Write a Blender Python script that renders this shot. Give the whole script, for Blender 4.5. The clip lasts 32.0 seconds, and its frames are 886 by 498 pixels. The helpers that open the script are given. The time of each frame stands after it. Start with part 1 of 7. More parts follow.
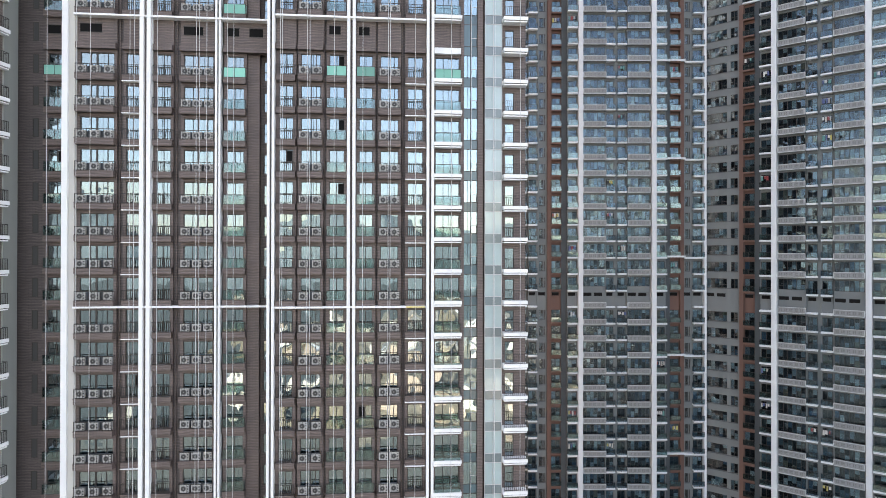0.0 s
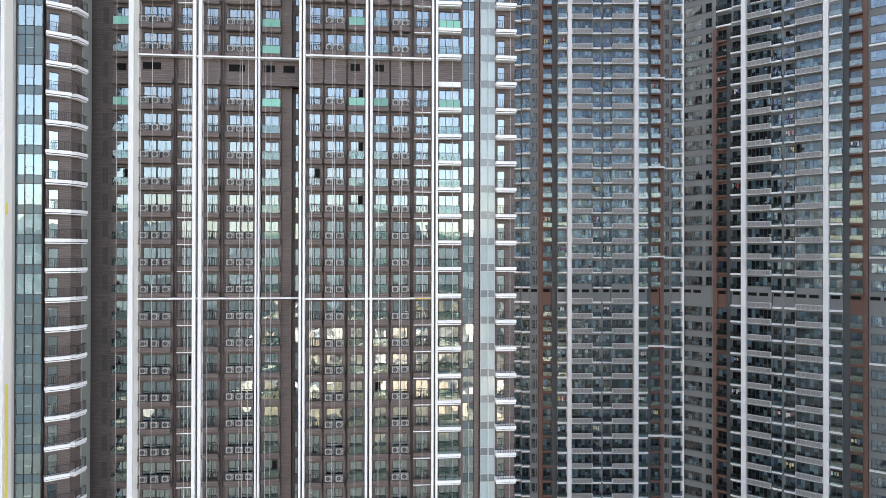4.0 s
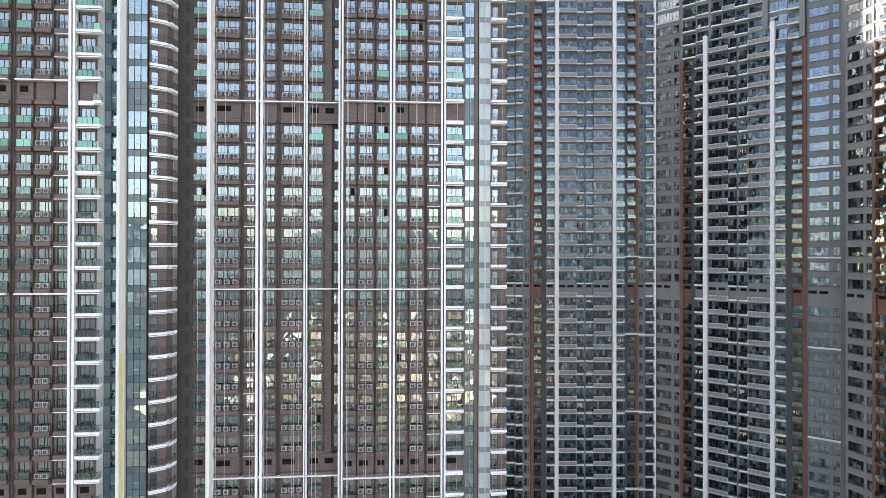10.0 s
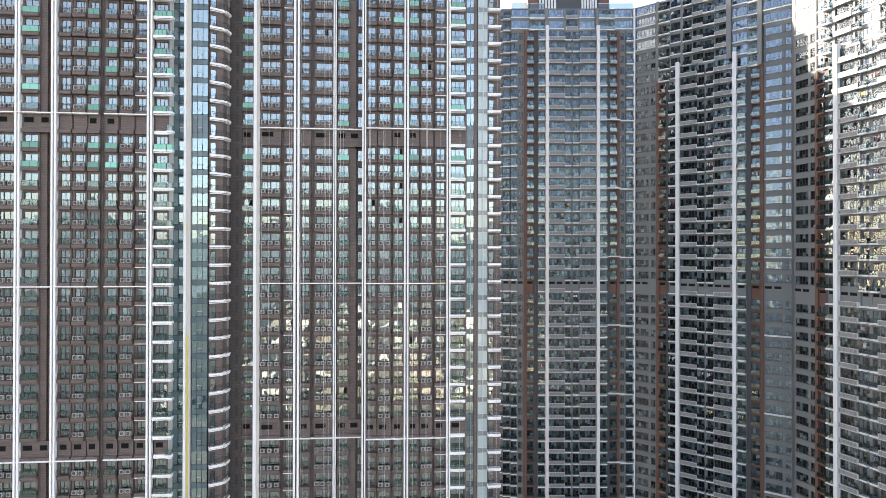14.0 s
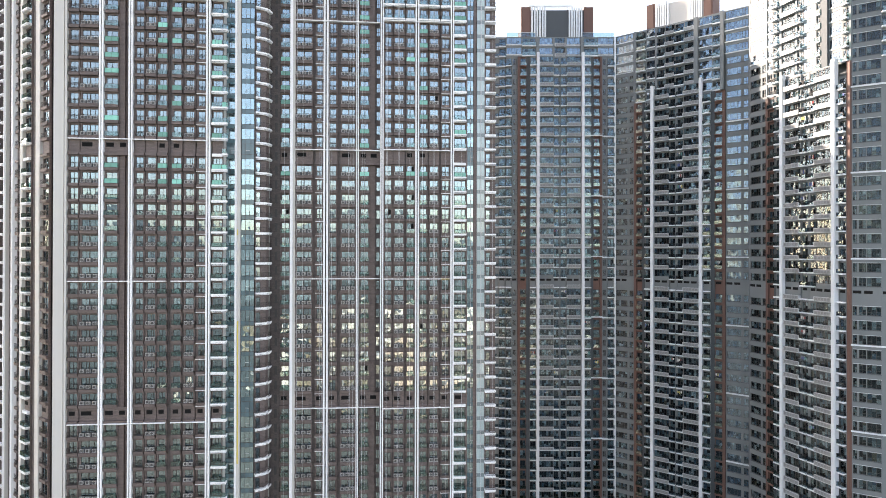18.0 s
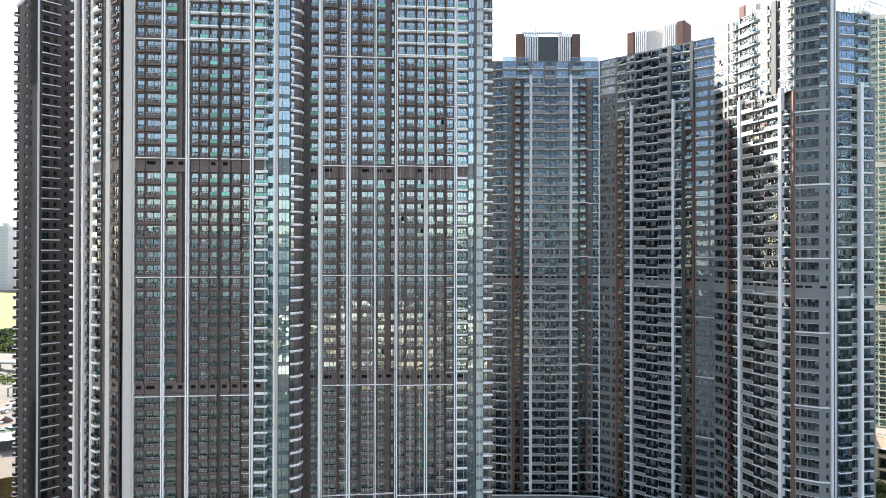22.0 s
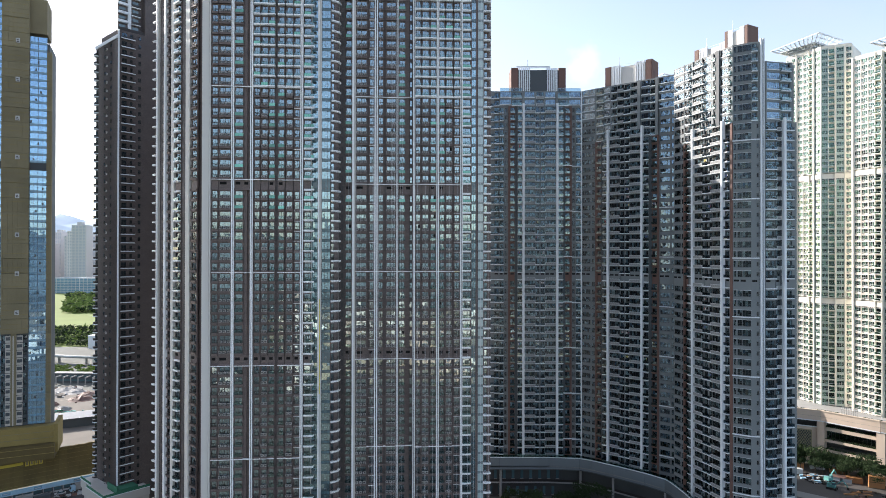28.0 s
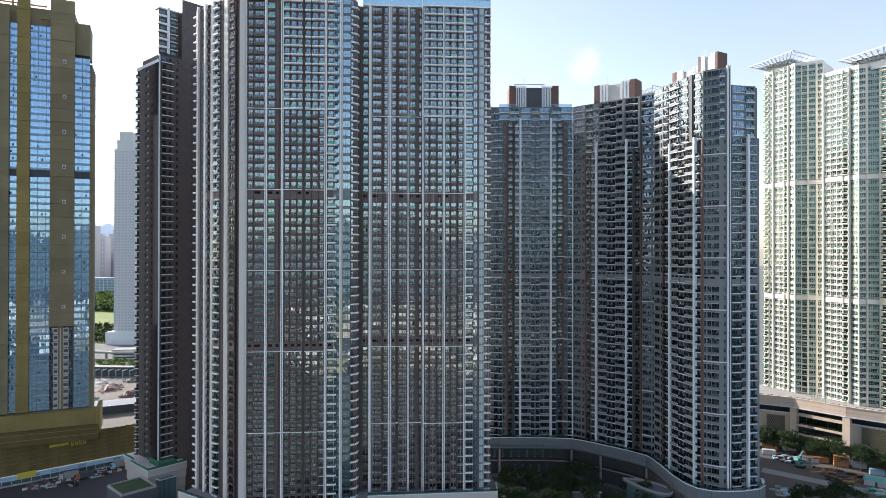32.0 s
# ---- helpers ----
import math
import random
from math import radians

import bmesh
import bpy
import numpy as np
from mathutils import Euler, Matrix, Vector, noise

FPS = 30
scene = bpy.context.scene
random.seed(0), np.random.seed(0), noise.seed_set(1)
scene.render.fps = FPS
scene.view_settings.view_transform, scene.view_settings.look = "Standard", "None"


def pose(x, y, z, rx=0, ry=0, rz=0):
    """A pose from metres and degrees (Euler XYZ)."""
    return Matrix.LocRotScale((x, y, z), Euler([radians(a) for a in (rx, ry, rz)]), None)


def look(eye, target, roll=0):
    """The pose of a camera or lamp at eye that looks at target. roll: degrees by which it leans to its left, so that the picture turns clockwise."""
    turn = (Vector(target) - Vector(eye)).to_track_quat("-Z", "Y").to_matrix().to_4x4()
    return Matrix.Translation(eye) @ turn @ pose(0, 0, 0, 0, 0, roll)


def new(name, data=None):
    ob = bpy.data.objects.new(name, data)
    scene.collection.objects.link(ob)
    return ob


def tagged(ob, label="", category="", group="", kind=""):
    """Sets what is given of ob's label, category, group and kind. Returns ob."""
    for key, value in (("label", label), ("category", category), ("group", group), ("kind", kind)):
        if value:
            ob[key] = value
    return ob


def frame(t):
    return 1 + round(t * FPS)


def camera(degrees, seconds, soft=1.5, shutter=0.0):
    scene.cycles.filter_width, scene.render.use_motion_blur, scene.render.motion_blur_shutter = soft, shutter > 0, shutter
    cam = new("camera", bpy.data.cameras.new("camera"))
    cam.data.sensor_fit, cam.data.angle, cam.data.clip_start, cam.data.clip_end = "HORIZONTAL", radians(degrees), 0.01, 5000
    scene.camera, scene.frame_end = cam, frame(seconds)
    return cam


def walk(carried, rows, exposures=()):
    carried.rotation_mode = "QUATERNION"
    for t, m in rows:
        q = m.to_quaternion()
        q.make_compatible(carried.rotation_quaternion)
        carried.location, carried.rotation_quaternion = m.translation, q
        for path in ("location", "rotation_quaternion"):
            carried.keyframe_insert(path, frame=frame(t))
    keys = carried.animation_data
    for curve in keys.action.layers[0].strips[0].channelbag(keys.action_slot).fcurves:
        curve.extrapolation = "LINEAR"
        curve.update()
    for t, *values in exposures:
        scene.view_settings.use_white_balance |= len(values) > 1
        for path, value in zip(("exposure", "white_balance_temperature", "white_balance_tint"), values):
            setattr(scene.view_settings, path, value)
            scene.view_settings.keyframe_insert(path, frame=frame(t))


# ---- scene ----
# ---------------------------------------------------------------- camera
cam = camera(71.0, 32.0, soft=0.8)
EYE_Z = 104.0
PITCH, ROLL = 90.26, -0.1


def eye_row(t, x, y, yaw=0.0):
    return t, pose(x, y, EYE_Z - 0.0073 * y, PITCH, ROLL, yaw)


walk(cam, [
    eye_row(0.0, 0.00, 0.0), eye_row(1.0, -0.06, -2.88), eye_row(2.0, -0.14, -5.95), eye_row(3.0, -0.22, -9.1),
    eye_row(4.5, -0.34, -13.9), eye_row(6.0, -0.50, -18.85, 0.05), eye_row(7.0, -0.62, -22.0, 0.06),
    eye_row(8.0, -0.80, -25.4, 0.06), eye_row(9.0, -1.02, -29.2, 0.07), eye_row(10.0, -1.24, -33.6, 0.07),
    eye_row(11.0, -1.50, -38.5, 0.08), eye_row(12.0, -1.72, -43.4, 0.08), eye_row(13.0, -1.94, -48.5, 0.08),
    eye_row(14.0, -2.16, -53.77, 0.08), eye_row(15.5, -2.55, -62.1, 0.06), eye_row(17.0, -3.00, -71.0, 0.03),
    eye_row(18.0, -3.32, -77.0, 0.01), eye_row(19.0, -3.66, -83.0, -0.01), eye_row(20.0, -4.05, -89.2, -0.03),
    eye_row(21.0, -4.47, -95.5, -0.06), eye_row(22.0, -4.90, -101.9, -0.09), eye_row(23.0, -5.35, -108.5, -0.12),
    eye_row(24.0, -5.80, -115.2, -0.14), eye_row(25.0, -6.25, -122.1, -0.14), eye_row(26.5, -6.95, -132.7, -0.10),
    eye_row(28.0, -7.60, -143.4, -0.06), eye_row(29.0, -8.05, -150.5, -0.03), eye_row(30.0, -8.46, -157.6, 0.0),
    eye_row(31.0, -8.88, -164.8, 0.02), eye_row(32.0, -9.29, -172.0, 0.04)],
    exposures=[(0, 2.11, 7300, 20), (9, 2.06, 7380, 20.5), (14, 2.02, 7380, 20.5), (20, 1.85, 7100, 17.6), (25, 1.33, 6550, 14), (32, 1.0, 6350, 16)])

# ---------------------------------------------------------------- world and sun
SUN_AZ, SUN_EL = radians(-56.0), radians(24.0)
world = bpy.data.worlds.new("world")
scene.world = world
world.use_nodes = True
wn, wl = world.node_tree.nodes, world.node_tree.links
sky = wn.new("ShaderNodeTexSky")
sky.sky_type = "NISHITA"
sky.sun_disc = False
sky.sun_elevation = SUN_EL
sky.sun_rotation = SUN_AZ
sky.air_density, sky.dust_density, sky.ozone_density = 1.0, 1.0, 1.0
hsv = wn.new("ShaderNodeHueSaturation")
hsv.inputs["Saturation"].default_value = 0.8
wl.new(sky.outputs[0], hsv.inputs["Color"])
# thin high cloud over the whole sky
wco, wmap, wnoise, wramp, wmix = wn.new("ShaderNodeTexCoord"), wn.new("ShaderNodeMapping"), wn.new("ShaderNodeTexNoise"), wn.new("ShaderNodeMapRange"), wn.new("ShaderNodeMix")
wmap.inputs["Scale"].default_value = (1.0, 1.0, 2.6)
wmap.inputs["Location"].default_value = (0.35, 0.1, 0.0)
wl.new(wco.outputs["Generated"], wmap.inputs[0])
wl.new(wmap.outputs[0], wnoise.inputs["Vector"])
wnoise.inputs["Scale"].default_value = 2.2
wnoise.inputs["Detail"].default_value = 6.0
wnoise.inputs["Roughness"].default_value = 0.55
wramp.inputs["From Min"].default_value = 0.42
wramp.inputs["From Max"].default_value = 0.78
wramp.inputs["To Min"].default_value = 0.04
wramp.inputs["To Max"].default_value = 0.55
wl.new(wnoise.outputs[0], wramp.inputs["Value"])
wmix.data_type = "RGBA"
wl.new(wramp.outputs[0], wmix.inputs["Factor"])
wl.new(hsv.outputs[0], wmix.inputs[6])
wmix.inputs[7].default_value = (2.6, 2.75, 2.95, 1)
# one small bright cumulus low over the ring of blocks
cdist, cnoise, cadd, cramp, cmix = wn.new("ShaderNodeVectorMath"), wn.new("ShaderNodeTexNoise"), wn.new("ShaderNodeMath"), wn.new("ShaderNodeMapRange"), wn.new("ShaderNodeMix")
cdist.operation = "DISTANCE"
wl.new(wco.outputs["Generated"], cdist.inputs[0])
cdist.inputs[1].default_value = Vector((0.226, 1.0, 0.303)).normalized()
cnoise.inputs["Scale"].default_value = 26.0
cnoise.inputs["Detail"].default_value = 5.0
wl.new(wco.outputs["Generated"], cnoise.inputs["Vector"])
cadd.operation = "MULTIPLY_ADD"
wl.new(cnoise.outputs[0], cadd.inputs[0])
cadd.inputs[1].default_value = 0.075
wl.new(cdist.outputs["Value"], cadd.inputs[2])
cramp.inputs["From Min"].default_value = 0.072
cramp.inputs["From Max"].default_value = 0.05
cramp.inputs["To Max"].default_value = 0.8
wl.new(cadd.outputs[0], cramp.inputs["Value"])
cmix.data_type = "RGBA"
wl.new(cramp.outputs[0], cmix.inputs["Factor"])
wl.new(wmix.outputs[2], cmix.inputs[6])
cmix.inputs[7].default_value = (3.4, 3.4, 3.35, 1)
wl.new(cmix.outputs[2], wn["Background"].inputs[0])
wn["Background"].inputs[1].default_value = 0.15

sun = new("sun", bpy.data.lights.new("sun", "SUN"))
sun.data.energy = 5.0
sun.data.angle = radians(0.5)
sun.data.color = (1.0, 0.93, 0.82)
SUN_DIR = Vector((math.sin(SUN_AZ) * math.cos(SUN_EL), math.cos(SUN_AZ) * math.cos(SUN_EL), math.sin(SUN_EL)))
sun.matrix_world = look(SUN_DIR * 800, (0, 0, 0))


# ---------------------------------------------------------------- materials
def nodes_of(name):
    m = bpy.data.materials.new(name)
    m.use_nodes = True
    return m, m.node_tree.nodes, m.node_tree.links


def random_value(n, l):
    """One value for each loose piece, shifted by a value for each object."""
    geo, obj, add, fr = n.new("ShaderNodeNewGeometry"), n.new("ShaderNodeObjectInfo"), n.new("ShaderNodeMath"), n.new("ShaderNodeMath")
    fr.operation = "FRACT"
    l.new(geo.outputs["Random Per Island"], add.inputs[0])
    l.new(obj.outputs["Random"], add.inputs[1])
    l.new(add.outputs[0], fr.inputs[0])
    return fr.outputs[0]


def surface(name, color, rough=0.7, metal=0.0, spread=0.12, scale=0.6, fine=14.0, bump=0.12, vary=0.0, spec=0.5, streak=0.0):
    """Paint, concrete, metal: broad stains, fine grain, optional streaks down the wall and a shift for each piece."""
    m, n, l = nodes_of(name)
    b = n["Principled BSDF"]
    b.inputs["Roughness"].default_value = rough
    b.inputs["Metallic"].default_value = metal
    b.inputs["Specular IOR Level"].default_value = spec
    co = n.new("ShaderNodeTexCoord")
    big, small = n.new("ShaderNodeTexNoise"), n.new("ShaderNodeTexNoise")
    mp = n.new("ShaderNodeMapping")
    mp.inputs["Scale"].default_value = (1, 1, 0.12 if streak else 1)
    l.new(co.outputs["Object"], mp.inputs[0])
    l.new(mp.outputs[0], big.inputs[0])
    l.new(co.outputs["Object"], small.inputs[0])
    big.inputs["Scale"].default_value = scale
    big.inputs["Detail"].default_value = 5
    small.inputs["Scale"].default_value = fine
    small.inputs["Detail"].default_value = 3
    mul = n.new("ShaderNodeMath")
    mul.operation = "MULTIPLY_ADD"
    l.new(big.outputs[0], mul.inputs[0])
    mul.inputs[1].default_value = spread * 2
    mul.inputs[2].default_value = 1 - spread
    mul2 = n.new("ShaderNodeMath")
    mul2.operation = "MULTIPLY_ADD"
    l.new(small.outputs[0], mul2.inputs[0])
    mul2.inputs[1].default_value = spread
    mul2.inputs[2].default_value = 1 - spread / 2
    mm = n.new("ShaderNodeMath")
    mm.operation = "MULTIPLY"
    l.new(mul.outputs[0], mm.inputs[0])
    l.new(mul2.outputs[0], mm.inputs[1])
    out = mm.outputs[0]
    if vary:
        rv = n.new("ShaderNodeMath")
        rv.operation = "MULTIPLY_ADD"
        l.new(random_value(n, l), rv.inputs[0])
        rv.inputs[1].default_value = vary * 2
        rv.inputs[2].default_value = 1 - vary
        m3 = n.new("ShaderNodeMath")
        m3.operation = "MULTIPLY"
        l.new(out, m3.inputs[0])
        l.new(rv.outputs[0], m3.inputs[1])
        out = m3.outputs[0]
    mix = n.new("ShaderNodeVectorMath")
    mix.operation = "SCALE"
    mix.inputs[0].default_value = color
    l.new(out, mix.inputs["Scale"])
    l.new(mix.outputs[0], b.inputs["Base Color"])
    if bump:
        bp = n.new("ShaderNodeBump")
        bp.inputs["Strength"].default_value = bump
        bp.inputs["Distance"].default_value = 0.02
        l.new(small.outputs[0], bp.inputs["Height"])
        l.new(bp.outputs[0], b.inputs["Normal"])
    return m


def rippled_tile(name, color, dark):
    """Narrow glazed wall tiles in level courses, with a slow ripple."""
    m, n, l = nodes_of(name)
    b = n["Principled BSDF"]
    b.inputs["Roughness"].default_value = 0.55
    co = n.new("ShaderNodeTexCoord")
    sep, comb, addxy = n.new("ShaderNodeSeparateXYZ"), n.new("ShaderNodeCombineXYZ"), n.new("ShaderNodeMath")
    l.new(co.outputs["Object"], sep.inputs[0])
    l.new(sep.outputs[0], addxy.inputs[0])
    l.new(sep.outputs[1], addxy.inputs[1])
    l.new(addxy.outputs[0], comb.inputs[0])
    l.new(sep.outputs[2], comb.inputs[1])
    br = n.new("ShaderNodeTexBrick")
    br.inputs["Scale"].default_value = 1.0
    br.inputs["Brick Width"].default_value = 0.6
    br.inputs["Row Height"].default_value = 0.15
    br.inputs["Mortar Size"].default_value = 0.012
    br.inputs["Color1"].default_value = (*color, 1)
    br.inputs["Color2"].default_value = (*(c * 0.78 for c in color), 1)
    br.inputs["Mortar"].default_value = (*dark, 1)
    l.new(comb.outputs[0], br.inputs["Vector"])
    wv = n.new("ShaderNodeTexWave")
    wv.bands_direction = "Y"
    wv.inputs["Scale"].default_value = 1.15
    wv.inputs["Distortion"].default_value = 5.0
    wv.inputs["Detail"].default_value = 1.0
    wv.inputs["Detail Scale"].default_value = 0.6
    l.new(comb.outputs[0], wv.inputs["Vector"])
    ns = n.new("ShaderNodeTexNoise")
    ns.inputs["Scale"].default_value = 0.35
    l.new(co.outputs["Object"], ns.inputs["Vector"])
    a = n.new("ShaderNodeMath")
    a.operation = "MULTIPLY_ADD"
    l.new(wv.outputs[1], a.inputs[0])
    a.inputs[1].default_value = 0.35
    a.inputs[2].default_value = 0.62
    a2 = n.new("ShaderNodeMath")
    a2.operation = "MULTIPLY_ADD"
    l.new(ns.outputs[0], a2.inputs[0])
    a2.inputs[1].default_value = 0.5
    l.new(a.outputs[0], a2.inputs[2])
    sc = n.new("ShaderNodeVectorMath")
    sc.operation = "SCALE"
    l.new(br.outputs[0], sc.inputs[0])
    l.new(a2.outputs[0], sc.inputs["Scale"])
    l.new(sc.outputs[0], b.inputs["Base Color"])
    bp = n.new("ShaderNodeBump")
    bp.inputs["Strength"].default_value = 0.4
    bp.inputs["Distance"].default_value = 0.03
    l.new(wv.outputs[1], bp.inputs["Height"])
    l.new(bp.outputs[0], b.inputs["Normal"])
    return m


def pane_glass(name, tint, mirror, gloss_tint, warp=0.012, rough=0.0):
    """Coated glass: part of the light is mirrored, the rest goes through tinted; each pane leans a little."""
    m, n, l = nodes_of(name)
    n.remove(n["Principled BSDF"])
    tr, gl, mx = n.new("ShaderNodeBsdfTransparent"), n.new("ShaderNodeBsdfGlossy"), n.new("ShaderNodeMixShader")
    tr.inputs[0].default_value = (*tint, 1)
    gl.inputs["Color"].default_value = (*gloss_tint, 1)
    gl.inputs["Roughness"].default_value = rough
    fz, pw, ad = n.new("ShaderNodeLayerWeight"), n.new("ShaderNodeMath"), n.new("ShaderNodeMath")
    fz.inputs[0].default_value = 0.5
    pw.operation = "POWER"
    l.new(fz.outputs["Facing"], pw.inputs[0])
    pw.inputs[1].default_value = 4.5
    ad.operation = "MULTIPLY_ADD"
    l.new(pw.outputs[0], ad.inputs[0])
    ad.inputs[1].default_value = 0.9
    ad.inputs[2].default_value = 0.04 + mirror
    ad.use_clamp = True
    l.new(ad.outputs[0], mx.inputs[0])
    l.new(tr.outputs[0], mx.inputs[1])
    l.new(gl.outputs[0], mx.inputs[2])
    l.new(mx.outputs[0], n["Material Output"].inputs[0])
    wn_, geo, sub, scl, add = n.new("ShaderNodeTexWhiteNoise"), n.new("ShaderNodeNewGeometry"), n.new("ShaderNodeVectorMath"), n.new("ShaderNodeVectorMath"), n.new("ShaderNodeVectorMath")
    wn_.noise_dimensions = "1D"
    l.new(random_value(n, l), wn_.inputs["W"])
    sub.operation = "SUBTRACT"
    l.new(wn_.outputs["Color"], sub.inputs[0])
    sub.inputs[1].default_value = (0.5, 0.5, 0.5)
    co, nz, sub2 = n.new("ShaderNodeTexCoord"), n.new("ShaderNodeTexNoise"), n.new("ShaderNodeVectorMath")
    nz.inputs["Scale"].default_value = 0.9
    nz.inputs["Detail"].default_value = 0.5
    l.new(co.outputs["Object"], nz.inputs["Vector"])
    sub2.operation = "SUBTRACT"
    l.new(nz.outputs["Color"], sub2.inputs[0])
    sub2.inputs[1].default_value = (0.5, 0.5, 0.5)
    both = n.new("ShaderNodeVectorMath")
    both.operation = "MULTIPLY_ADD"
    l.new(sub2.outputs[0], both.inputs[0])
    both.inputs[1].default_value = (1.6, 1.6, 1.6)
    l.new(sub.outputs[0], both.inputs[2])
    scl.operation = "SCALE"
    l.new(both.outputs[0], scl.inputs[0])
    scl.inputs["Scale"].default_value = warp * 2
    l.new(geo.outputs["Normal"], add.inputs[0])
    l.new(scl.outputs[0], add.inputs[1])
    nrm = n.new("ShaderNodeVectorMath")
    nrm.operation = "NORMALIZE"
    l.new(add.outputs[0], nrm.inputs[0])
    l.new(nrm.outputs[0], gl.inputs["Normal"])
    return m


def room_cloth(name, stops):
    """Curtains, blinds and unlit rooms behind the panes, one colour for each."""
    m, n, l = nodes_of(name)
    b = n["Principled BSDF"]
    b.inputs["Roughness"].default_value = 0.9
    rp = n.new("ShaderNodeValToRGB")
    rp.color_ramp.interpolation = "CONSTANT"
    while len(rp.color_ramp.elements) < len(stops):
        rp.color_ramp.elements.new(0.5)
    for e, (p, c) in zip(rp.color_ramp.elements, stops):
        e.position, e.color = p, (*c, 1)
    l.new(random_value(n, l), rp.inputs[0])
    co, wv, sc, mu = n.new("ShaderNodeTexCoord"), n.new("ShaderNodeTexWave"), n.new("ShaderNodeVectorMath"), n.new("ShaderNodeMath")
    wv.bands_direction = "X"
    wv.inputs["Scale"].default_value = 3.0
    wv.inputs["Distortion"].default_value = 2.0
    l.new(co.outputs["Object"], wv.inputs["Vector"])
    mu.operation = "MULTIPLY_ADD"
    l.new(wv.outputs[1], mu.inputs[0])
    mu.inputs[1].default_value = 0.35
    mu.inputs[2].default_value = 0.75
    sc.operation = "SCALE"
    l.new(rp.outputs[0], sc.inputs[0])
    l.new(mu.outputs[0], sc.inputs["Scale"])
    l.new(sc.outputs[0], b.inputs["Base Color"])
    return m


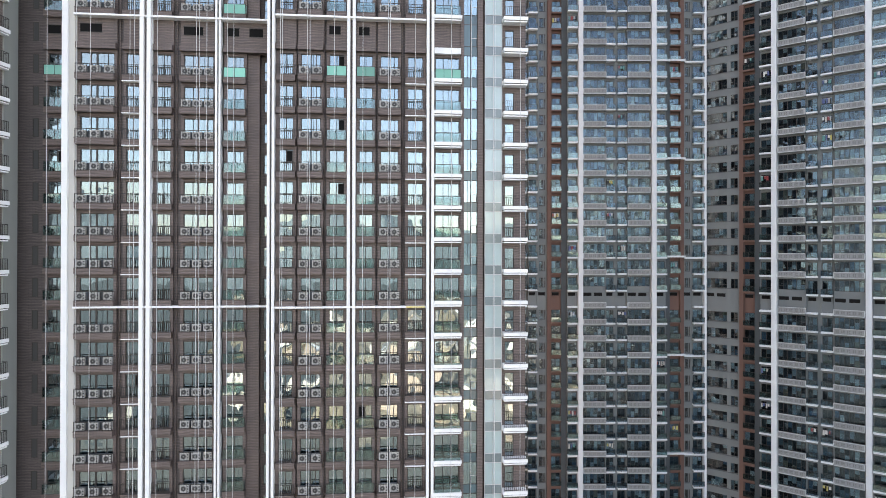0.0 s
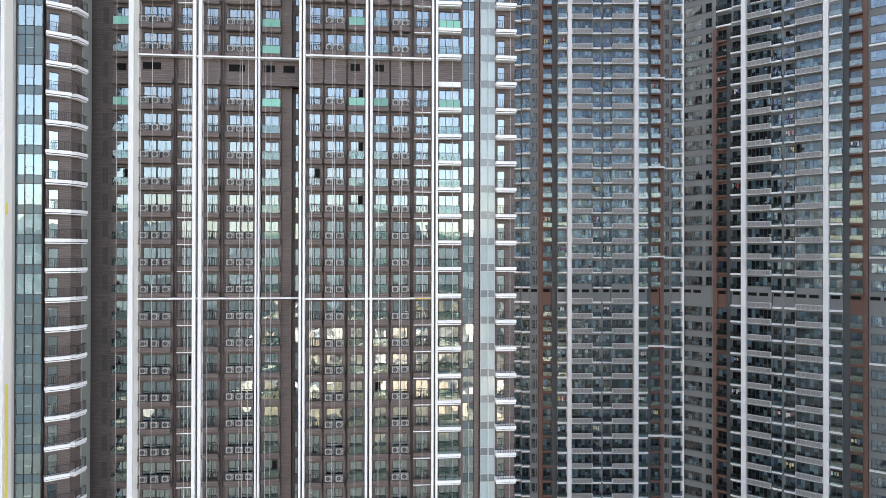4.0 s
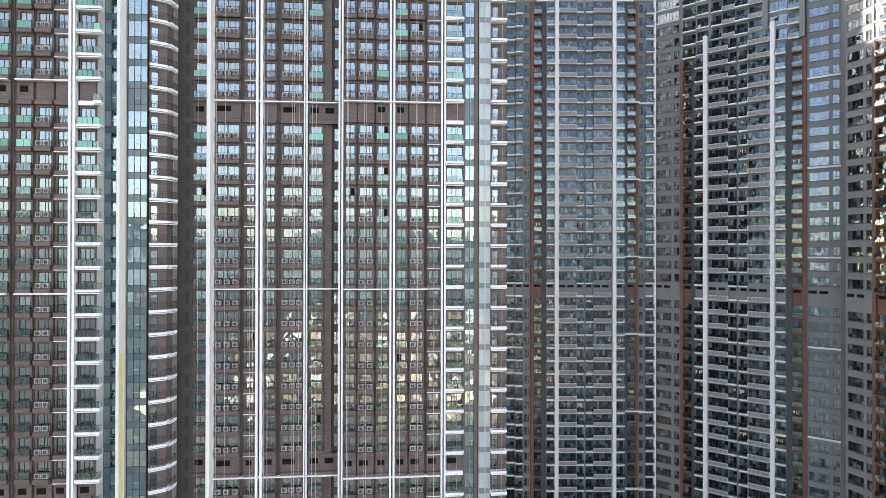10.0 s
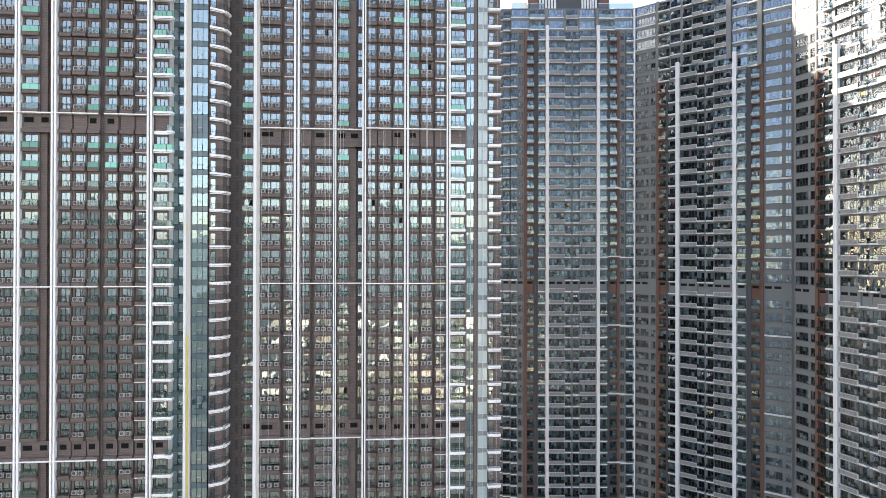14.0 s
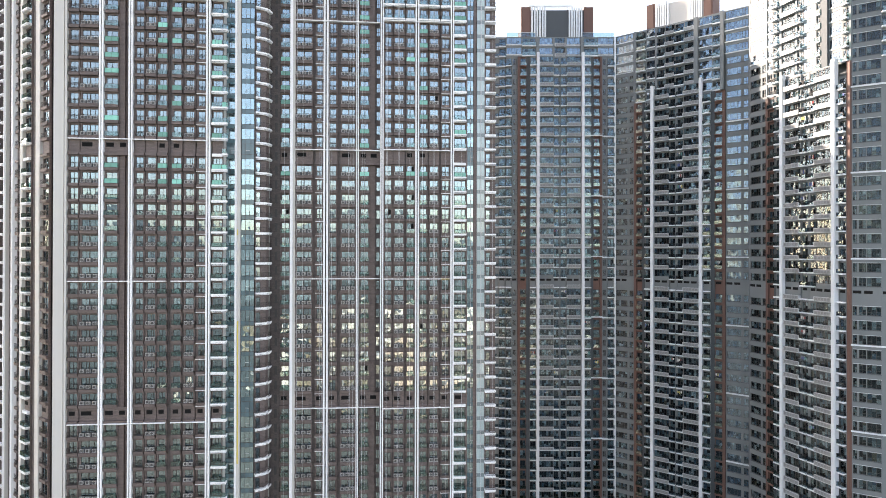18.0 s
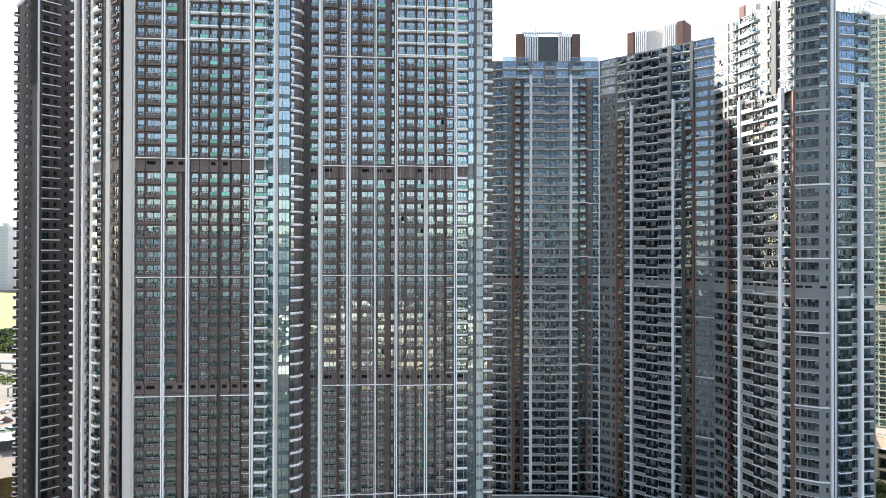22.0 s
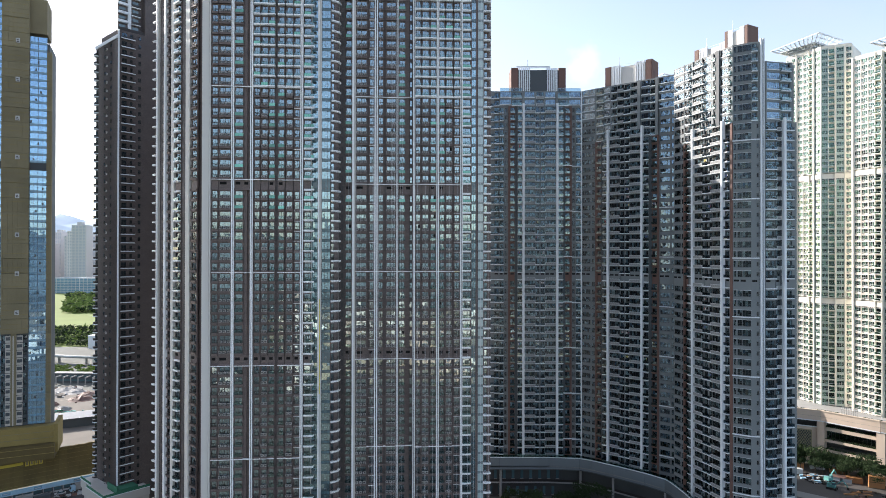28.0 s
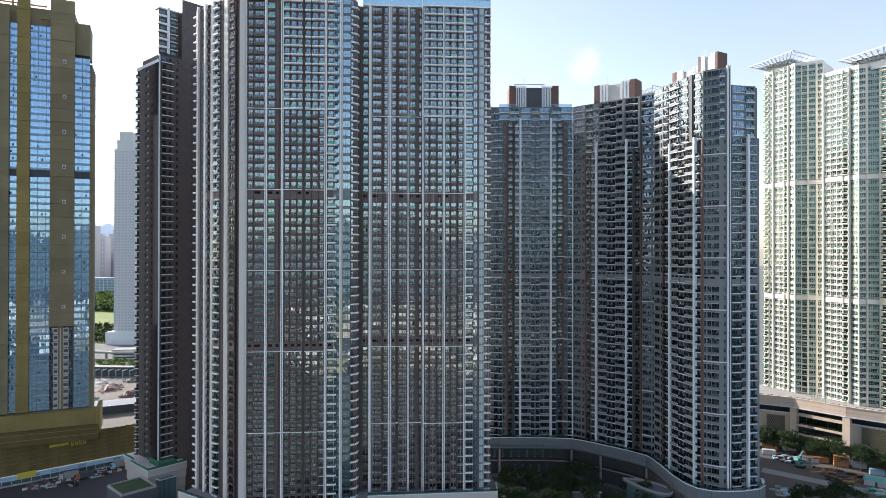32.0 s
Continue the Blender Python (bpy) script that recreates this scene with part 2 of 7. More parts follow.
MAT = {
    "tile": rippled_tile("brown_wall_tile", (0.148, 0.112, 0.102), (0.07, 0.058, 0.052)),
    # Real dark tile, and the brown tile with shade put in for grooves and recesses.
    "tile_dark": rippled_tile("dark_and_shaded_wall_tile", (0.108, 0.088, 0.083), (0.045, 0.04, 0.038)),
    "white": surface("white_paint", (0.84, 0.84, 0.83), 0.5, spread=0.07, scale=0.5, streak=1, vary=0.04),
    "palegreen": surface("pale_grey_green_render", (0.27, 0.28, 0.26), 0.7, spread=0.08, streak=1),
    "cream": surface("cream_cladding", (0.56, 0.54, 0.50), 0.55, spread=0.08, scale=0.4, streak=1),
    "frame": surface("dark_window_frame", (0.052, 0.047, 0.043), 0.45, 0.3, vary=0.15, bump=0.0),
    "rail": surface("dark_bronze_railing", (0.034, 0.030, 0.028), 0.4, 0.4, bump=0.0),
    "lightframe": surface("pale_window_frame", (0.5, 0.5, 0.5), 0.5, 0.2, bump=0.0),
    "glass": pane_glass("window_glass", (0.36, 0.47, 0.48), 0.275, (0.75, 0.91, 0.98)),
    "glassgrey": pane_glass("block_window_glass", (0.58, 0.68, 0.72), 0.02, (0.64, 0.84, 1.0), warp=0.04),
    "ribbonglass": pane_glass("bluish_block_window_glass", (0.52, 0.61, 0.66), 0.14, (0.62, 0.81, 0.98), warp=0.03),
    "yellow": surface("yellow_protective_film", (0.62, 0.50, 0.10), 0.6),
    "cable": surface("pale_steel_cable", (0.62, 0.62, 0.62), 0.5, bump=0.0),
    "curtain": pane_glass("curtain_wall_glass", (0.45, 0.57, 0.60), 0.34, (0.70, 0.90, 0.97), warp=0.006),
    "spandrel": surface("dark_spandrel_glass", (0.075, 0.135, 0.155), 0.12, vary=0.2, spec=0.8, bump=0.0),
    "filmdark": surface("pale_spandrel_glass", (0.17, 0.215, 0.22), 0.1, vary=0.15, spec=0.9, bump=0.0),
    # Opaque pale panes: the glass tint and mirrored sky are both in the colour.
    "film": surface("pale_glass_with_sky_tone", (0.36, 0.46, 0.46), 0.06, vary=0.10, spec=1.0, bump=0.0),
    "green": surface("green_protective_film", (0.17, 0.46, 0.37), 0.35, vary=0.35, bump=0.0),
    "clear": pane_glass("balcony_glass", (0.58, 0.71, 0.70), 0.07, (0.85, 0.97, 1.0), warp=0.02),
    "room": room_cloth("room_behind_glass", [(0, (0.02, 0.022, 0.025)), (0.42, (0.045, 0.045, 0.045)), (0.66, (0.10, 0.10, 0.095)), (0.80, (0.28, 0.28, 0.27)), (0.9, (0.50, 0.48, 0.43)), (0.96, (0.16, 0.20, 0.24))]),
    "ringroom": room_cloth("block_room_behind_glass", [(0, (0.008, 0.009, 0.011)), (0.36, (0.026, 0.032, 0.036)), (0.52, (0.10, 0.12, 0.13)), (0.62, (0.27, 0.32, 0.34)), (0.70, (0.50, 0.54, 0.54)), (0.82, (0.78, 0.78, 0.75)), (0.92, (0.12, 0.20, 0.28)), (0.97, (0.30, 0.24, 0.16))]),
    "acbody": surface("air_conditioner_casing", (0.48, 0.47, 0.45), 0.5, vary=0.06, bump=0.0),
    "acgrille": surface("air_conditioner_grille", (0.22, 0.22, 0.21), 0.5, bump=0.0),
    "acdark": surface("fan_grille_and_dark_opening", (0.05, 0.05, 0.05), 0.5, bump=0.0),
    # Black for flush plates: the unlit depth of an opening is in the colour.
    "void": surface("painted_unlit_black", (0.012, 0.012, 0.012), 0.9, spec=0.1, bump=0.0),
    # Backing whose dark colour stands in for an unlit interior.
    "core": surface("unlit_interior_tone", (0.05, 0.05, 0.05), 0.9),
    "grey": surface("grey_wall_paint", (0.158, 0.178, 0.183), 0.7, spread=0.1, scale=0.25, streak=1),
    # Dark paint; also stands in for shade in gaps, recesses and under decks.
    "greydark": surface("dark_grey_and_shade_paint", (0.060, 0.072, 0.080), 0.7, spread=0.1, scale=0.25, streak=1),
    "rust": surface("terracotta_wall_paint", (0.135, 0.074, 0.058), 0.7, spread=0.12, scale=0.3, streak=1, vary=0.08),
    "panelframe": surface("pale_louvre_frame", (0.50, 0.53, 0.54), 0.55, vary=0.06, bump=0.0),
    "panelslot": surface("grey_louvre_slot", (0.165, 0.172, 0.178), 0.6, vary=0.06, bump=0.0),
    "panel": surface("pale_grey_louvre_panel", (0.25, 0.265, 0.27), 0.55, vary=0.06),
    "palewhite": surface("weathered_white_paint", (0.65, 0.69, 0.715), 0.55, spread=0.1, streak=1, vary=0.05),
    "concrete": surface("weathered_concrete", (0.27, 0.27, 0.26), 0.8, spread=0.2, scale=0.12),
    "net": surface("gold_scaffold_netting", (0.195, 0.168, 0.100), 0.9, spread=0.35, scale=0.10, fine=3.0, bump=0.4, vary=0.1),
    "netgold": surface("bright_gold_scaffold_netting", (0.235, 0.180, 0.060), 0.9, spread=0.35, scale=0.12, fine=3.0, bump=0.4, vary=0.1),
    "creamwall": surface("cream_wall_tile", (0.74, 0.715, 0.63), 0.6, spread=0.08, scale=0.2, streak=1, vary=0.04),
    "greenwall": surface("pale_green_window_wall", (0.36, 0.43, 0.39), 0.4, vary=0.1, bump=0.0),
    "asphalt": surface("asphalt", (0.042, 0.039, 0.039), 0.85, spread=0.2, scale=0.05),
    "earth": surface("bare_site_earth", (0.075, 0.068, 0.062), 0.95, spread=0.3, scale=0.04, bump=0.4),
    "ground": surface("far_ground", (0.13, 0.14, 0.125), 0.95, spread=0.35, scale=0.012, fine=0.2),
    "grass": surface("grass", (0.11, 0.17, 0.035), 0.95, spread=0.3, scale=0.03, fine=1.0, bump=0.3),
    # Two leaf copies: shade is put into the first colour, sunlight into the second.
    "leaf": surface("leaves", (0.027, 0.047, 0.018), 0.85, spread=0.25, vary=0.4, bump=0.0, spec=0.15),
    "leaffar": surface("sun_toned_leaves", (0.13, 0.185, 0.045), 0.85, spread=0.25, vary=0.35, bump=0.0, spec=0.15),
    "bark": surface("bark", (0.09, 0.07, 0.05), 0.9),
    # Courtyard shade is put into this colour, for its floor and the lower wall.
    "garden": surface("shade_toned_garden_paving", (0.05, 0.055, 0.055), 0.8, spread=0.35, scale=0.12),
    "deck": surface("podium_deck_tile", (0.20, 0.20, 0.195), 0.75, spread=0.15, scale=0.15),
    "bluehoard": surface("blue_site_hoarding", (0.30, 0.48, 0.60), 0.6, vary=0.05),
    "orange": surface("orange_painted_steel", (0.34, 0.16, 0.06), 0.6, vary=0.25),
    "steelwhite": surface("white_painted_steel", (0.42, 0.43, 0.43), 0.5, vary=0.1),
    "tealroof": surface("blue_green_tarpaulin", (0.10, 0.30, 0.28), 0.7, vary=0.2),
    # Far city walls: the haze of distance is mixed into this pale colour.
    "far": surface("far_building_haze_tone", (0.60, 0.59, 0.59), 0.9, vary=0.2, spread=0.05),
    # Distance haze is put into the colours of both hillsides.
    "hill": surface("hazy_hillside", (0.15, 0.19, 0.20), 1.0, spread=0.25, scale=0.004, fine=0.03),
    "hillfar": surface("far_hillside_haze_glow", (0.62, 0.70, 0.76), 1.0, spread=0.06, scale=0.004, fine=0.03),
    "shore": surface("dark_wooded_land", (0.072, 0.092, 0.092), 1.0, spread=0.45, scale=0.012, fine=0.15),
    "blueglass": pane_glass("blue_tower_glass", (0.33, 0.52, 0.68), 0.40, (0.47, 0.71, 0.92), warp=0.005),
}

MAT["bluepanel"] = surface("blue_glass_spandrel", (0.16, 0.31, 0.43), 0.2, vary=0.12, bump=0.0, spec=0.7)
MAT["sideglass"] = pane_glass("gable_block_window_glass", (0.62, 0.70, 0.72), 0.01, (0.72, 0.84, 0.95), warp=0.03)
MAT["gableglass"] = pane_glass("dark_gable_window_glass", (0.56, 0.63, 0.64), 0.005, (0.60, 0.76, 0.9), warp=0.03)
MAT["bluedark"] = surface("dark_blue_mullion", (0.085, 0.135, 0.18), 0.4, vary=0.1, bump=0.0)
MAT["nethoard"] = surface("brown_gold_hoarding_net", (0.125, 0.092, 0.032), 0.9, spread=0.4, scale=0.15, fine=3.0, bump=0.4, vary=0.12)
MAT["greenglass"] = pane_glass("green_tinted_glass", (0.50, 0.66, 0.58), 0.05, (0.75, 0.95, 0.86), warp=0.04)
MAT["netgoldsign"] = surface("yellow_sign_board", (0.55, 0.42, 0.05), 0.7, bump=0.0)
MAT["pinkstone"] = surface("pale_pink_stone_cladding", (0.56, 0.46, 0.37), 0.65, spread=0.08, scale=0.2, streak=1)
MAT["podgrey"] = surface("pale_grey_podium_panel", (0.12, 0.145, 0.16), 0.5, spread=0.1, scale=0.2, streak=1)
MAT["creamclad"] = surface("cream_stone_podium_cladding", (0.46, 0.44, 0.40), 0.6, spread=0.12, scale=0.2, streak=1)
MAT["tarpgreen"] = surface("green_safety_net", (0.03, 0.14, 0.08), 0.9)
# Darker copy of the grass, with the shade over the roof in its colour.
MAT["roofgrass"] = surface("shade_toned_roof_grass", (0.035, 0.065, 0.02), 0.95, spread=0.35, scale=0.3, fine=3.0, bump=0.3)
MAT["yard"] = surface("pale_dusty_yard", (0.15, 0.136, 0.115), 0.95, spread=0.3, scale=0.05, bump=0.4)
MAT["sand"] = surface("pale_sand", (0.27, 0.24, 0.18), 0.95, spread=0.9, scale=0.07, bump=0.3)
MAT["roadpale"] = surface("pale_concrete_road", (0.2, 0.2, 0.195), 0.85, spread=0.15, scale=0.05)
MAT["meadow"] = surface("bright_meadow_grass", (0.13, 0.185, 0.03), 0.95, spread=0.25, scale=0.02, fine=0.5, bump=0.2)
# Haze is painted into the next two colours as well.
MAT["fartower"] = surface("pale_tower_wall_haze_tone", (0.55, 0.56, 0.56), 0.7, spread=0.05)
MAT["farglass"] = surface("far_glass_haze_tone", (0.40, 0.44, 0.49), 0.6, spread=0.05)

# The far hills also glow faintly, to imitate haze in front of them.
hill_haze = MAT["hillfar"].node_tree.nodes["Principled BSDF"]
hill_haze.inputs["Emission Color"].default_value = (0.80, 0.88, 0.95, 1)
hill_haze.inputs["Emission Strength"].default_value = 0.08

# ---------------------------------------------------------------- mesh tools
CUBE_F = np.array([(0, 3, 2, 1), (4, 5, 6, 7), (0, 1, 5, 4), (1, 2, 6, 5), (2, 3, 7, 6), (3, 0, 4, 7)])


PLATES = {}


class Kit:
    """Gathers blocks, prisms and quads; each has a material."""

    def __init__(self):
        self.v, self.f, self.m = [], [], []
        self.n = 0

    def add(self, verts, faces, mat):
        self.v.extend(verts)
        self.f.extend([tuple(i + self.n for i in f) for f in faces])
        self.m.extend([mat] * len(faces))
        self.n += len(verts)

    def box(self, x0, x1, y0, y1, z0, z1, mat):
        self.add([(x0, y0, z0), (x1, y0, z0), (x1, y1, z0), (x0, y1, z0), (x0, y0, z1), (x1, y0, z1), (x1, y1, z1), (x0, y1, z1)],
                 [tuple(q) for q in CUBE_F.tolist()], mat)
        return self

    def prism(self, pts, z0, z1, mat, top=None):
        """An upright prism over a plan outline, counter-clockwise."""
        k = len(pts)
        v = [(x, y, z0) for x, y in pts] + [(x, y, z1) for x, y in (top or pts)]
        f = [tuple(range(k))[::-1], tuple(range(k, 2 * k))] + [(i, (i + 1) % k, k + (i + 1) % k, k + i) for i in range(k)]
        self.add(v, f, mat)
        return self

    def disc(self, cx, y, cz, r, mat, seg=10, depth=0.03):
        a = [2 * math.pi * i / seg for i in range(seg)]
        v = [(cx + r * math.cos(t), y, cz + r * math.sin(t)) for t in a] + [(cx + r * math.cos(t), y - depth, cz + r * math.sin(t)) for t in a]
        f = [tuple(range(seg))[::-1], tuple(range(seg, 2 * seg))] + [(i, (i + 1) % seg, seg + (i + 1) % seg, seg + i) for i in range(seg)]
        f = [tuple(reversed(q)) for q in f]
        self.add(v, f, mat)
        return self

    def lattice(self, xs, zs, hole, y0, y1, mat):
        """A plate with openings, all one piece; hole(i, j) tells which cells are open."""
        nx, nz = len(xs), len(zs)
        v = [(x, y, z) for y in (y0, y1) for z in zs for x in xs]
        o = nx * nz
        f = []
        solid = [[not hole(i, j) for j in range(nz - 1)] for i in range(nx - 1)]
        for i in range(nx - 1):
            for j in range(nz - 1):
                if not solid[i][j]:
                    continue
                a, b, c, d = j * nx + i, j * nx + i + 1, (j + 1) * nx + i + 1, (j + 1) * nx + i
                f += [(a, b, c, d), (o + d, o + c, o + b, o + a)]
                if j == 0 or not solid[i][j - 1]:
                    f.append((b, a, o + a, o + b))
                if j == nz - 2 or not solid[i][j + 1]:
                    f.append((d, c, o + c, o + d))
                if i == 0 or not solid[i - 1][j]:
                    f.append((a, d, o + d, o + a))
                if i == nx - 2 or not solid[i + 1][j]:
                    f.append((c, b, o + b, o + c))
        self.add(v, f, mat)
        return self

    @staticmethod
    def plate(w):
        if w not in PLATES:
            PLATES[w] = Kit().box(0, w, 0, 0.05, 0, 0.8, "greydark")
        return PLATES[w]

    def mesh(self, name):
        me = bpy.data.meshes.new(name)
        names = list(dict.fromkeys(self.m))
        me.from_pydata(self.v, [], self.f)
        for k in names:
            me.materials.append(MAT[k])
        me.polygons.foreach_set("material_index", [names.index(k) for k in self.m])
        me.update()
        return me


def thing(name, label, category, m=None, group="", kind=""):
    ob = new(name)
    ob.empty_display_size = 1
    if m is not None:
        ob.matrix_world = m
    return tagged(ob, label, category, group, kind)


def part(name, kit, parent, label="", kind="", m=None):
    ob = new(name, kit.mesh(name) if isinstance(kit, Kit) else kit)
    ob.parent = parent
    if m is not None:
        ob.matrix_basis = m
    return tagged(ob, label, kind=kind)


def joined(name, items, parent, label=""):
    """Many copies of kits, joined in one mesh. items: (kit, matrix)."""
    groups = {}
    for kit, m in items:
        groups.setdefault(id(kit), (kit, []))[1].append(np.array(m))
    verts, sizes, loops, mats, base, names = [], [], [], [], 0, []
    for kit, ms in groups.values():
        v = np.c_[np.array(kit.v), np.ones(len(kit.v))]
        M = np.array(ms)
        w = np.einsum("kij,nj->kni", M, v)[:, :, :3]
        verts.append(w.reshape(-1, 3))
        ls = np.array([i for f in kit.f for i in f])
        sz = np.array([len(f) for f in kit.f])
        off = base + np.arange(len(ms)) * len(kit.v)
        loops.append((ls[None, :] + off[:, None]).ravel())
        sizes.append(np.tile(sz, len(ms)))
        for k in kit.m:
            if k not in names:
                names.append(k)
        mats.append(np.tile(np.array([names.index(k) for k in kit.m]), len(ms)))
        base += len(ms) * len(kit.v)
    verts, sizes, loops, mats = np.concatenate(verts), np.concatenate(sizes), np.concatenate(loops), np.concatenate(mats)
    me = bpy.data.meshes.new(name)
    me.vertices.add(len(verts))
    me.vertices.foreach_set("co", verts.ravel())
    me.loops.add(len(loops))
    me.loops.foreach_set("vertex_index", loops.astype(np.int32))
    me.polygons.add(len(sizes))
    me.polygons.foreach_set("loop_start", np.r_[0, np.cumsum(sizes)[:-1]].astype(np.int32))
    for k in names:
        me.materials.append(MAT[k])
    me.polygons.foreach_set("material_index", mats.astype(np.int32))
    me.update(calc_edges=True)
    me.shade_flat()
    ob = new(name, me)
    ob.parent = parent
    return tagged(ob, label, kind="stuff")


class Store:
    """The repeated pieces of one tower. The first `most` of a name nearest to a height become objects, the rest one mesh."""

    def __init__(self, tower, most=280, near=104.0, few=None, glass=""):
        self.tower, self.most, self.near, self.few, self.items, self.glass = tower, most, near, few or {}, {}, glass

    def put(self, name, kit, m, rank=0.0, sub=None):
        self.items.setdefault(name, []).append((abs(m.translation.z - self.near) + rank, kit, m, sub))

    def finish(self, labels=None):
        labels = labels or {}
        for name, rows in self.items.items():
            rows.sort(key=lambda r: r[0])
            cache = {}
            most = self.few.get(name, self.most)
            for _, kit, m, sub in rows[:most]:
                if id(kit) not in cache:
                    cache[id(kit)] = kit.mesh(name)
                ob = part(name, cache[id(kit)], self.tower, labels.get(name, ""), m=m)
                for sname, skit in sub or ():
                    if id(skit) not in cache:
                        cache[id(skit)] = skit.mesh(sname)
                    part(sname, cache[id(skit)], ob, kind="stuff" if sname == "curtain" else "")
            rest = [(kit, m) for _, kit, m, sub in rows[most:]]
            rest += [(sk, m) for _, kit, m, sub in rows[most:] for _, sk in sub or ()]
            if rest:
                joined("further_" + name, rest, self.tower)


def memo(fn):
    store = {}

    def inner(*a):
        if a not in store:
            store[a] = fn(*a)
        return store[a]
    return inner


# ---------------------------------------------------------------- pieces of the brown towers (x along the wall, -y outwards, z up)
ST = 3.2


@memo
def window_frame(w, h, leaves, transom, frame_mat, depth):
    b = 0.06
    xs = [0, b]
    for q, t in {4: ((0.30, b), (0.48, 0.17), (0.80, b)), 3: ((0.52, b), (0.77, b)), 30: ((0.33, b), (0.67, b)), 2: ((0.5, b),), 1: ()}[leaves]:
        xs += [w * q - t / 2, w * q + t / 2]
    xs += [w - b, w]
    zs = [0, b] + ([transom - b / 2, transom + b / 2] if transom else []) + [h - b, h]
    return Kit().lattice(xs, zs, lambda i, j: i % 2 == 1 and j % 2 == 1, 0, depth, frame_mat)


@memo
def window_panes(w, h, leaves, transom, depth, glass):
    return Kit().box(0.03, w - 0.03, depth * 0.5, depth * 0.5 + 0.015, 0.03, h - 0.03, glass)


@memo
def window_curtain(w, h, depth):
    k = Kit()
    for a, b in ((0.0, 0.27), (0.27, 0.5), (0.5, 0.78), (0.78, 1.0)):
        k.box(0.02 + (w - 0.04) * a, 0.018 + (w - 0.04) * b, depth + 0.16, depth + 0.2, 0.02, h - 0.02, "room")
    return k


def window_set(w, h, leaves, transom, frame_mat, depth, glass):
    """The frame, and its pane and curtain as sub-pieces."""
    return window_frame(w, h, leaves, transom, frame_mat, depth), [("pane", window_panes(w, h, leaves, transom, depth, glass)), ("curtain", window_curtain(w, h, depth))]


@memo
def bar_rail(w, h, d):
    """A railing of upright bars round the front and sides of a ledge."""
    n = max(3, int(w / 0.2))
    xs = []
    for i in range(n + 1):
        x = (w - 0.05) * i / n
        xs += [x, x + (0.036 if i % 4 else 0.05)]
    k = Kit().lattice(xs, [0, 0.06, 0.1, h - 0.05, h], lambda i, j: i % 2 == 1 and j in (0, 2), -d, -d + 0.03, "rail")
    k.box(0, 0.04, -d + 0.03, 0, h - 0.05, h, "rail").box(w - 0.04, w, -d + 0.03, 0, h - 0.05, h, "rail")
    return k


@memo
def open_rail(w, h, d):
    """A light railing with widely set bars in front of the air conditioners."""
    n = max(3, int(w / 0.26))
    xs = []
    for i in range(n + 1):
        x = (w - 0.05) * i / n
        xs += [x, x + (0.05 if i in (0, n) else 0.024)]
    k = Kit().lattice(xs, [0, 0.05, 0.09, h - 0.07, h], lambda i, j: i % 2 == 1 and j in (0, 2), -d, -d + 0.03, "rail")
    k.box(0, 0.04, -d + 0.03, 0, h - 0.05, h, "rail").box(w - 0.04, w, -d + 0.03, 0, h - 0.05, h, "rail")
    return k


@memo
def glass_rail(w, h, d, leaves=2):
    xs = []
    for i in range(leaves + 1):
        x = (w - 0.04) * i / leaves
        xs += [x, x + 0.04]
    return Kit().lattice(xs, [0, h - 0.045, h], lambda i, j: i % 2 == 1 and j == 0, -d, -d + 0.045, "rail")


@memo
def rail_glass(w, h, d, mat):
    t = 0.016
    k = Kit()
    p = [(0.01, 0), (0.01, -d + 0.014), (w - 0.01, -d + 0.014), (w - 0.01, 0), (w - 0.01 - t, 0), (w - 0.01 - t, -d + 0.014 + t), (0.01 + t, -d + 0.014 + t), (0.01 + t, 0)]
    k.prism(p, 0.03, h - 0.05, mat)
    return k


def glass_guard(w, h, d, mat, leaves=2):
    return glass_rail(w, h, d, leaves), [("glass_sheet", rail_glass(w, h, d, mat))]


@memo
def tile_ledge(w, h, d, mat):
    """A balcony upstand with a drip lip."""
    k = Kit()
    k.box(0, w, -d, 0.0, 0.08, h - 0.05, mat).box(-0.03, w + 0.03, -d - 0.04, 0.0, h - 0.05, h, mat).box(0.05, w - 0.05, -d + 0.06, 0.0, 0, 0.08, mat)
    return k


@memo
def white_ledge(w, d):
    k = Kit()
    k.box(-0.12, w + 0.06, -d, 0.0, 0.20, 0.55, "white").box(-0.06, w, -d + 0.08, 0.0, 0.0, 0.12, "white").box(0.0, w - 0.04, -d + 0.16, 0.0, 0.12, 0.20, "rail")
    return k


@memo
def air_con():
    k = Kit()
    k.box(0, 0.86, 0, 0.34, 0.04, 0.78, "acbody")
    k.disc(0.36, -0.002, 0.42, 0.28, "acgrille", 12, 0.02)
    k.disc(0.36, -0.024, 0.42, 0.22, "acdark", 10, 0.008)
    k.disc(0.36, -0.034, 0.42, 0.07, "acgrille", 8, 0.008)
    for i in range(4):
        k.box(0.69, 0.83, -0.012, 0.0, 0.14 + i * 0.15, 0.22 + i * 0.15, "acdark")
    k.box(0.08, 0.16, 0.02, 0.32, 0, 0.04, "acdark").box(0.70, 0.78, 0.02, 0.32, 0, 0.04, "acdark")
    return k


@memo
def slot_window(w, h):
    k = Kit()
    k.box(0, w, -0.04, 0.02, 0, 0.06, "frame").box(0, w, -0.04, 0.02, h - 0.06, h, "frame").box(0, 0.06, -0.04, 0.02, 0.06, h - 0.06, "frame").box(w - 0.06, w, -0.04, 0.02, 0.06, h - 0.06, "frame")
    k.box(0.06, w - 0.06, -0.012, 0.004, 0.06, h - 0.06, "acdark").box(0.06, w - 0.06, 0.012, 0.03, 0.06, h - 0.06, "core")
    return k


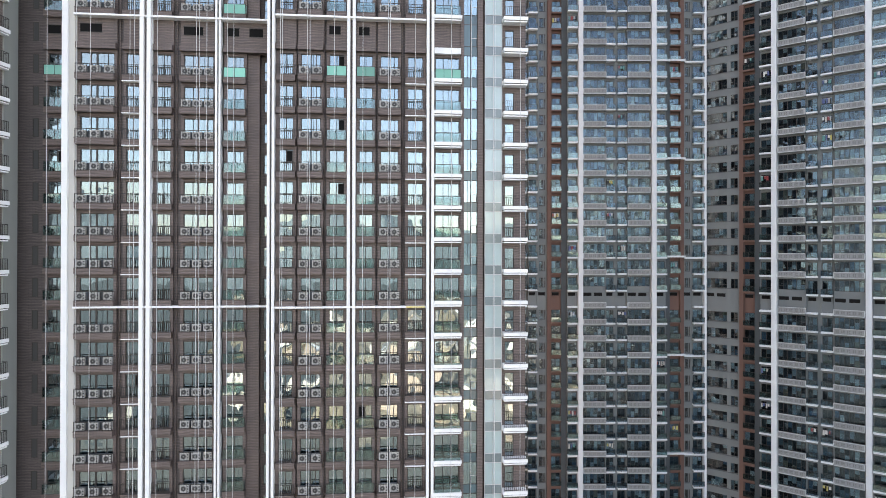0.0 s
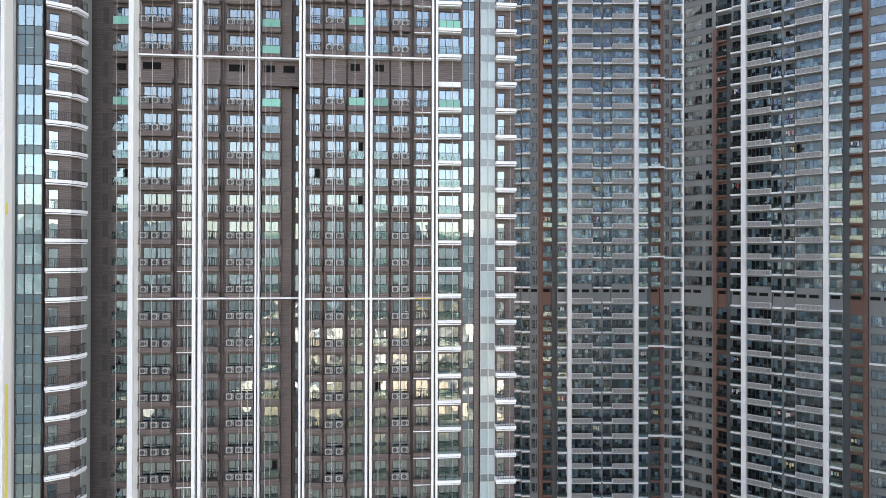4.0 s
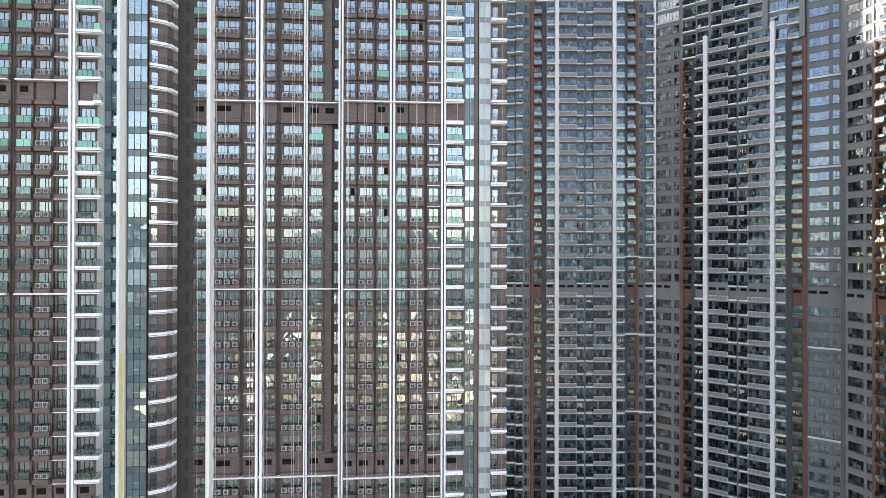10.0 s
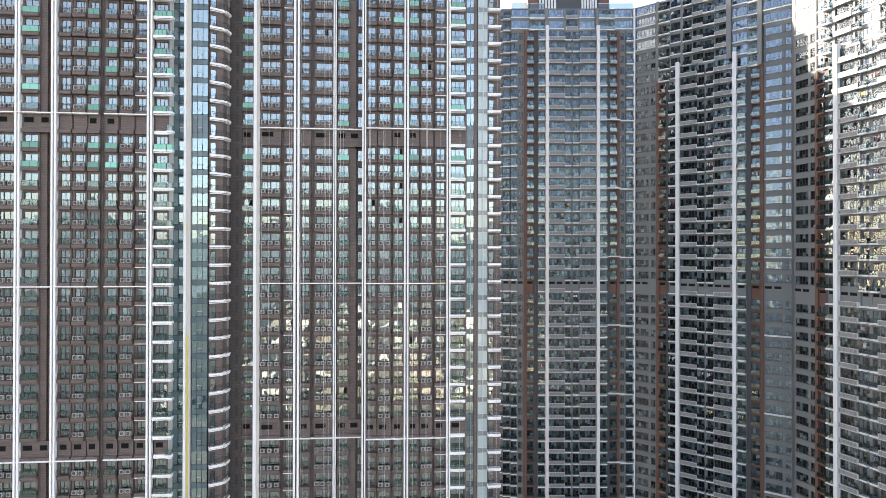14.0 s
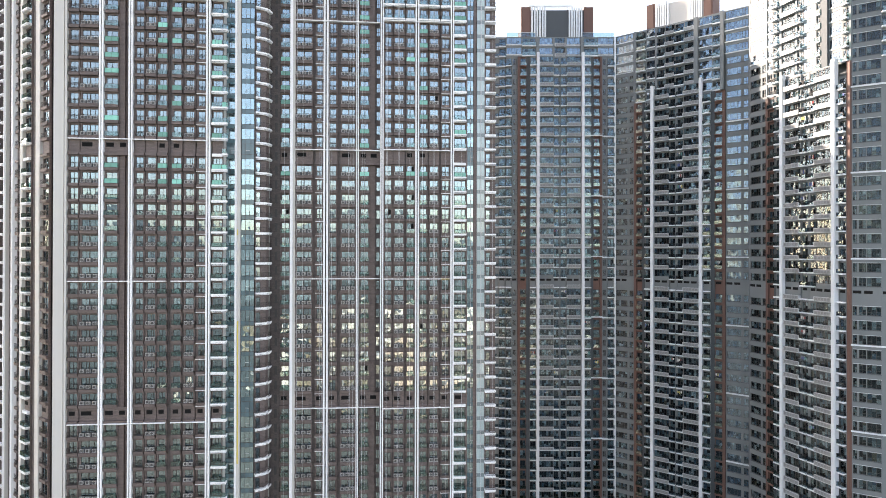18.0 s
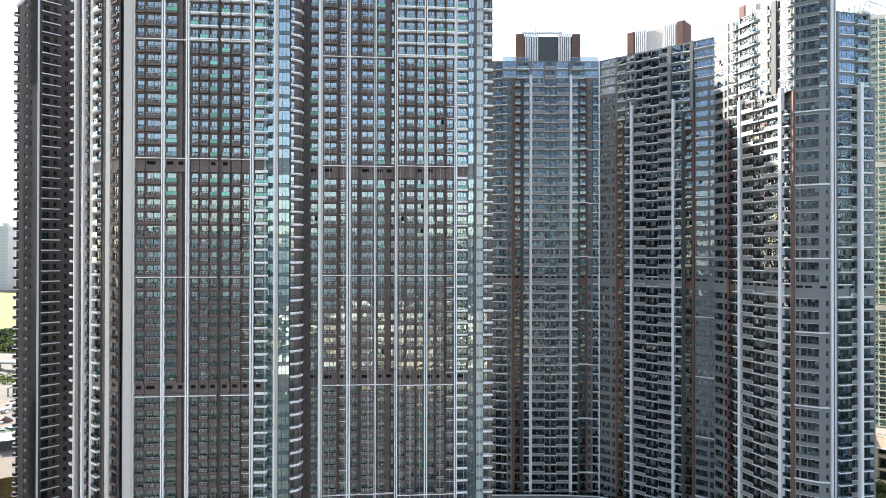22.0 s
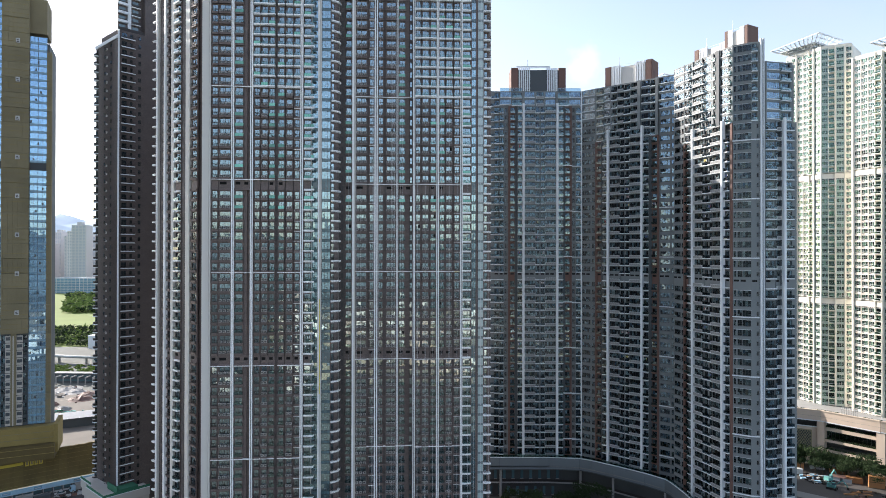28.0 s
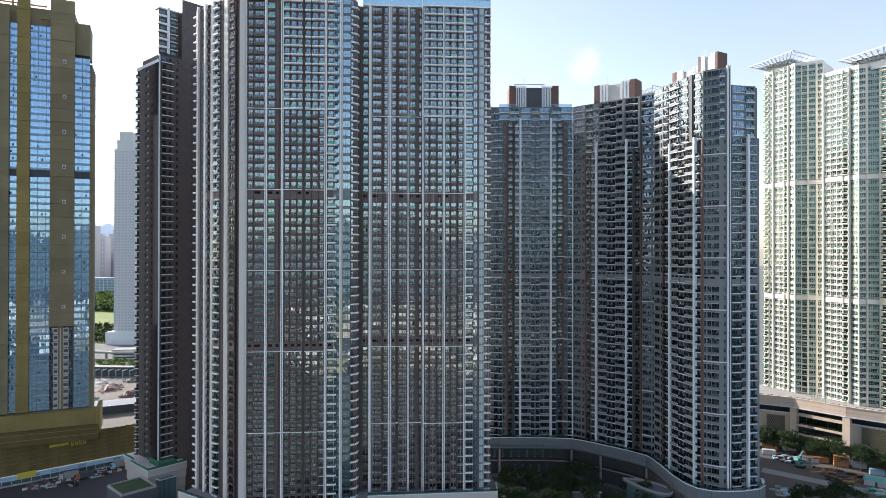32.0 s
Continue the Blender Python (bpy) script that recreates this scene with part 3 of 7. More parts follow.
@memo
def glazing_unit(w, cols, light):
    """One storey of curtain wall: spandrel below, tall panes above."""
    k = Kit()
    top = ST
    sp = 0.95
    g = {0: "curtain", 1: "film", 2: "spandrel"}[int(light)]
    light = light == 1
    for i in range(cols):
        x0, x1 = w * i / cols + 0.03, w * (i + 1) / cols - 0.03
        k.box(x0, x1, 0.03, 0.07, 0.03, sp - 0.03, "filmdark" if light else "spandrel")
        if light or i % 3 != 1:
            k.box(x0, x1, 0.03, 0.06, sp + 0.03, top - 0.03, g)
        else:
            k.box(x0, x1, 0.03, 0.06, sp + 0.9, top - 0.03, g).box(x0 + 0.05, x1 - 0.05, 0.02, 0.05, sp + 0.06, sp + 0.84, g)
            k.box(x0, x1, 0.0, 0.08, sp + 0.84, sp + 0.9, "lightframe")
        k.box(x0, x1, 0.3, 0.34, sp, top - 0.05, "room")
    for i in range(cols + 1):
        x = w * i / cols
        k.box(x - 0.03, x + 0.03, -0.03, 0.10, 0, top, "lightframe" if light else "frame")
    k.box(0.03, w - 0.03, -0.01, 0.1, -0.03, 0.03, "lightframe" if light else "frame").box(0.03, w - 0.03, -0.01, 0.1, sp - 0.03, sp + 0.03, "lightframe" if light else "frame")
    return k


WALL_D = 0.45


def brown_facade(st, wall_parent, m, bays, z0, floors, refuge, upper_from=None, first_green=999, upper_range=(0, 0), green_floors=(), pane="glass"):
    """Builds bays of a facade. bays: (kind, u0, u1, v). m: facade frame. Storeys go in st; walls and fins become parts."""
    height = floors * ST
    wall = Kit()
    rnd = random.Random(int(bays[0][1] * 100) + 7)

    def at(u, v, z):
        return m @ Matrix.Translation((u, v, z))

    for kind, u0, u1, v in bays:
        w = round(u1 - u0, 2)
        if kind in ("fin", "fin2", "finc", "column"):
            k = Kit()
            tall = height + 0.6
            if kind == "fin2":
                t = w * 0.36
                k.prism([(0, -0.75), (t, -0.75), (t, 0.2), (w - t, 0.2), (w - t, -0.75), (w, -0.75), (w, 0.3), (0, 0.3)], 0, tall, "white")
                # The slot's shade is put into the colour of this filling.
                part("fin_groove", Kit().box(t + 0.01, w - t - 0.01, -0.3, 0.19, 0, height, "tile_dark"), wall_parent, m=at(u0, v, z0))
            elif kind == "finc":
                k.prism([(0, -0.75), (w * 0.34, -0.75), (w * 0.34, 0.3), (0, 0.3)], 0, tall, "white")
                part("fin_side", Kit().box(w * 0.34 + 0.01, w, -0.5, 0.28, 0, height, "cream"), wall_parent, m=at(u0, v, z0))
            elif kind == "fin":
                k.prism([(0, -0.75), (w * 0.5, -0.75), (w * 0.5, 0.3), (0, 0.3)], 0, tall, "white")
                part("fin_side", Kit().box(w * 0.5 + 0.01, w, -0.45, 0.28, 0, height, "cream"), wall_parent, m=at(u0, v, z0))
            else:
                k.prism([(0, -0.5), (w * 0.55, -0.5), (w * 0.55, -0.62), (w * 0.78, -0.62), (w * 0.78, -0.4), (w * 0.86, -0.4), (w * 0.86, -0.66), (w, -0.66), (w, 0.6), (0, 0.6)], 0, tall, "cream")
            part("white_fin", k, wall_parent, m=at(u0, v, z0))
            continue
        if kind == "pier":
            wall.box(u0, u1, v - 0.15, v + WALL_D, z0, z0 + height, "tile")
            continue
        if kind == "groove":
            # Groove back takes the dark tile, so its shade is in the colour.
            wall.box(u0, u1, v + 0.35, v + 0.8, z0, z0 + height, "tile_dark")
            k = Kit()
            k.prism([(0.05 * math.cos(a), 0.05 * math.sin(a)) for a in [i * math.pi / 3 for i in range(6)]], 0, height, "tile")
            part("drain_pipe", k, wall_parent, m=at((u0 + u1) / 2 - 0.08, v + 0.2, z0))
            continue
        if kind == "blank":
            # Set-back blank walls: shade is put in by using the dark tile.
            wall.box(u0, u1, v, v + WALL_D, z0, z0 + height, "tile_dark")
            for f in range(floors):
                st.put("slot_window", slot_window(0.55, 1.9), at(u1 - 1.15, v, z0 + f * ST + 0.9))
            continue
        for f in range(floors):
            z = z0 + f * ST
            up = upper_from is not None and f >= upper_from and upper_range[0] < u0 < upper_range[1]
            if f in refuge and kind not in ("strip", "pale", "corner"):
                wall.box(u0, u1, v, v + WALL_D, z, z + ST, "tile")
                wall.box(u0, u1, v - 0.5, v, z - 0.05, z + 0.55, "tile" if kind != "white" else "white")
                if kind in ("ac3", "glass", "recess") and f == refuge[-1] or f == refuge[0]:
                    # The vent is a flush plate; its inner shade is painted black.
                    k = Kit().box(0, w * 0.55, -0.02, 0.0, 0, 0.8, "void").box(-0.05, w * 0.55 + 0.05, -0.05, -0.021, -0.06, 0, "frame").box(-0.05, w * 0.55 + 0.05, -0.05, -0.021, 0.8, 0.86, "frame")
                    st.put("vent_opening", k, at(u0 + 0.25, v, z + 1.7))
                continue
            if kind == "recess":
                # The deep half is shaded by colour, with the dark tile.
                um = u0 + w * 0.5
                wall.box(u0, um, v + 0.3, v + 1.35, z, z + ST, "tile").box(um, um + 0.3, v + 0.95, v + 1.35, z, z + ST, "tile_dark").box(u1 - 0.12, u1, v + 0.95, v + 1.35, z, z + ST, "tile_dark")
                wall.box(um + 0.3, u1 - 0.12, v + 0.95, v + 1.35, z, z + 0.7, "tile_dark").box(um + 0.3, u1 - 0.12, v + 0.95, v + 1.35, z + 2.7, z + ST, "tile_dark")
                wk_, ws_ = window_set(round(u1 - 0.42 - um, 2), 2.0, 2, 0.9, "frame", 0.12, "glass")
                st.put("window", wk_, at(um + 0.3, v + 1.05, z + 0.7), sub=ws_)
                continue
            if kind in ("strip", "pale"):
                cols = max(1, round(w / 0.85))
                st.put("glazing_unit", glazing_unit(w, cols, 1 if kind == "pale" else 2 if f in refuge else 0), at(u0, v, z))
                continue
            if kind == "corner":
                # a brick-faced return with a door to a white balcony
                wall.box(u0, u0 + 0.25, v, v + WALL_D, z, z + ST, "tile").box(u0 + 1.2, u1, v, v + WALL_D, z, z + ST, "tile").box(u0 + 0.25, u0 + 1.2, v, v + WALL_D, z + 2.7, z + ST, "tile").box(u0 + 0.25, u0 + 1.2, v, v + WALL_D, z, z + 0.5, "tile")
                wk_, ws_ = window_set(0.95, 2.2, 1, 0, "frame", 0.12, "glass")
                st.put("window", wk_, at(u0 + 0.25, v + 0.1, z + 0.5), sub=ws_)
                st.put("balcony_slab", white_ledge(round(w - 0.1, 2), 1.15 if v < -0.5 else 0.65), at(u0 + 0.05, v, z))
                st.put("railing", bar_rail(round(w - 0.1, 2), 1.05, 1.08 if v < -0.5 else 0.6), at(u0 + 0.05, v, z + 0.55), sub=None)
                continue
            # window bays: side cheeks, lintel, sill wall
            edge = 0.28 if kind != "white" else 0.12
            sill, head = (0.62, 2.86)
            ww = round(w - 2 * edge, 2)
            wall.box(u0, u0 + edge, v, v + WALL_D, z, z + ST, "tile").box(u1 - edge, u1, v, v + WALL_D, z, z + ST, "tile")
            wall.box(u0 + edge, u1 - edge, v, v + WALL_D, z + head, z + ST, "tile").box(u0 + edge, u1 - edge, v, v + WALL_D, z, z + sill, "tile")
            leaves = {"ac3": 4, "ac2": 3, "white": 30}.get(kind, 2)
            tr = 0 if kind in ("ac2", "ac3") else 0.98
            h = round(head - sill, 2)
            wk_, ws_ = window_set(ww, h, leaves, tr, "frame", 0.12, pane)
            st.put("window", wk_, at(u0 + edge, v + 0.12, z + sill), sub=ws_)
            if kind in ("ac2", "ac3") and not up:
                st.put("ledge", tile_ledge(round(w - 0.1, 2), 0.66, 0.75, "tile"), at(u0 + 0.05, v, z))
                st.put("railing", open_rail(round(w - 0.16, 2), 0.92, 0.72), at(u0 + 0.08, v, z + 0.66))
                # Added dark plate: paints the gap behind the air conditioners dark.
                st.put("ledge_back", Kit.plate(round(w - 0.7, 2)), at(u0 + 0.35, v - 0.06, z + 0.66))
                n = 3 if kind == "ac3" else 2
                for i in range(n):
                    st.put("air_conditioner", air_con(), at(u0 + 0.18 + i * (w - 0.36 - 0.86) / max(1, n - 1), v - 0.56, z + 0.66))
            elif kind == "white" or up:
                st.put("balcony_slab", white_ledge(round(w - 0.02, 2), 0.95), at(u0 + 0.02, v, z))
                gk_, gs_ = glass_guard(round(w - 0.1, 2), 0.95, 0.88, "green" if f in green_floors or (f >= first_green and rnd.random() < (0.12 if up else 0.45)) else "clear", 3)
                st.put("glass_railing", gk_, at(u0 + 0.05, v, z + 0.55), sub=gs_)
            elif kind in ("rail", "railw"):
                if kind == "railw":
                    wall.box(u0, u1, v - 0.56, v, z - 0.06, z + 0.03, "white")
                st.put("ledge", tile_ledge(round(w - 0.04, 2), 0.64, 0.5, "tile"), at(u0 + 0.02, v, z))
                st.put("railing", bar_rail(round(w - 0.1, 2), 1.02, 0.46), at(u0 + 0.05, v, z + 0.64))
            else:
                g = "green" if f in green_floors or (f >= first_green and rnd.random() < 0.5) else "clear"
                st.put("ledge", tile_ledge(round(w - 0.04, 2), 0.64, 0.5, "tile"), at(u0 + 0.02, v, z))
                gk_, gs_ = glass_guard(round(w - 0.1, 2), 1.0, 0.46, g, 2)
                st.put("glass_railing", gk_, at(u0 + 0.05, v, z + 0.64), sub=gs_)
    part("wall", wall, wall_parent, m=m)


A_ANG = radians(5.3)
A_M = Matrix.Translation((-17.5, 62.6, 0)) @ Matrix.Rotation(A_ANG, 4, "Z")
DECK = 15.3
FLOORS = 57
VL, VR = 0.6, -1.0

tower_a = thing("apartment_tower", "tall brown tiled apartment tower with white fins and glass balconies", "apartment tower", group="brown apartment towers")
BAYS_A = [
    ("blank", -25.6, -22.3, 1.6), ("glass", -22.2, -20.0, 1.4), ("fin", -19.9, -18.8, VL),
    ("ac3", -18.78, -15.0, VL), ("groove", -15.0, -14.4, VL), ("railw", -14.4, -12.6, VL), ("fin2", -12.6, -11.55, VL),
    ("rail", -11.5, -9.57, VL), ("groove", -9.57, -8.85, VL), ("ac3", -8.85, -5.4, VL), ("fin2", -5.35, -4.8, VL),
    ("glass", -4.65, -2.4, VL), ("recess", -2.4, 0.05, VL), ("fin2", 0.05, 0.75, VR), ("rail", 0.8, 2.75, VR),
    ("groove", 2.75, 2.95, VR), ("ac2", 2.95, 5.45, VR), ("groove", 5.45, 5.75, VR), ("glass", 5.75, 7.78, VR), ("fin2", 7.82, 8.66, VR),
    ("glass", 8.7, 10.62, VR), ("groove", 10.62, 10.85, VR), ("ac2", 10.85, 13.2, VR), ("groove", 13.2, 13.6, VR), ("railw", 13.6, 15.7, VR),
    ("fin2", 15.75, 16.5, VR), ("white", 16.55, 19.25, VR), ("pier", 19.25, 19.6, VR), ("strip", 19.6, 21.0, VR + 0.15), ("pier", 21.0, 21.55, VR),
    ("pale", 21.75, 23.5, VR - 0.2), ("corner", 23.6, 26.0, VR)]
FEW = {"window": 80, "glass_railing": 110, "slot_window": 50, "glazing_unit": 100, "balcony_slab": 110, "ledge": 105, "railing": 105, "air_conditioner": 135, "ledge_back": 20}
store_a = Store(tower_a, few=FEW)
brown_facade(store_a, tower_a, A_M, BAYS_A, DECK, FLOORS, (17, 34), 44, 35, (0.7, 15.7), (33,))
store_a.finish()
TOP_A = DECK + FLOORS * ST + 0.4
part("core", Kit().box(-25.5, 25.8, 2.2, 24.0, DECK - 15, TOP_A, "tile_dark"), tower_a, m=A_M)
# Unseen rear skin, added to set the light thrown back at the grey blocks.
part("rear_facade", Kit().box(-25.5, 25.8, 24.0, 24.3, DECK, TOP_A, "tile"), tower_a, m=A_M)
part("core", Kit().box(0.2, 25.8, VR + 0.7, 2.19, DECK - 15, TOP_A, "tile"), tower_a, m=A_M)
part("core", Kit().box(-22, 0.19, VL + 1.4, 2.19, DECK - 15, TOP_A, "tile"), tower_a, m=A_M)
for f in (8, 17, 26, 35, 44):
    z = DECK + f * ST
    part("white_band", Kit().box(-18.8, -0.1, VL - 0.82, VL + 0.05, z - 0.1, z + 0.08, "white"), tower_a, m=A_M)
    part("white_band", Kit().box(0.8, 15.7, VR - 0.82, VR + 0.05, z - 0.1, z + 0.08, "white"), tower_a, m=A_M)

for u, v, f in ((6.95, VR, 31), (6.95, VR, 33), (-21.0, VL + 0.85, 30), (1.8, VR, 30), (6.9, VR, 29), (9.0, VR, 22), (-3.4, VL, 19), (-13.2, VL, 23), (12.3, VR, 38), (-7.0, VL, 40)):
    sash = Kit().box(0, 0.62, 0.02, 0.06, 0, 1.1, "void")
    sash.lattice([0.0, 0.05, 0.57, 0.62], [0, 0.05, 1.05, 1.1], lambda i, j: i == 1 and j == 1, -0.03, 0.02, "frame")
    part("opened_sash", sash, tower_a, "opened window sash", m=A_M @ Matrix.Translation((u, v + 0.09, DECK + f * ST + 1.65)))
part("tape", Kit().box(13.7, 15.6, VR - 0.86, VR - 0.825, 0, 0.12, "yellow"), tower_a, "yellow tape on the white band", m=A_M @ Matrix.Translation((0, 0, DECK + 26 * ST - 0.08)))
cables = thing("hanging_cables", "thin pale gondola cables hanging down the facade", "cable", A_M)
for u in (-21.0, -18.3, -17.0, -13.3, -12.9, -11.2, -10.7, -7.0, -6.7, -6.0, -4.0, -3.4, 1.4, 1.6, 4.0, 4.25, 6.6, 9.4, 11.9, 12.1, 14.6, 18.2, 20.2, 22.6, 25.2):
    part("cable", Kit().prism([(u + 0.022 * math.cos(a), (VL if u < 0 else VR) - 1.25 + 0.022 * math.sin(a)) for a in (0, 1.57, 3.14, 4.71)], DECK + 2, DECK + FLOORS * ST, "cable"), cables)
for x0, x1, v in ((-22.2, 0.0, VL), (0.0, 26.0, VR)):
    part("roof_screen", Kit().box(x0, x1, v - 0.4, v - 0.3, DECK + FLOORS * ST + 0.4, DECK + FLOORS * ST + 3.2, "curtain"), tower_a, m=A_M)
    part("roof_coping", Kit().box(x0, x1, v - 0.8, v + 0.4, DECK + FLOORS * ST + 3.2, DECK + FLOORS * ST + 3.6, "white").box(x0, x1, v - 0.8, v + 0.4, DECK + FLOORS * ST, DECK + FLOORS * ST + 0.4, "white"), tower_a, m=A_M)
tower_b = thing("apartment_tower", "tall brown tiled apartment tower with a white column and angled wing", "apartment tower", group="brown apartment towers")
V2 = -8.6
BAYS_B = [
    ("column", -65.2, -62.6, V2), ("rail", -62.5, -60.4, V2), ("groove", -60.4, -60.2, V2), ("ac3", -60.2, -56.5, V2), ("fin2", -56.4, -55.6, V2),
    ("glass", -55.5, -52.8, V2), ("recess", -52.8, -50.7, V2), ("fin2", -50.7, -49.9, V2), ("rail", -49.7, -47.7, V2), ("groove", -47.7, -47.45, V2),
    ("ac2", -47.45, -45.3, V2), ("groove", -45.3, -45.1, V2), ("glass", -45.1, -43.2, V2), ("groove", -43.2, -42.4, V2), ("glass", -42.3, -40.3, V2),
    ("groove", -40.3, -39.9, V2), ("ac2", -39.9, -37.7, V2), ("groove", -37.7, -37.4, V2), ("railw", -37.4, -35.5, V2), ("fin2", -35.45, -34.6, V2),
    ("white", -34.3, -32.2, V2), ("strip", -32.2, -30.4, -5.9), ("finc", -30.3, -29.2, -5.9), ("strip", -29.1, -26.45, -5.9)]
store_b = Store(tower_b, few=FEW)
brown_facade(store_b, tower_b, A_M, BAYS_B, DECK, FLOORS, (17, 34), 44, 35, (-49.8, -35.5), (33, 32))
for f in range(FLOORS):
    store_b.put("balcony_slab", white_ledge(0.85, 0.95), A_M @ Matrix.Translation((-32.1, V2, DECK + f * ST)))
    gk_, gs_ = glass_guard(0.9, 0.95, 0.88, "green" if f in (33, 37, 40) else "clear", 1)
    store_b.put("glass_railing", gk_, A_M @ Matrix.Translation((-32.2, V2, DECK + f * ST + 0.55)), sub=gs_)
# Coloured cream instead of tile to brighten the reflection in the recessed strip.
part("return_wall", Kit().box(-32.5, -32.2, V2 + 0.46, -5.6, DECK, DECK + FLOORS * ST, "cream"), tower_b, m=A_M)
# the turned corner and the flank that runs back to the next tower
CORNER_M = A_M @ Matrix.Translation((-26.4, -5.3, 0)) @ Matrix.Rotation(radians(30), 4, "Z")
brown_facade(store_b, tower_b, CORNER_M, [("corner", 0.0, 2.35, 0.0)], DECK, FLOORS, (17, 34))
FL_M = A_M @ Matrix.Translation((-24.32, -4.1, 0)) @ Matrix.Rotation(radians(80), 4, "Z")
BK_M = FL_M @ Matrix.Translation((2.0, 0.02, 0)) @ Matrix.Rotation(radians(19), 4, "Z")
flank = Kit()
for f in range(FLOORS):
    z = DECK + f * ST
    store_b.put("balcony_slab", white_ledge(1.8, 0.65), FL_M @ Matrix.Translation((0.0, 0, z)))
    store_b.put("railing", bar_rail(1.7, 1.05, 0.6), FL_M @ Matrix.Translation((0.05, 0, z + 0.55)))
flank.box(0, 1.99, 0, 0.5, DECK, DECK + FLOORS * ST, "tile")
part("pale_pier", Kit().box(-0.3, 2.9, -0.04, 0.4, DECK, DECK + FLOORS * ST, "palegreen"), tower_b, m=BK_M)
part("flank_wall", flank, tower_b, m=FL_M)
part("protective_strip", Kit().box(0.5, 0.78, -0.535, -0.505, 60 - DECK, 90 - DECK, "yellow"), tower_b, "yellow protective film on a cream fin", m=A_M @ Matrix.Translation((-30.3, -5.9, DECK)))
part("protective_strip", Kit().box(0.5, 0.7, -0.535, -0.505, 108 - DECK, 109.2 - DECK, "yellow"), tower_b, "yellow protective film on a cream fin", m=A_M @ Matrix.Translation((-30.3, -5.9, DECK)))
# the wing that turns back
WING_M = A_M @ Matrix.Translation((-85.5, 10.5, 0)) @ Matrix.Rotation(-math.atan2(18.5, 20.0), 4, "Z")
WB = [("blank", -1.2, 0.9, 0.2), ("fin", 1.0, 1.7, 0), ("blank", 1.7, 4.1, 0.3), ("rail", 4.1, 5.7, 0.1), ("fin2", 5.8, 6.7, 0), ("blank", 6.7, 7.1, 0.3), ("rail", 7.1, 9.1, 0.1), ("column", 9.6, 11.6, 0.2),
      ("white", 12.1, 15.1, 0.0), ("blank", 15.3, 17.8, 0.3), ("column", 18.3, 20.9, 0.2), ("rail", 21.4, 24.6, 0.0)]
for f in range(FLOORS):
    store_b.put("balcony_slab", white_ledge(1.7, 0.8), WING_M @ Matrix.Translation((-1.5, 0.1, DECK + f * ST)))
brown_facade(store_b, tower_b, WING_M, WB, DECK, FLOORS, (17, 34), None, 99, pane="glassgrey")
store_b.finish()
core = Kit()
core.prism([(-64.5, V2 + 0.9), (-32.55, V2 + 0.9), (-32.55, -5.2), (-26.6, -4.7), (-25.2, -3.5), (-25.0, -1.6), (-26.0, 2.0), (-26.0, 24.0), (-70.0, 24.0), (-84.0, 12.0)], DECK - 15, DECK + FLOORS * ST + 0.4, "tile")
part("core", core, tower_b, m=A_M)
# Unseen as well, added for the same bounced light.
part("rear_facade", Kit().box(-70.0, -25.6, 24.05, 24.4, DECK, DECK + FLOORS * ST, "tile"), tower_b, m=A_M)
for f in (8, 17, 26, 35, 44):
    z = DECK + f * ST
    part("white_band", Kit().box(-62.4, -43.3, V2 - 0.82, V2 + 0.05, z - 0.1, z + 0.08, "white"), tower_b, m=A_M)
    part("white_band", Kit().box(-42.3, -35.5, V2 - 0.82, V2 + 0.05, z - 0.1, z + 0.08, "white"), tower_b, m=A_M)

# ---------------------------------------------------------------- the grey ring of slabs
RT = 3.26
RBASE = 14.7


@memo
def ring_frame(w, h, leaves, glass="glassgrey"):
    b = 0.065
    xs = []
    for i in range(leaves + 1):
        x = (w - b) * i / leaves
        xs += [x, x + b]
    t = h * 0.34
    last = len(xs) - 3
    return Kit().lattice(xs, [0, b, t, t + b, h - b, h], lambda i, j: i % 2 == 1 and (j in (1, 3) or (j == 2 and leaves > 2 and i not in (1, last))), 0.04, 0.1, "frame")


@memo
def ring_panes(w, h, glass):
    n = max(2, round(w / 0.8))
    p, c = Kit(), Kit()
    t = h * 0.34
    for i in range(n):
        x0, x1 = 0.03 + (w - 0.06) * i / n, 0.03 + (w - 0.06) * (i + 1) / n - 0.012
        p.box(x0, x1, 0.07, 0.082, 0.03, t, glass).box(x0, x1, 0.07, 0.082, t + 0.02, h - 0.03, glass)
        cut = h * (0.30, 0.62, 0.45)[i % 3]
        c.box(x0, x1, 0.25 + 0.03 * (i % 2), 0.26 + 0.03 * (i % 2), 0.02, cut, "ringroom").box(x0, x1, 0.23 + 0.03 * (i % 2), 0.24 + 0.03 * (i % 2), cut, h - 0.02, "ringroom")
    return [("pane", p), ("curtain", c)]


def put_window(st, w, h, leaves, m, glass="glassgrey", deep=0.0):
    if st.glass and glass == "glassgrey":
        glass = st.glass
    st.put("window", ring_frame(w, h, leaves), m @ Matrix.Translation((0, deep, 0)), sub=ring_panes(w, h, glass))


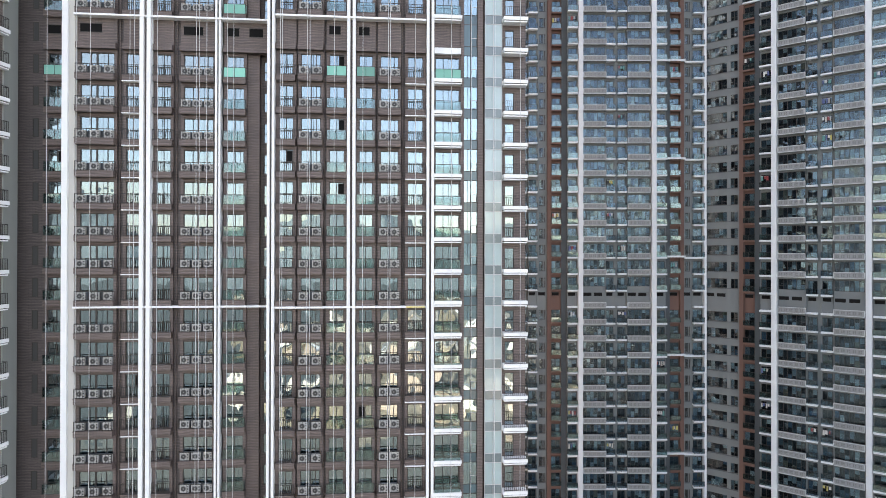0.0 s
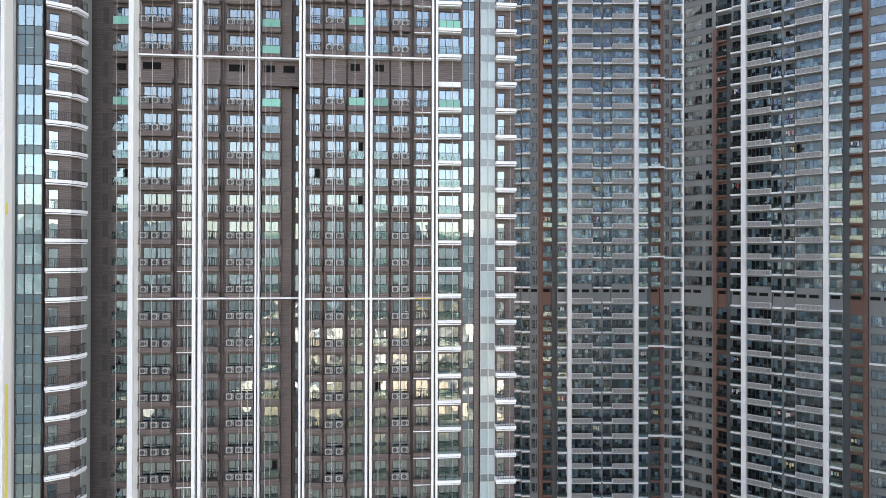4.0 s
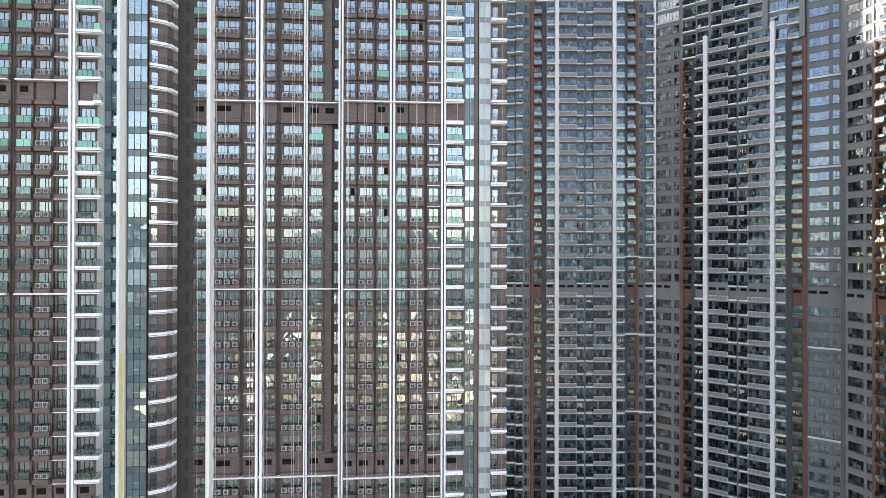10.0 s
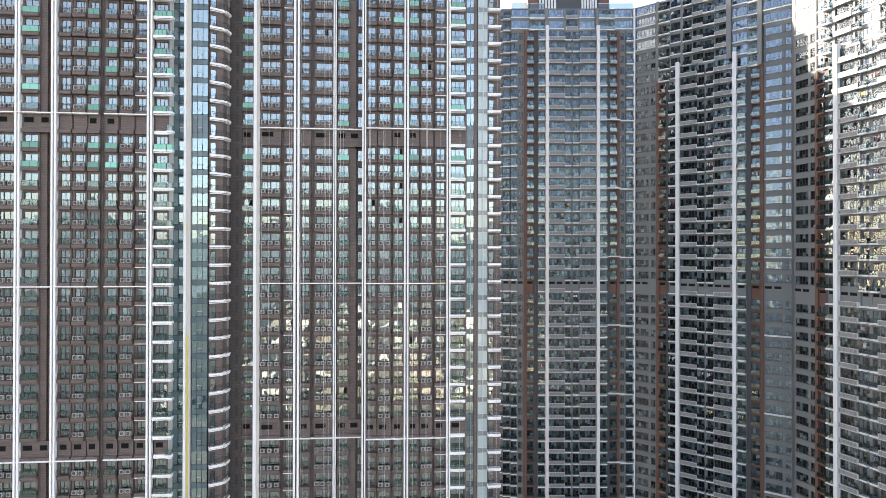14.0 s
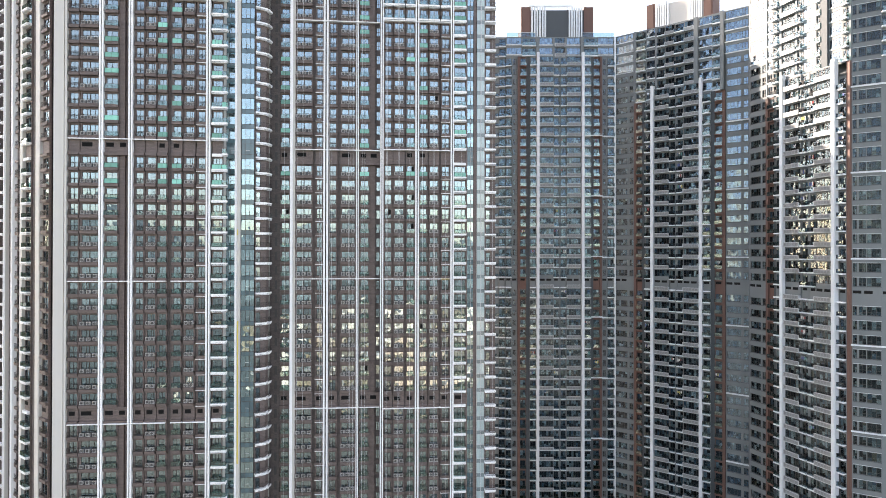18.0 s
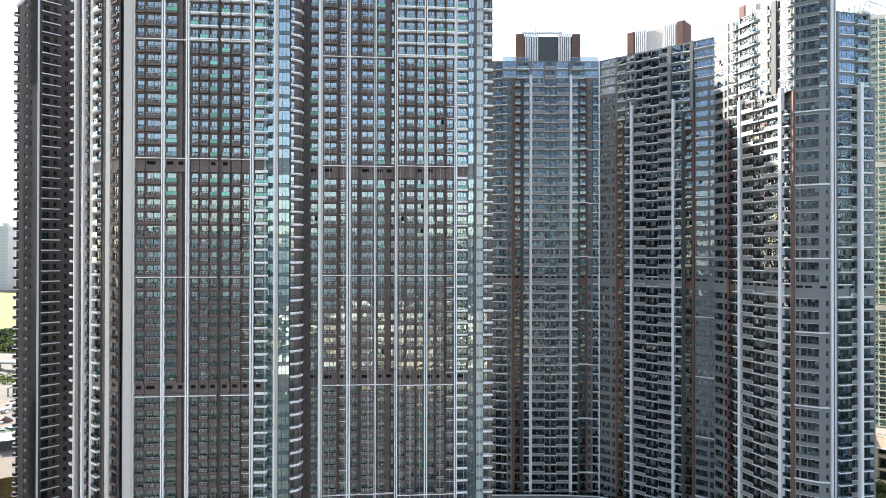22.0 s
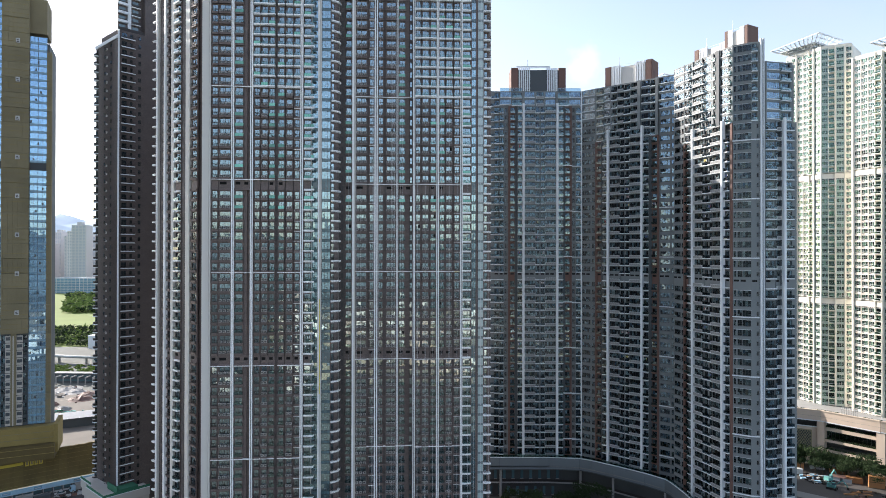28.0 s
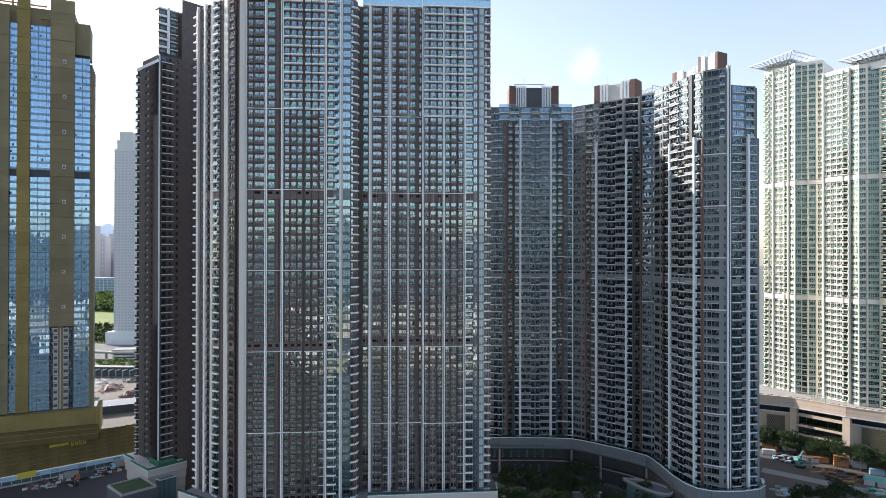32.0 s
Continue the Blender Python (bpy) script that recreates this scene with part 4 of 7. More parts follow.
@memo
def louvre_panel(w):
    """The pale panel that hides the air conditioners: a frame with three grilles."""
    k = Kit()
    d = 0.75
    k.box(0, w, -d, -d + 0.06, 0, 0.11, "panelframe").box(0, w, -d, -d + 0.06, 1.02, 1.12, "panelframe")
    k.box(0, 0.1, -d, 0, 0.12, 1.05, "panelframe").box(w - 0.1, w, -d, 0, 0.12, 1.05, "panelframe").box(0, w, -d + 0.06, 0, 0.0, 0.12, "panel")
    k.box(0.1, w - 0.1, -d + 0.05, -d + 0.08, 0.12, 1.05, "panel")
    n = 5
    for i in range(n):
        x0 = 0.25 + i * (w - 0.4) / n
        x1 = x0 + (w - 0.4) / n - 0.18
        k.lattice([x0, x0 + 0.07, x0 + 0.07 + (x1 - x0) * 0.3, x0 + 0.16 + (x1 - x0) * 0.3, x1 - 0.07, x1], [0.2, 0.26, 0.5, 0.56, 0.85, 0.92],
                  lambda a, b: (a in (1,) and b in (1, 2, 3)) or (a == 3 and b in (1, 3)), -d + 0.02, -d + 0.05, "panel")
        k.box(x0 + 0.08, x1 - 0.08, -d + 0.042, -d + 0.049, 0.33, 0.84, "panelslot")
    return k


@memo
def slab_piece(w, d, slab):
    return Kit().prism([(0, -d), (w, -d), (w, 0), (0, 0)], 0, 0.32, slab)


@memo
def slab_guard(w, d, guard):
    n = max(2, int(w / 0.35)) if guard == "rail" else 2
    xs = []
    for i in range(n + 1):
        x = (w - 0.04) * i / n
        xs += [x, x + 0.038]
    k = Kit().lattice(xs, [0.32, 1.3, 1.35], lambda i, j: i % 2 == 1 and j == 0, -d, -d + 0.035, "rail")
    t = 0.018
    g = Kit().prism([(0.01, 0), (0.01, -d + 0.04), (w - 0.01, -d + 0.04), (w - 0.01, 0), (w - 0.01 - t, 0), (w - 0.01 - t, -d + 0.04 + t), (0.01 + t, -d + 0.04 + t), (0.01 + t, 0)], 0.36, 1.28, "glassgrey" if guard == "rail" else "clear")
    return [("railing", k), ("glass_sheet", g)]


def put_balcony(st, w, d, slab, guard, m):
    st.put("balcony", slab_piece(w, d, slab), m, sub=slab_guard(w, d, guard))


G_M = Matrix.Translation((89.6, 64.4, 0)) @ Matrix.Rotation(radians(-34), 4, "Z")
H_FLAT = Matrix.Translation((94.3, 61.23, 0)) @ Matrix.Rotation(radians(-10), 4, "Z")


def ring_slab(st, parent, m, bays, floors, refuge, lines=()):
    wall = Kit()
    H = RBASE + floors * RT

    def at(u, v, z):
        return m @ Matrix.Translation((u, v, z))

    for kind, u0, u1, v, *top in bays:
        w = round(u1 - u0, 2)
        fl = top[0] if top else floors
        f0 = top[1] if len(top) > 1 else 0
        hz = RBASE + fl * RT
        if kind == "fin":
            part("white_fin", Kit().box(0, w, -0.9, 0.4, 0, hz - RBASE + 1.0, "palewhite").box(w * 0.3, w * 0.7, -0.96, -0.9, 0, hz - RBASE + 1.0, "palewhite"), parent, m=at(u0, v, RBASE))
            continue
        if kind in ("pier", "rustpier", "dark"):
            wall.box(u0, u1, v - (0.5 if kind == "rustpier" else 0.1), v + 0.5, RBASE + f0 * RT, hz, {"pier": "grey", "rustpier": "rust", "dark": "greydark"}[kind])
            continue
        for f in range(f0, fl):
            z = RBASE + f * RT
            mat = "rust" if kind == "rust" else "grey"
            if f == refuge:
                wall.box(u0, u1, v, v + 0.4, z, z + RT, mat)
                for i in range(max(1, int(w / 2.2))):
                    vw = min(1.6, w * 0.7)
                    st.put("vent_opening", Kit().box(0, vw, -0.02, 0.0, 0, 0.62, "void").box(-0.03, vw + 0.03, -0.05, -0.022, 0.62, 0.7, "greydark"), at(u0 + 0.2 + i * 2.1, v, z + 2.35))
                if kind == "ac":
                    st.put("louvre_panel", louvre_panel(round(w - 0.06, 2)), at(u0 + 0.03, v, z))
                elif kind in ("bal", "balg"):
                    wall.box(u0, u1, v - 0.95, v, z, z + 0.32, "palewhite")
                continue
            if kind == "slit":
                c = u0 + w * 0.62
                wall.box(u0, c, v, v + 0.4, z, z + RT, mat).box(c + 0.6, u1, v, v + 0.4, z, z + RT, mat).box(c, c + 0.6, v, v + 0.4, z, z + 0.95, mat).box(c, c + 0.6, v, v + 0.4, z + 2.35, z + RT, mat)
                put_window(st, 0.6, 1.4, 2, at(c, v, z + 0.95), "gableglass", 0.08)
                continue
            if kind == "gable":
                # a narrow window, then a pair of two leaves and a wide one that reaches the corner, under a thin ledge
                sill, hh, x = 0.72, 2.0, u0
                wall.box(u0, u1, v, v + 0.4, z, z + sill, mat).box(u0, u1, v, v + 0.4, z + sill + hh, z + RT, mat)
                for gap, ww, lv in ((0.2, 0.75, 1), (0.4, 1.35, 2), (0.14, 2.6, 3)):
                    wall.box(x, x + gap, v, v + 0.4, z + sill, z + sill + hh, mat)
                    put_window(st, ww, hh, lv, at(x + gap, v, z + sill), "gableglass", 0.04)
                    x += gap + ww
                wall.box(x, u1, v, v + 0.4, z + sill, z + sill + hh, mat)
                wall.box(u0 + 0.15, u1 - 0.05, v - 0.14, v, z + sill + hh + 0.02, z + sill + hh + 0.12, "panelframe").box(u0 + 0.15, u1 - 0.05, v - 0.1, v, z + sill - 0.12, z + sill - 0.02, "greydark")
                continue
            if kind == "wall":
                sill, head, e = 0.8, 2.66, 0.35
            elif kind == "ac":
                sill, head, e = 1.0, 2.95, 0.1
            elif kind == "ribbon":
                sill, head, e = 0.85, 2.95, 0.2
            else:
                sill, head, e = 0.35, 2.75, 0.12
            wall.box(u0, u1, v, v + 0.4, z, z + sill, mat).box(u0, u1, v, v + 0.4, z + head, z + RT, mat)
            wall.box(u0, u0 + e, v, v + 0.4, z + sill, z + head, mat).box(u1 - e, u1, v, v + 0.4, z + sill, z + head, mat)
            if kind == "wall":
                # a narrow and a wide window
                a = u0 + e
                n1 = round((w - 2 * e) * (0.66), 2)
                gl = "ribbonglass" if m is C_M and u0 > 20 else "glassgrey"
                put_window(st, n1, round(head - sill, 2), 4, at(a, v, z + sill), gl, 0.1)
                n2 = round((w - 2 * e) * (0.22), 2)
                put_window(st, n2, round(head - sill, 2), 2, at(u1 - e - n2, v, z + sill), gl, 0.1)
                wall.box(a - 0.05, u1 - e + 0.05, v - 0.1, v, z + sill - 0.12, z + sill - 0.02, "greydark")
                wall.box(a + n1, u1 - e - n2, v, v + 0.4, z + sill, z + head, mat)
                continue
            ww = round(w - 2 * e, 2)
            put_window(st, ww, round(head - sill, 2), max(2, round(ww / 0.8)), at(u0 + e, v, z + sill), "ribbonglass" if kind == "ribbon" else "glassgrey")
            if kind == "ribbon":
                wall.box(u0, u1, v - 0.12, v, z + 0.5, z + 0.8, "palewhite")
            elif kind == "ac":
                if f != refuge + 1:
                    st.put("louvre_panel", louvre_panel(round(w - 0.06, 2)), at(u0 + 0.03, v, z))
            elif kind == "rust":
                put_balcony(st, w, 0.9, "rust", "glass", at(u0, v, z))
            elif kind == "balg":
                put_balcony(st, w, 0.95, "palewhite", "glass", at(u0, v, z))
            else:
                put_balcony(st, w, 1.0, "palewhite", "rail", at(u0, v, z))
    for u0, u1, v, f in lines:
        z = RBASE + f * RT
        wall.box(u0, u1, v - 0.3 if m is G_M or m is H_FLAT else v - 1.0, v, z + 0.25, z + 0.6, "palewhite")
    part("wall", wall, parent, m=m)


def unit_bays(o, top, left, right):
    """The repeated plan of a slab; o: place of its first fin."""
    L = {"wide": [("bal", o - 10.2, o - 8.4, 0.0), ("wallw", o - 8.3, o - 6.4, 0.0)], "short": [("wall", o - 12.9, o - 6.4, 0.0)], "none": []}[left]
    R = {"wide": [("wallw", o + 20.95, o + 22.7, 0.0), ("bal", o + 22.8, o + 24.9, 0.0)], "short": [("wall", o + 21.0, o + 27.4, 0.0)], "none": []}[right]
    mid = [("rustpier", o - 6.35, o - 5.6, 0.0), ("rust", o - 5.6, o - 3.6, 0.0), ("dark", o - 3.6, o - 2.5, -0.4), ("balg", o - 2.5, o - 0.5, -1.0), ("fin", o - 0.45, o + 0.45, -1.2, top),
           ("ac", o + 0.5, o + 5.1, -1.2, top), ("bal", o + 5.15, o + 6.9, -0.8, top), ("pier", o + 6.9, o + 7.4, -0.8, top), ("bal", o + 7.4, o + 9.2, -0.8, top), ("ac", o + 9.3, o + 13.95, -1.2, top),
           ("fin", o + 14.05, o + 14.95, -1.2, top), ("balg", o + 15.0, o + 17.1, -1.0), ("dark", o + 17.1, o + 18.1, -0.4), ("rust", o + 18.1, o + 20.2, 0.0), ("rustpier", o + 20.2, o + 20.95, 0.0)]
    out = []
    for b in L + mid + R:
        if b[0] == "wallw":
            b = ("plain",) + b[1:]
        if len(b) == 4:
            b = b + ((47,) if top == 47 else (top + (2 if b[0] in ("wall", "plain") else -1),))
        out.append(b)
    return out


RING_LINES = [3, 9, 15, 21, 27, 33, 39]
B_M = Matrix.Translation((52.4 - 25.2, 124.6, 0))
C_ANG = math.atan2(98.3 - 124.3, 83.4 - 52.4)
C_M = Matrix.Translation((52.4, 124.3, 0)) @ Matrix.Rotation(C_ANG, 4, "Z")
D_M = Matrix.Translation((84.2, 81.0, 0)) @ Matrix.Rotation(radians(-72), 4, "Z")


def plain_bays(bays):
    return [(("wall" if b[0] == "plain" else b[0]),) + tuple(b[1:]) for b in bays]


RING_FEW = {"window": 85, "balcony": 80, "louvre_panel": 90, "vent_opening": 24}
tower_grey_b = thing("apartment_block", "grey apartment block with white fins and terracotta bays", "apartment block", group="grey apartment blocks")
sb = Store(tower_grey_b, few=RING_FEW)
ring_slab(sb, tower_grey_b, B_M, plain_bays([("bal", -16.0, -12.5, 1.5), ("bal", -12.4, -10.3, 0.7)] + unit_bays(0.0, 47, "wide", "wide")
          + [("ribbon", -10.2, -5.0, -0.1, 49, 47), ("balg", -5.0, -0.5, 0.0, 49, 47), ("pier", -0.5, 0.4, -0.4, 49, 47), ("balg", 14.9, 19.5, 0.0, 49, 47), ("ribbon", 19.5, 25.0, -0.1, 49, 47), ("pier", 14.05, 14.9, -0.4, 49, 47), ("ribbon", 0.5, 5.1, 0.0, 49, 47), ("pier", 5.1, 5.6, 0.0, 49, 47), ("ac", 5.6, 9.0, 0.0, 49, 47), ("pier", 9.0, 9.4, 0.0, 49, 47), ("ribbon", 9.4, 14.0, 0.0, 49, 47)]), 49, 24,
          [(15.2, 21.0, -0.2, f) for f in RING_LINES] + [(21.0, 25.0, 0.1, f - 0.08) for f in RING_LINES])
sb.finish()
tower_grey_c = thing("apartment_block", "grey apartment block with white fins, set at an angle", "apartment block", group="grey apartment blocks")
sc = Store(tower_grey_c, few=RING_FEW)
ring_slab(sc, tower_grey_c, C_M, plain_bays(unit_bays(12.9, 43, "short", "short")
          + [("ribbon", 0.2, 6.3, 0.1, 49, 45), ("pier", 6.4, 7.2, -0.4, 49, 42), ("balg", 7.2, 10.2, 0.2, 49, 42), ("ribbon", 10.2, 13.2, 0.2, 49, 42), ("pier", 13.2, 13.9, 0.0, 49, 43), ("bal", 13.9, 16.2, 0.3, 49, 43),
             ("ac", 16.2, 19.2, 0.3, 49, 43), ("bal", 19.2, 22.0, 0.3, 49, 43), ("ac", 22.0, 25.0, 0.3, 49, 43), ("pier", 25.0, 26.2, -0.5, 49, 43), ("ribbon", 26.2, 30.2, 0.3, 49, 42), ("balg", 30.2, 32.6, 0.3, 49, 42), ("pier", 32.6, 33.6, -1.0, 49, 42),
             ("ribbon", 33.6, 40.2, 0.0, 49, 45)]), 49, 24, [(34.0, 40.4, 0.6, f) for f in RING_LINES])
sc.finish()
tower_grey_d = thing("apartment_block", "grey apartment block with a windowed gable and white fins", "apartment block", group="grey apartment blocks")
sd = Store(tower_grey_d, few=RING_FEW, glass="sideglass")
D_UNIT = [b for b in unit_bays(0.0, 41, "none", "none") if b[1] < 14.98] + [("bal", 15.0, 16.7, -0.6, 40), ("rustpier", 16.7, 17.5, 0.0, 41)]
# The upper dark bay is a pier whose shaded side is put into dark paint.
ring_slab(sd, tower_grey_d, D_M, plain_bays([("wall", -12.2, -6.4, 0.0, 43), ("ribbon", -12.2, -6.6, 0.1, 49, 43)] + D_UNIT
          + [("pier", -6.6, -6.2, 0.0, 49, 40), ("ribbon", -6.2, -4.4, 0.05, 49, 40), ("bal", -4.4, -2.3, 0.1, 49, 40), ("pier", -2.3, -1.6, 0.0, 49, 40), ("ac", -1.6, 2.6, 0.1, 49, 41), ("pier", 2.6, 3.1, 0.0, 49, 41), ("bal", 3.1, 4.6, 0.1, 49, 41), ("ribbon", 4.6, 7.6, 0.05, 49, 41),
             ("pier", 7.6, 8.6, 0.0, 49, 41), ("balg", 8.6, 10.1, 0.1, 49, 41), ("dark", 10.1, 11.9, -0.5, 49, 41), ("ribbon", 11.9, 15.4, 0.05, 49, 41), ("balg", 15.4, 17.0, 0.1, 49, 41), ("pier", 17.0, 17.5, 0.0, 49, 41)]), 49, 24)
ring_slab(sd, tower_grey_d, G_M, [("gable", 0.1, 5.7, 0.0, 41), ("gable", 0.1, 5.7, 0.3, 49, 41)], 49, 24, [(-0.1, 5.75, 0.0, f) for f in RING_LINES])
ring_slab(sd, tower_grey_d, H_FLAT, [("slit", 0.0, 2.6, 0.0, 41), ("balg", 0.1, 1.9, 0.6, 49, 41), ("pier", 1.9, 2.6, 0.2, 49, 41), ("fin", 2.65, 3.25, 0.3), ("dark", 3.25, 3.6, 1.0), ("fin", 3.6, 3.95, 0.5)], 49, 24, [(-0.02, 2.6, 0.0, f) for f in RING_LINES])
E_M = Matrix.Translation((98.0, 59.4, 0)) @ Matrix.Rotation(math.atan2(2.6, 13.0), 4, "Z")
sd.glass = ""
ring_slab(sd, tower_grey_d, E_M, [("dark", 0.0, 0.5, 1.2), ("bal", 0.5, 4.0, 0.6, 41), ("dark", 4.0, 4.5, 0.7, 41), ("ac", 4.5, 6.2, 0.9, 41), ("dark", 6.2, 6.6, 0.7, 41), ("fin", 6.6, 7.4, 0.3, 41), ("bal", 7.4, 10.6, 0.6, 41), ("pier", 10.6, 12.5, 1.0, 41),
                                  ("pier", 0.5, 1.0, 0.6, 47, 41), ("ribbon", 1.0, 6.2, 0.8, 47, 41), ("balg", 6.2, 9.8, 0.9, 47, 41), ("pier", 9.8, 10.6, 0.6, 47, 41)], 49, 24)
sd.finish()
ROOF = RBASE + 49 * RT
# West of x = 10 this core is unseen, stretched to shade the courtyard.
part("core", Kit().box(-30, 51.8, 125.6, 143, 0, ROOF + 0.3, "grey"), tower_grey_b)
part("core", Kit().prism([(51.9, 125.4), (53.4, 125.2), (60, 143), (51.9, 143)], 0, ROOF + 0.2, "greydark"), tower_grey_c)
part("corner_strip", Kit().box(52.05, 52.5, 123.7, 124.9, RBASE, ROOF, "palewhite"), tower_grey_b, "white corner strip between two blocks")
# Unseen rear ends of the next two cores are stretched to shade the site.
part("core", Kit().prism([(53.5, 125.0), (83.6, 99.6), (98, 112), (104, 150), (70, 172), (60, 143)], 0, ROOF + 0.4, "grey"), tower_grey_c)
part("core", Kit().prism([(84.4, 98.9), (82.4, 92.6), (91.0, 65.6), (95.0, 62.4), (97.6, 61.9), (100.0, 90), (124, 150), (99, 150), (98, 111)], 0, ROOF + 0.5, "grey"), tower_grey_c)
part("core", Kit().prism([(97.7, 62.2), (110.2, 64.6), (113, 90), (124, 149), (100.1, 89.9)], 0, RBASE + 47 * RT, "grey"), tower_grey_d)
part("corner_wall", Kit().prism([(83.1, 98.5), (80.55, 92.6), (82.3, 93.2), (84.3, 98.8)], RBASE, ROOF, "grey"), tower_grey_c)
# Unseen block behind the ring, added to shade the building site.
part("core", Kit().prism([(99.5, 150.5), (123.5, 150.5), (128, 165), (100, 184), (84, 190), (70.5, 172.5)], 0, ROOF + 0.3, "grey"), tower_grey_c)


def striped_box(x0, x1, y0, y1, z0, z1, name="roof_plant_room", ang=0.0, body="cream"):
    t = thing(name, "rooftop plant room with white fins and terracotta ends", "plant room", Matrix.Translation((x0, y0, z0)) @ Matrix.Rotation(ang, 4, "Z"), group="roof plant rooms")
    w, d, h = x1 - x0, y1 - y0, z1 - z0
    part("body", Kit().box(w * 0.1, w * 0.9, 0.6, d, 0, h - 0.8, body), t)
    part("top_rail", Kit().box(w * 0.14, w * 0.86, 0.7, 0.76, h, h + 0.06, "palewhite").box(w * 0.3, w * 0.31, 0.7, 0.76, h - 0.8, h + 3.5, "palewhite"), t)
    part("end_wall", Kit().box(0, w * 0.13, 0, d, 0, h, "rust").box(w * 0.02, w * 0.11, -0.05, 0, 0.3, h - 0.3, "rust"), t, "terracotta end wall")
    part("end_wall", Kit().box(w * 0.87, w, 0, d, 0, h, "rust").box(w * 0.89, w * 0.98, -0.05, 0, 0.3, h - 0.3, "rust"), t, "terracotta end wall")
    for a, b in ((0.14, 0.36), (0.66, 0.86)):
        n = 6
        for i in range(n):
            x = w * (a + (b - a) * i / n)
            part("fin", Kit().box(x, x + w * (b - a) / n * 0.6, 0, 0.55, 0, h, "palewhite"), t)
    return t


# Shade is put into this dark body, sunlight into the cream ones below.
striped_box(22.5, 46.5, 129, 138, ROOF, ROOF + 11.5, body="greydark")
part("roof_beam", Kit().box(25, 40, 131, 131.6, ROOF + 12.4, ROOF + 12.9, "palewhite").box(26, 26.4, 131, 131.4, ROOF + 10, ROOF + 12.4, "palewhite").box(38, 38.4, 131, 131.4, ROOF + 10, ROOF + 12.4, "palewhite"), tower_grey_b)
for x0, x1, y in ((17.2, 26.5, 124.3), (42, 52, 124.3)):
    part("roof_rail", Kit().box(x0, x1, y, y + 0.05, ROOF, ROOF + 1.3, "glassgrey").box(x0, x1, y - 0.02, y + 0.07, ROOF + 1.3, ROOF + 1.38, "palewhite"), tower_grey_b)
striped_box(62.5, 83, 124, 131, ROOF, ROOF + 10, ang=C_ANG)
striped_box(88, 104, 92, 98, ROOF, ROOF + 7.0, ang=radians(-60))
striped_box(94, 103, 80, 86, ROOF, ROOF + 10.0, ang=radians(-60))

# ---------------------------------------------------------------- dark tower beside the wing
HM = Matrix.Translation((-129.0, 88.5, 0))
tower_h = thing("apartment_tower", "dark brown apartment tower with pale balcony edges", "apartment tower", group="brown apartment towers")
sh = Store(tower_h, 110, few={"window": 60})
H_L = HM @ Matrix.Rotation(math.atan2(14.2, -16.0) + math.pi, 4, "Z") @ Matrix.Translation((-21.4, 0, 0))
H_R = HM @ Matrix.Rotation(math.atan2(16.0, 14.2), 4, "Z")


@memo
def bow_balcony(w, d):
    """A rounded balcony with a pale edge."""
    k = Kit()
    pts = [(w * (0.5 - 0.5 * math.cos(math.pi * i / 7)), -d * math.sin(math.pi * i / 7) ** 0.6) for i in range(8)]
    k.prism(pts, 0, 0.34, "palewhite")
    inner = [(w * 0.5 + (x - w * 0.5) * 0.94, y * 0.94) for x, y in pts]
    k.prism(inner, 0.34, 1.15, "rail")
    return k


@memo
def long_balcony(w, d):
    k = Kit().box(0, w, -d, 0, 0, 0.16, "greydark").box(0, w, -d - 0.04, -d, -0.05, 0.30, "palewhite").box(0, w, -d, -d + 0.05, 1.2, 1.26, "rail")
    n = int(w / 0.22)
    for i in range(n + 1):
        k.box((w - 0.05) * i / n, (w - 0.05) * i / n + 0.04, -d + 0.01, -d + 0.05, 0.16, 1.2, "rail")
    return k


wall = Kit()
HF = 59
for f in range(HF):
    z = DECK + f * ST
    if f < 53:
        sh.put("balcony", bow_balcony(2.6, 1.3), H_L @ Matrix.Translation((0.1, 0, z)))
        put_window(sh, 2.0, 2.1, 2, H_L @ Matrix.Translation((0.4, -0.12, z + 0.5)))
        put_window(sh, 1.2, 1.5, 2, H_L @ Matrix.Translation((8.5, -0.12, z + 0.9)))
        sh.put("air_conditioner", air_con(), H_L @ Matrix.Translation((11.0, -0.4, z + 0.5)))
        put_window(sh, 1.2, 1.5, 2, H_L @ Matrix.Translation((14.5, -0.12, z + 0.9)))
    if f > 53:
        continue
    sh.put("long_balcony", long_balcony(5.2, 0.9), H_R @ Matrix.Translation((0.9, 0, z)))
    put_window(sh, 1.8, 2.0, 2, H_R @ Matrix.Translation((1.4, -0.12, z + 0.4)))
    put_window(sh, 0.9, 1.4, 2, H_R @ Matrix.Translation((4.4, -0.12, z + 0.9)))
    put_window(sh, 1.0, 1.5, 2, H_R @ Matrix.Translation((7.4, -0.12, z + 0.8)))
    sh.put("slot_window", slot_window(0.7, 1.3), H_R @ Matrix.Translation((14.0, 0, z + 0.9)))
sh.finish()
hz = DECK + HF * ST
wall.prism([(0, 0.02), (21.4, 0.02), (21.4, 22), (0, 22)], DECK - 14, DECK + 53 * ST, "tile_dark")
wall.box(-0.1, 21.5, -0.3, 0.0, DECK + 53 * ST, DECK + 53 * ST + 1.2, "palewhite")
part("wall", wall, tower_h, m=H_L)
wall = Kit()
wall.box(10, 28, 0.02, 16, DECK - 14, hz + 10, "tile_dark")
TOP_H = DECK + 54 * ST
part("wall", Kit().box(0.02, 9.99, 0.02, 16, DECK - 14, TOP_H, "tile_dark"), tower_h, m=H_R)
part("corner_fin", Kit().box(0.0, 0.45, -0.5, 0.0, DECK, TOP_H, "palewhite"), tower_h, m=H_R)
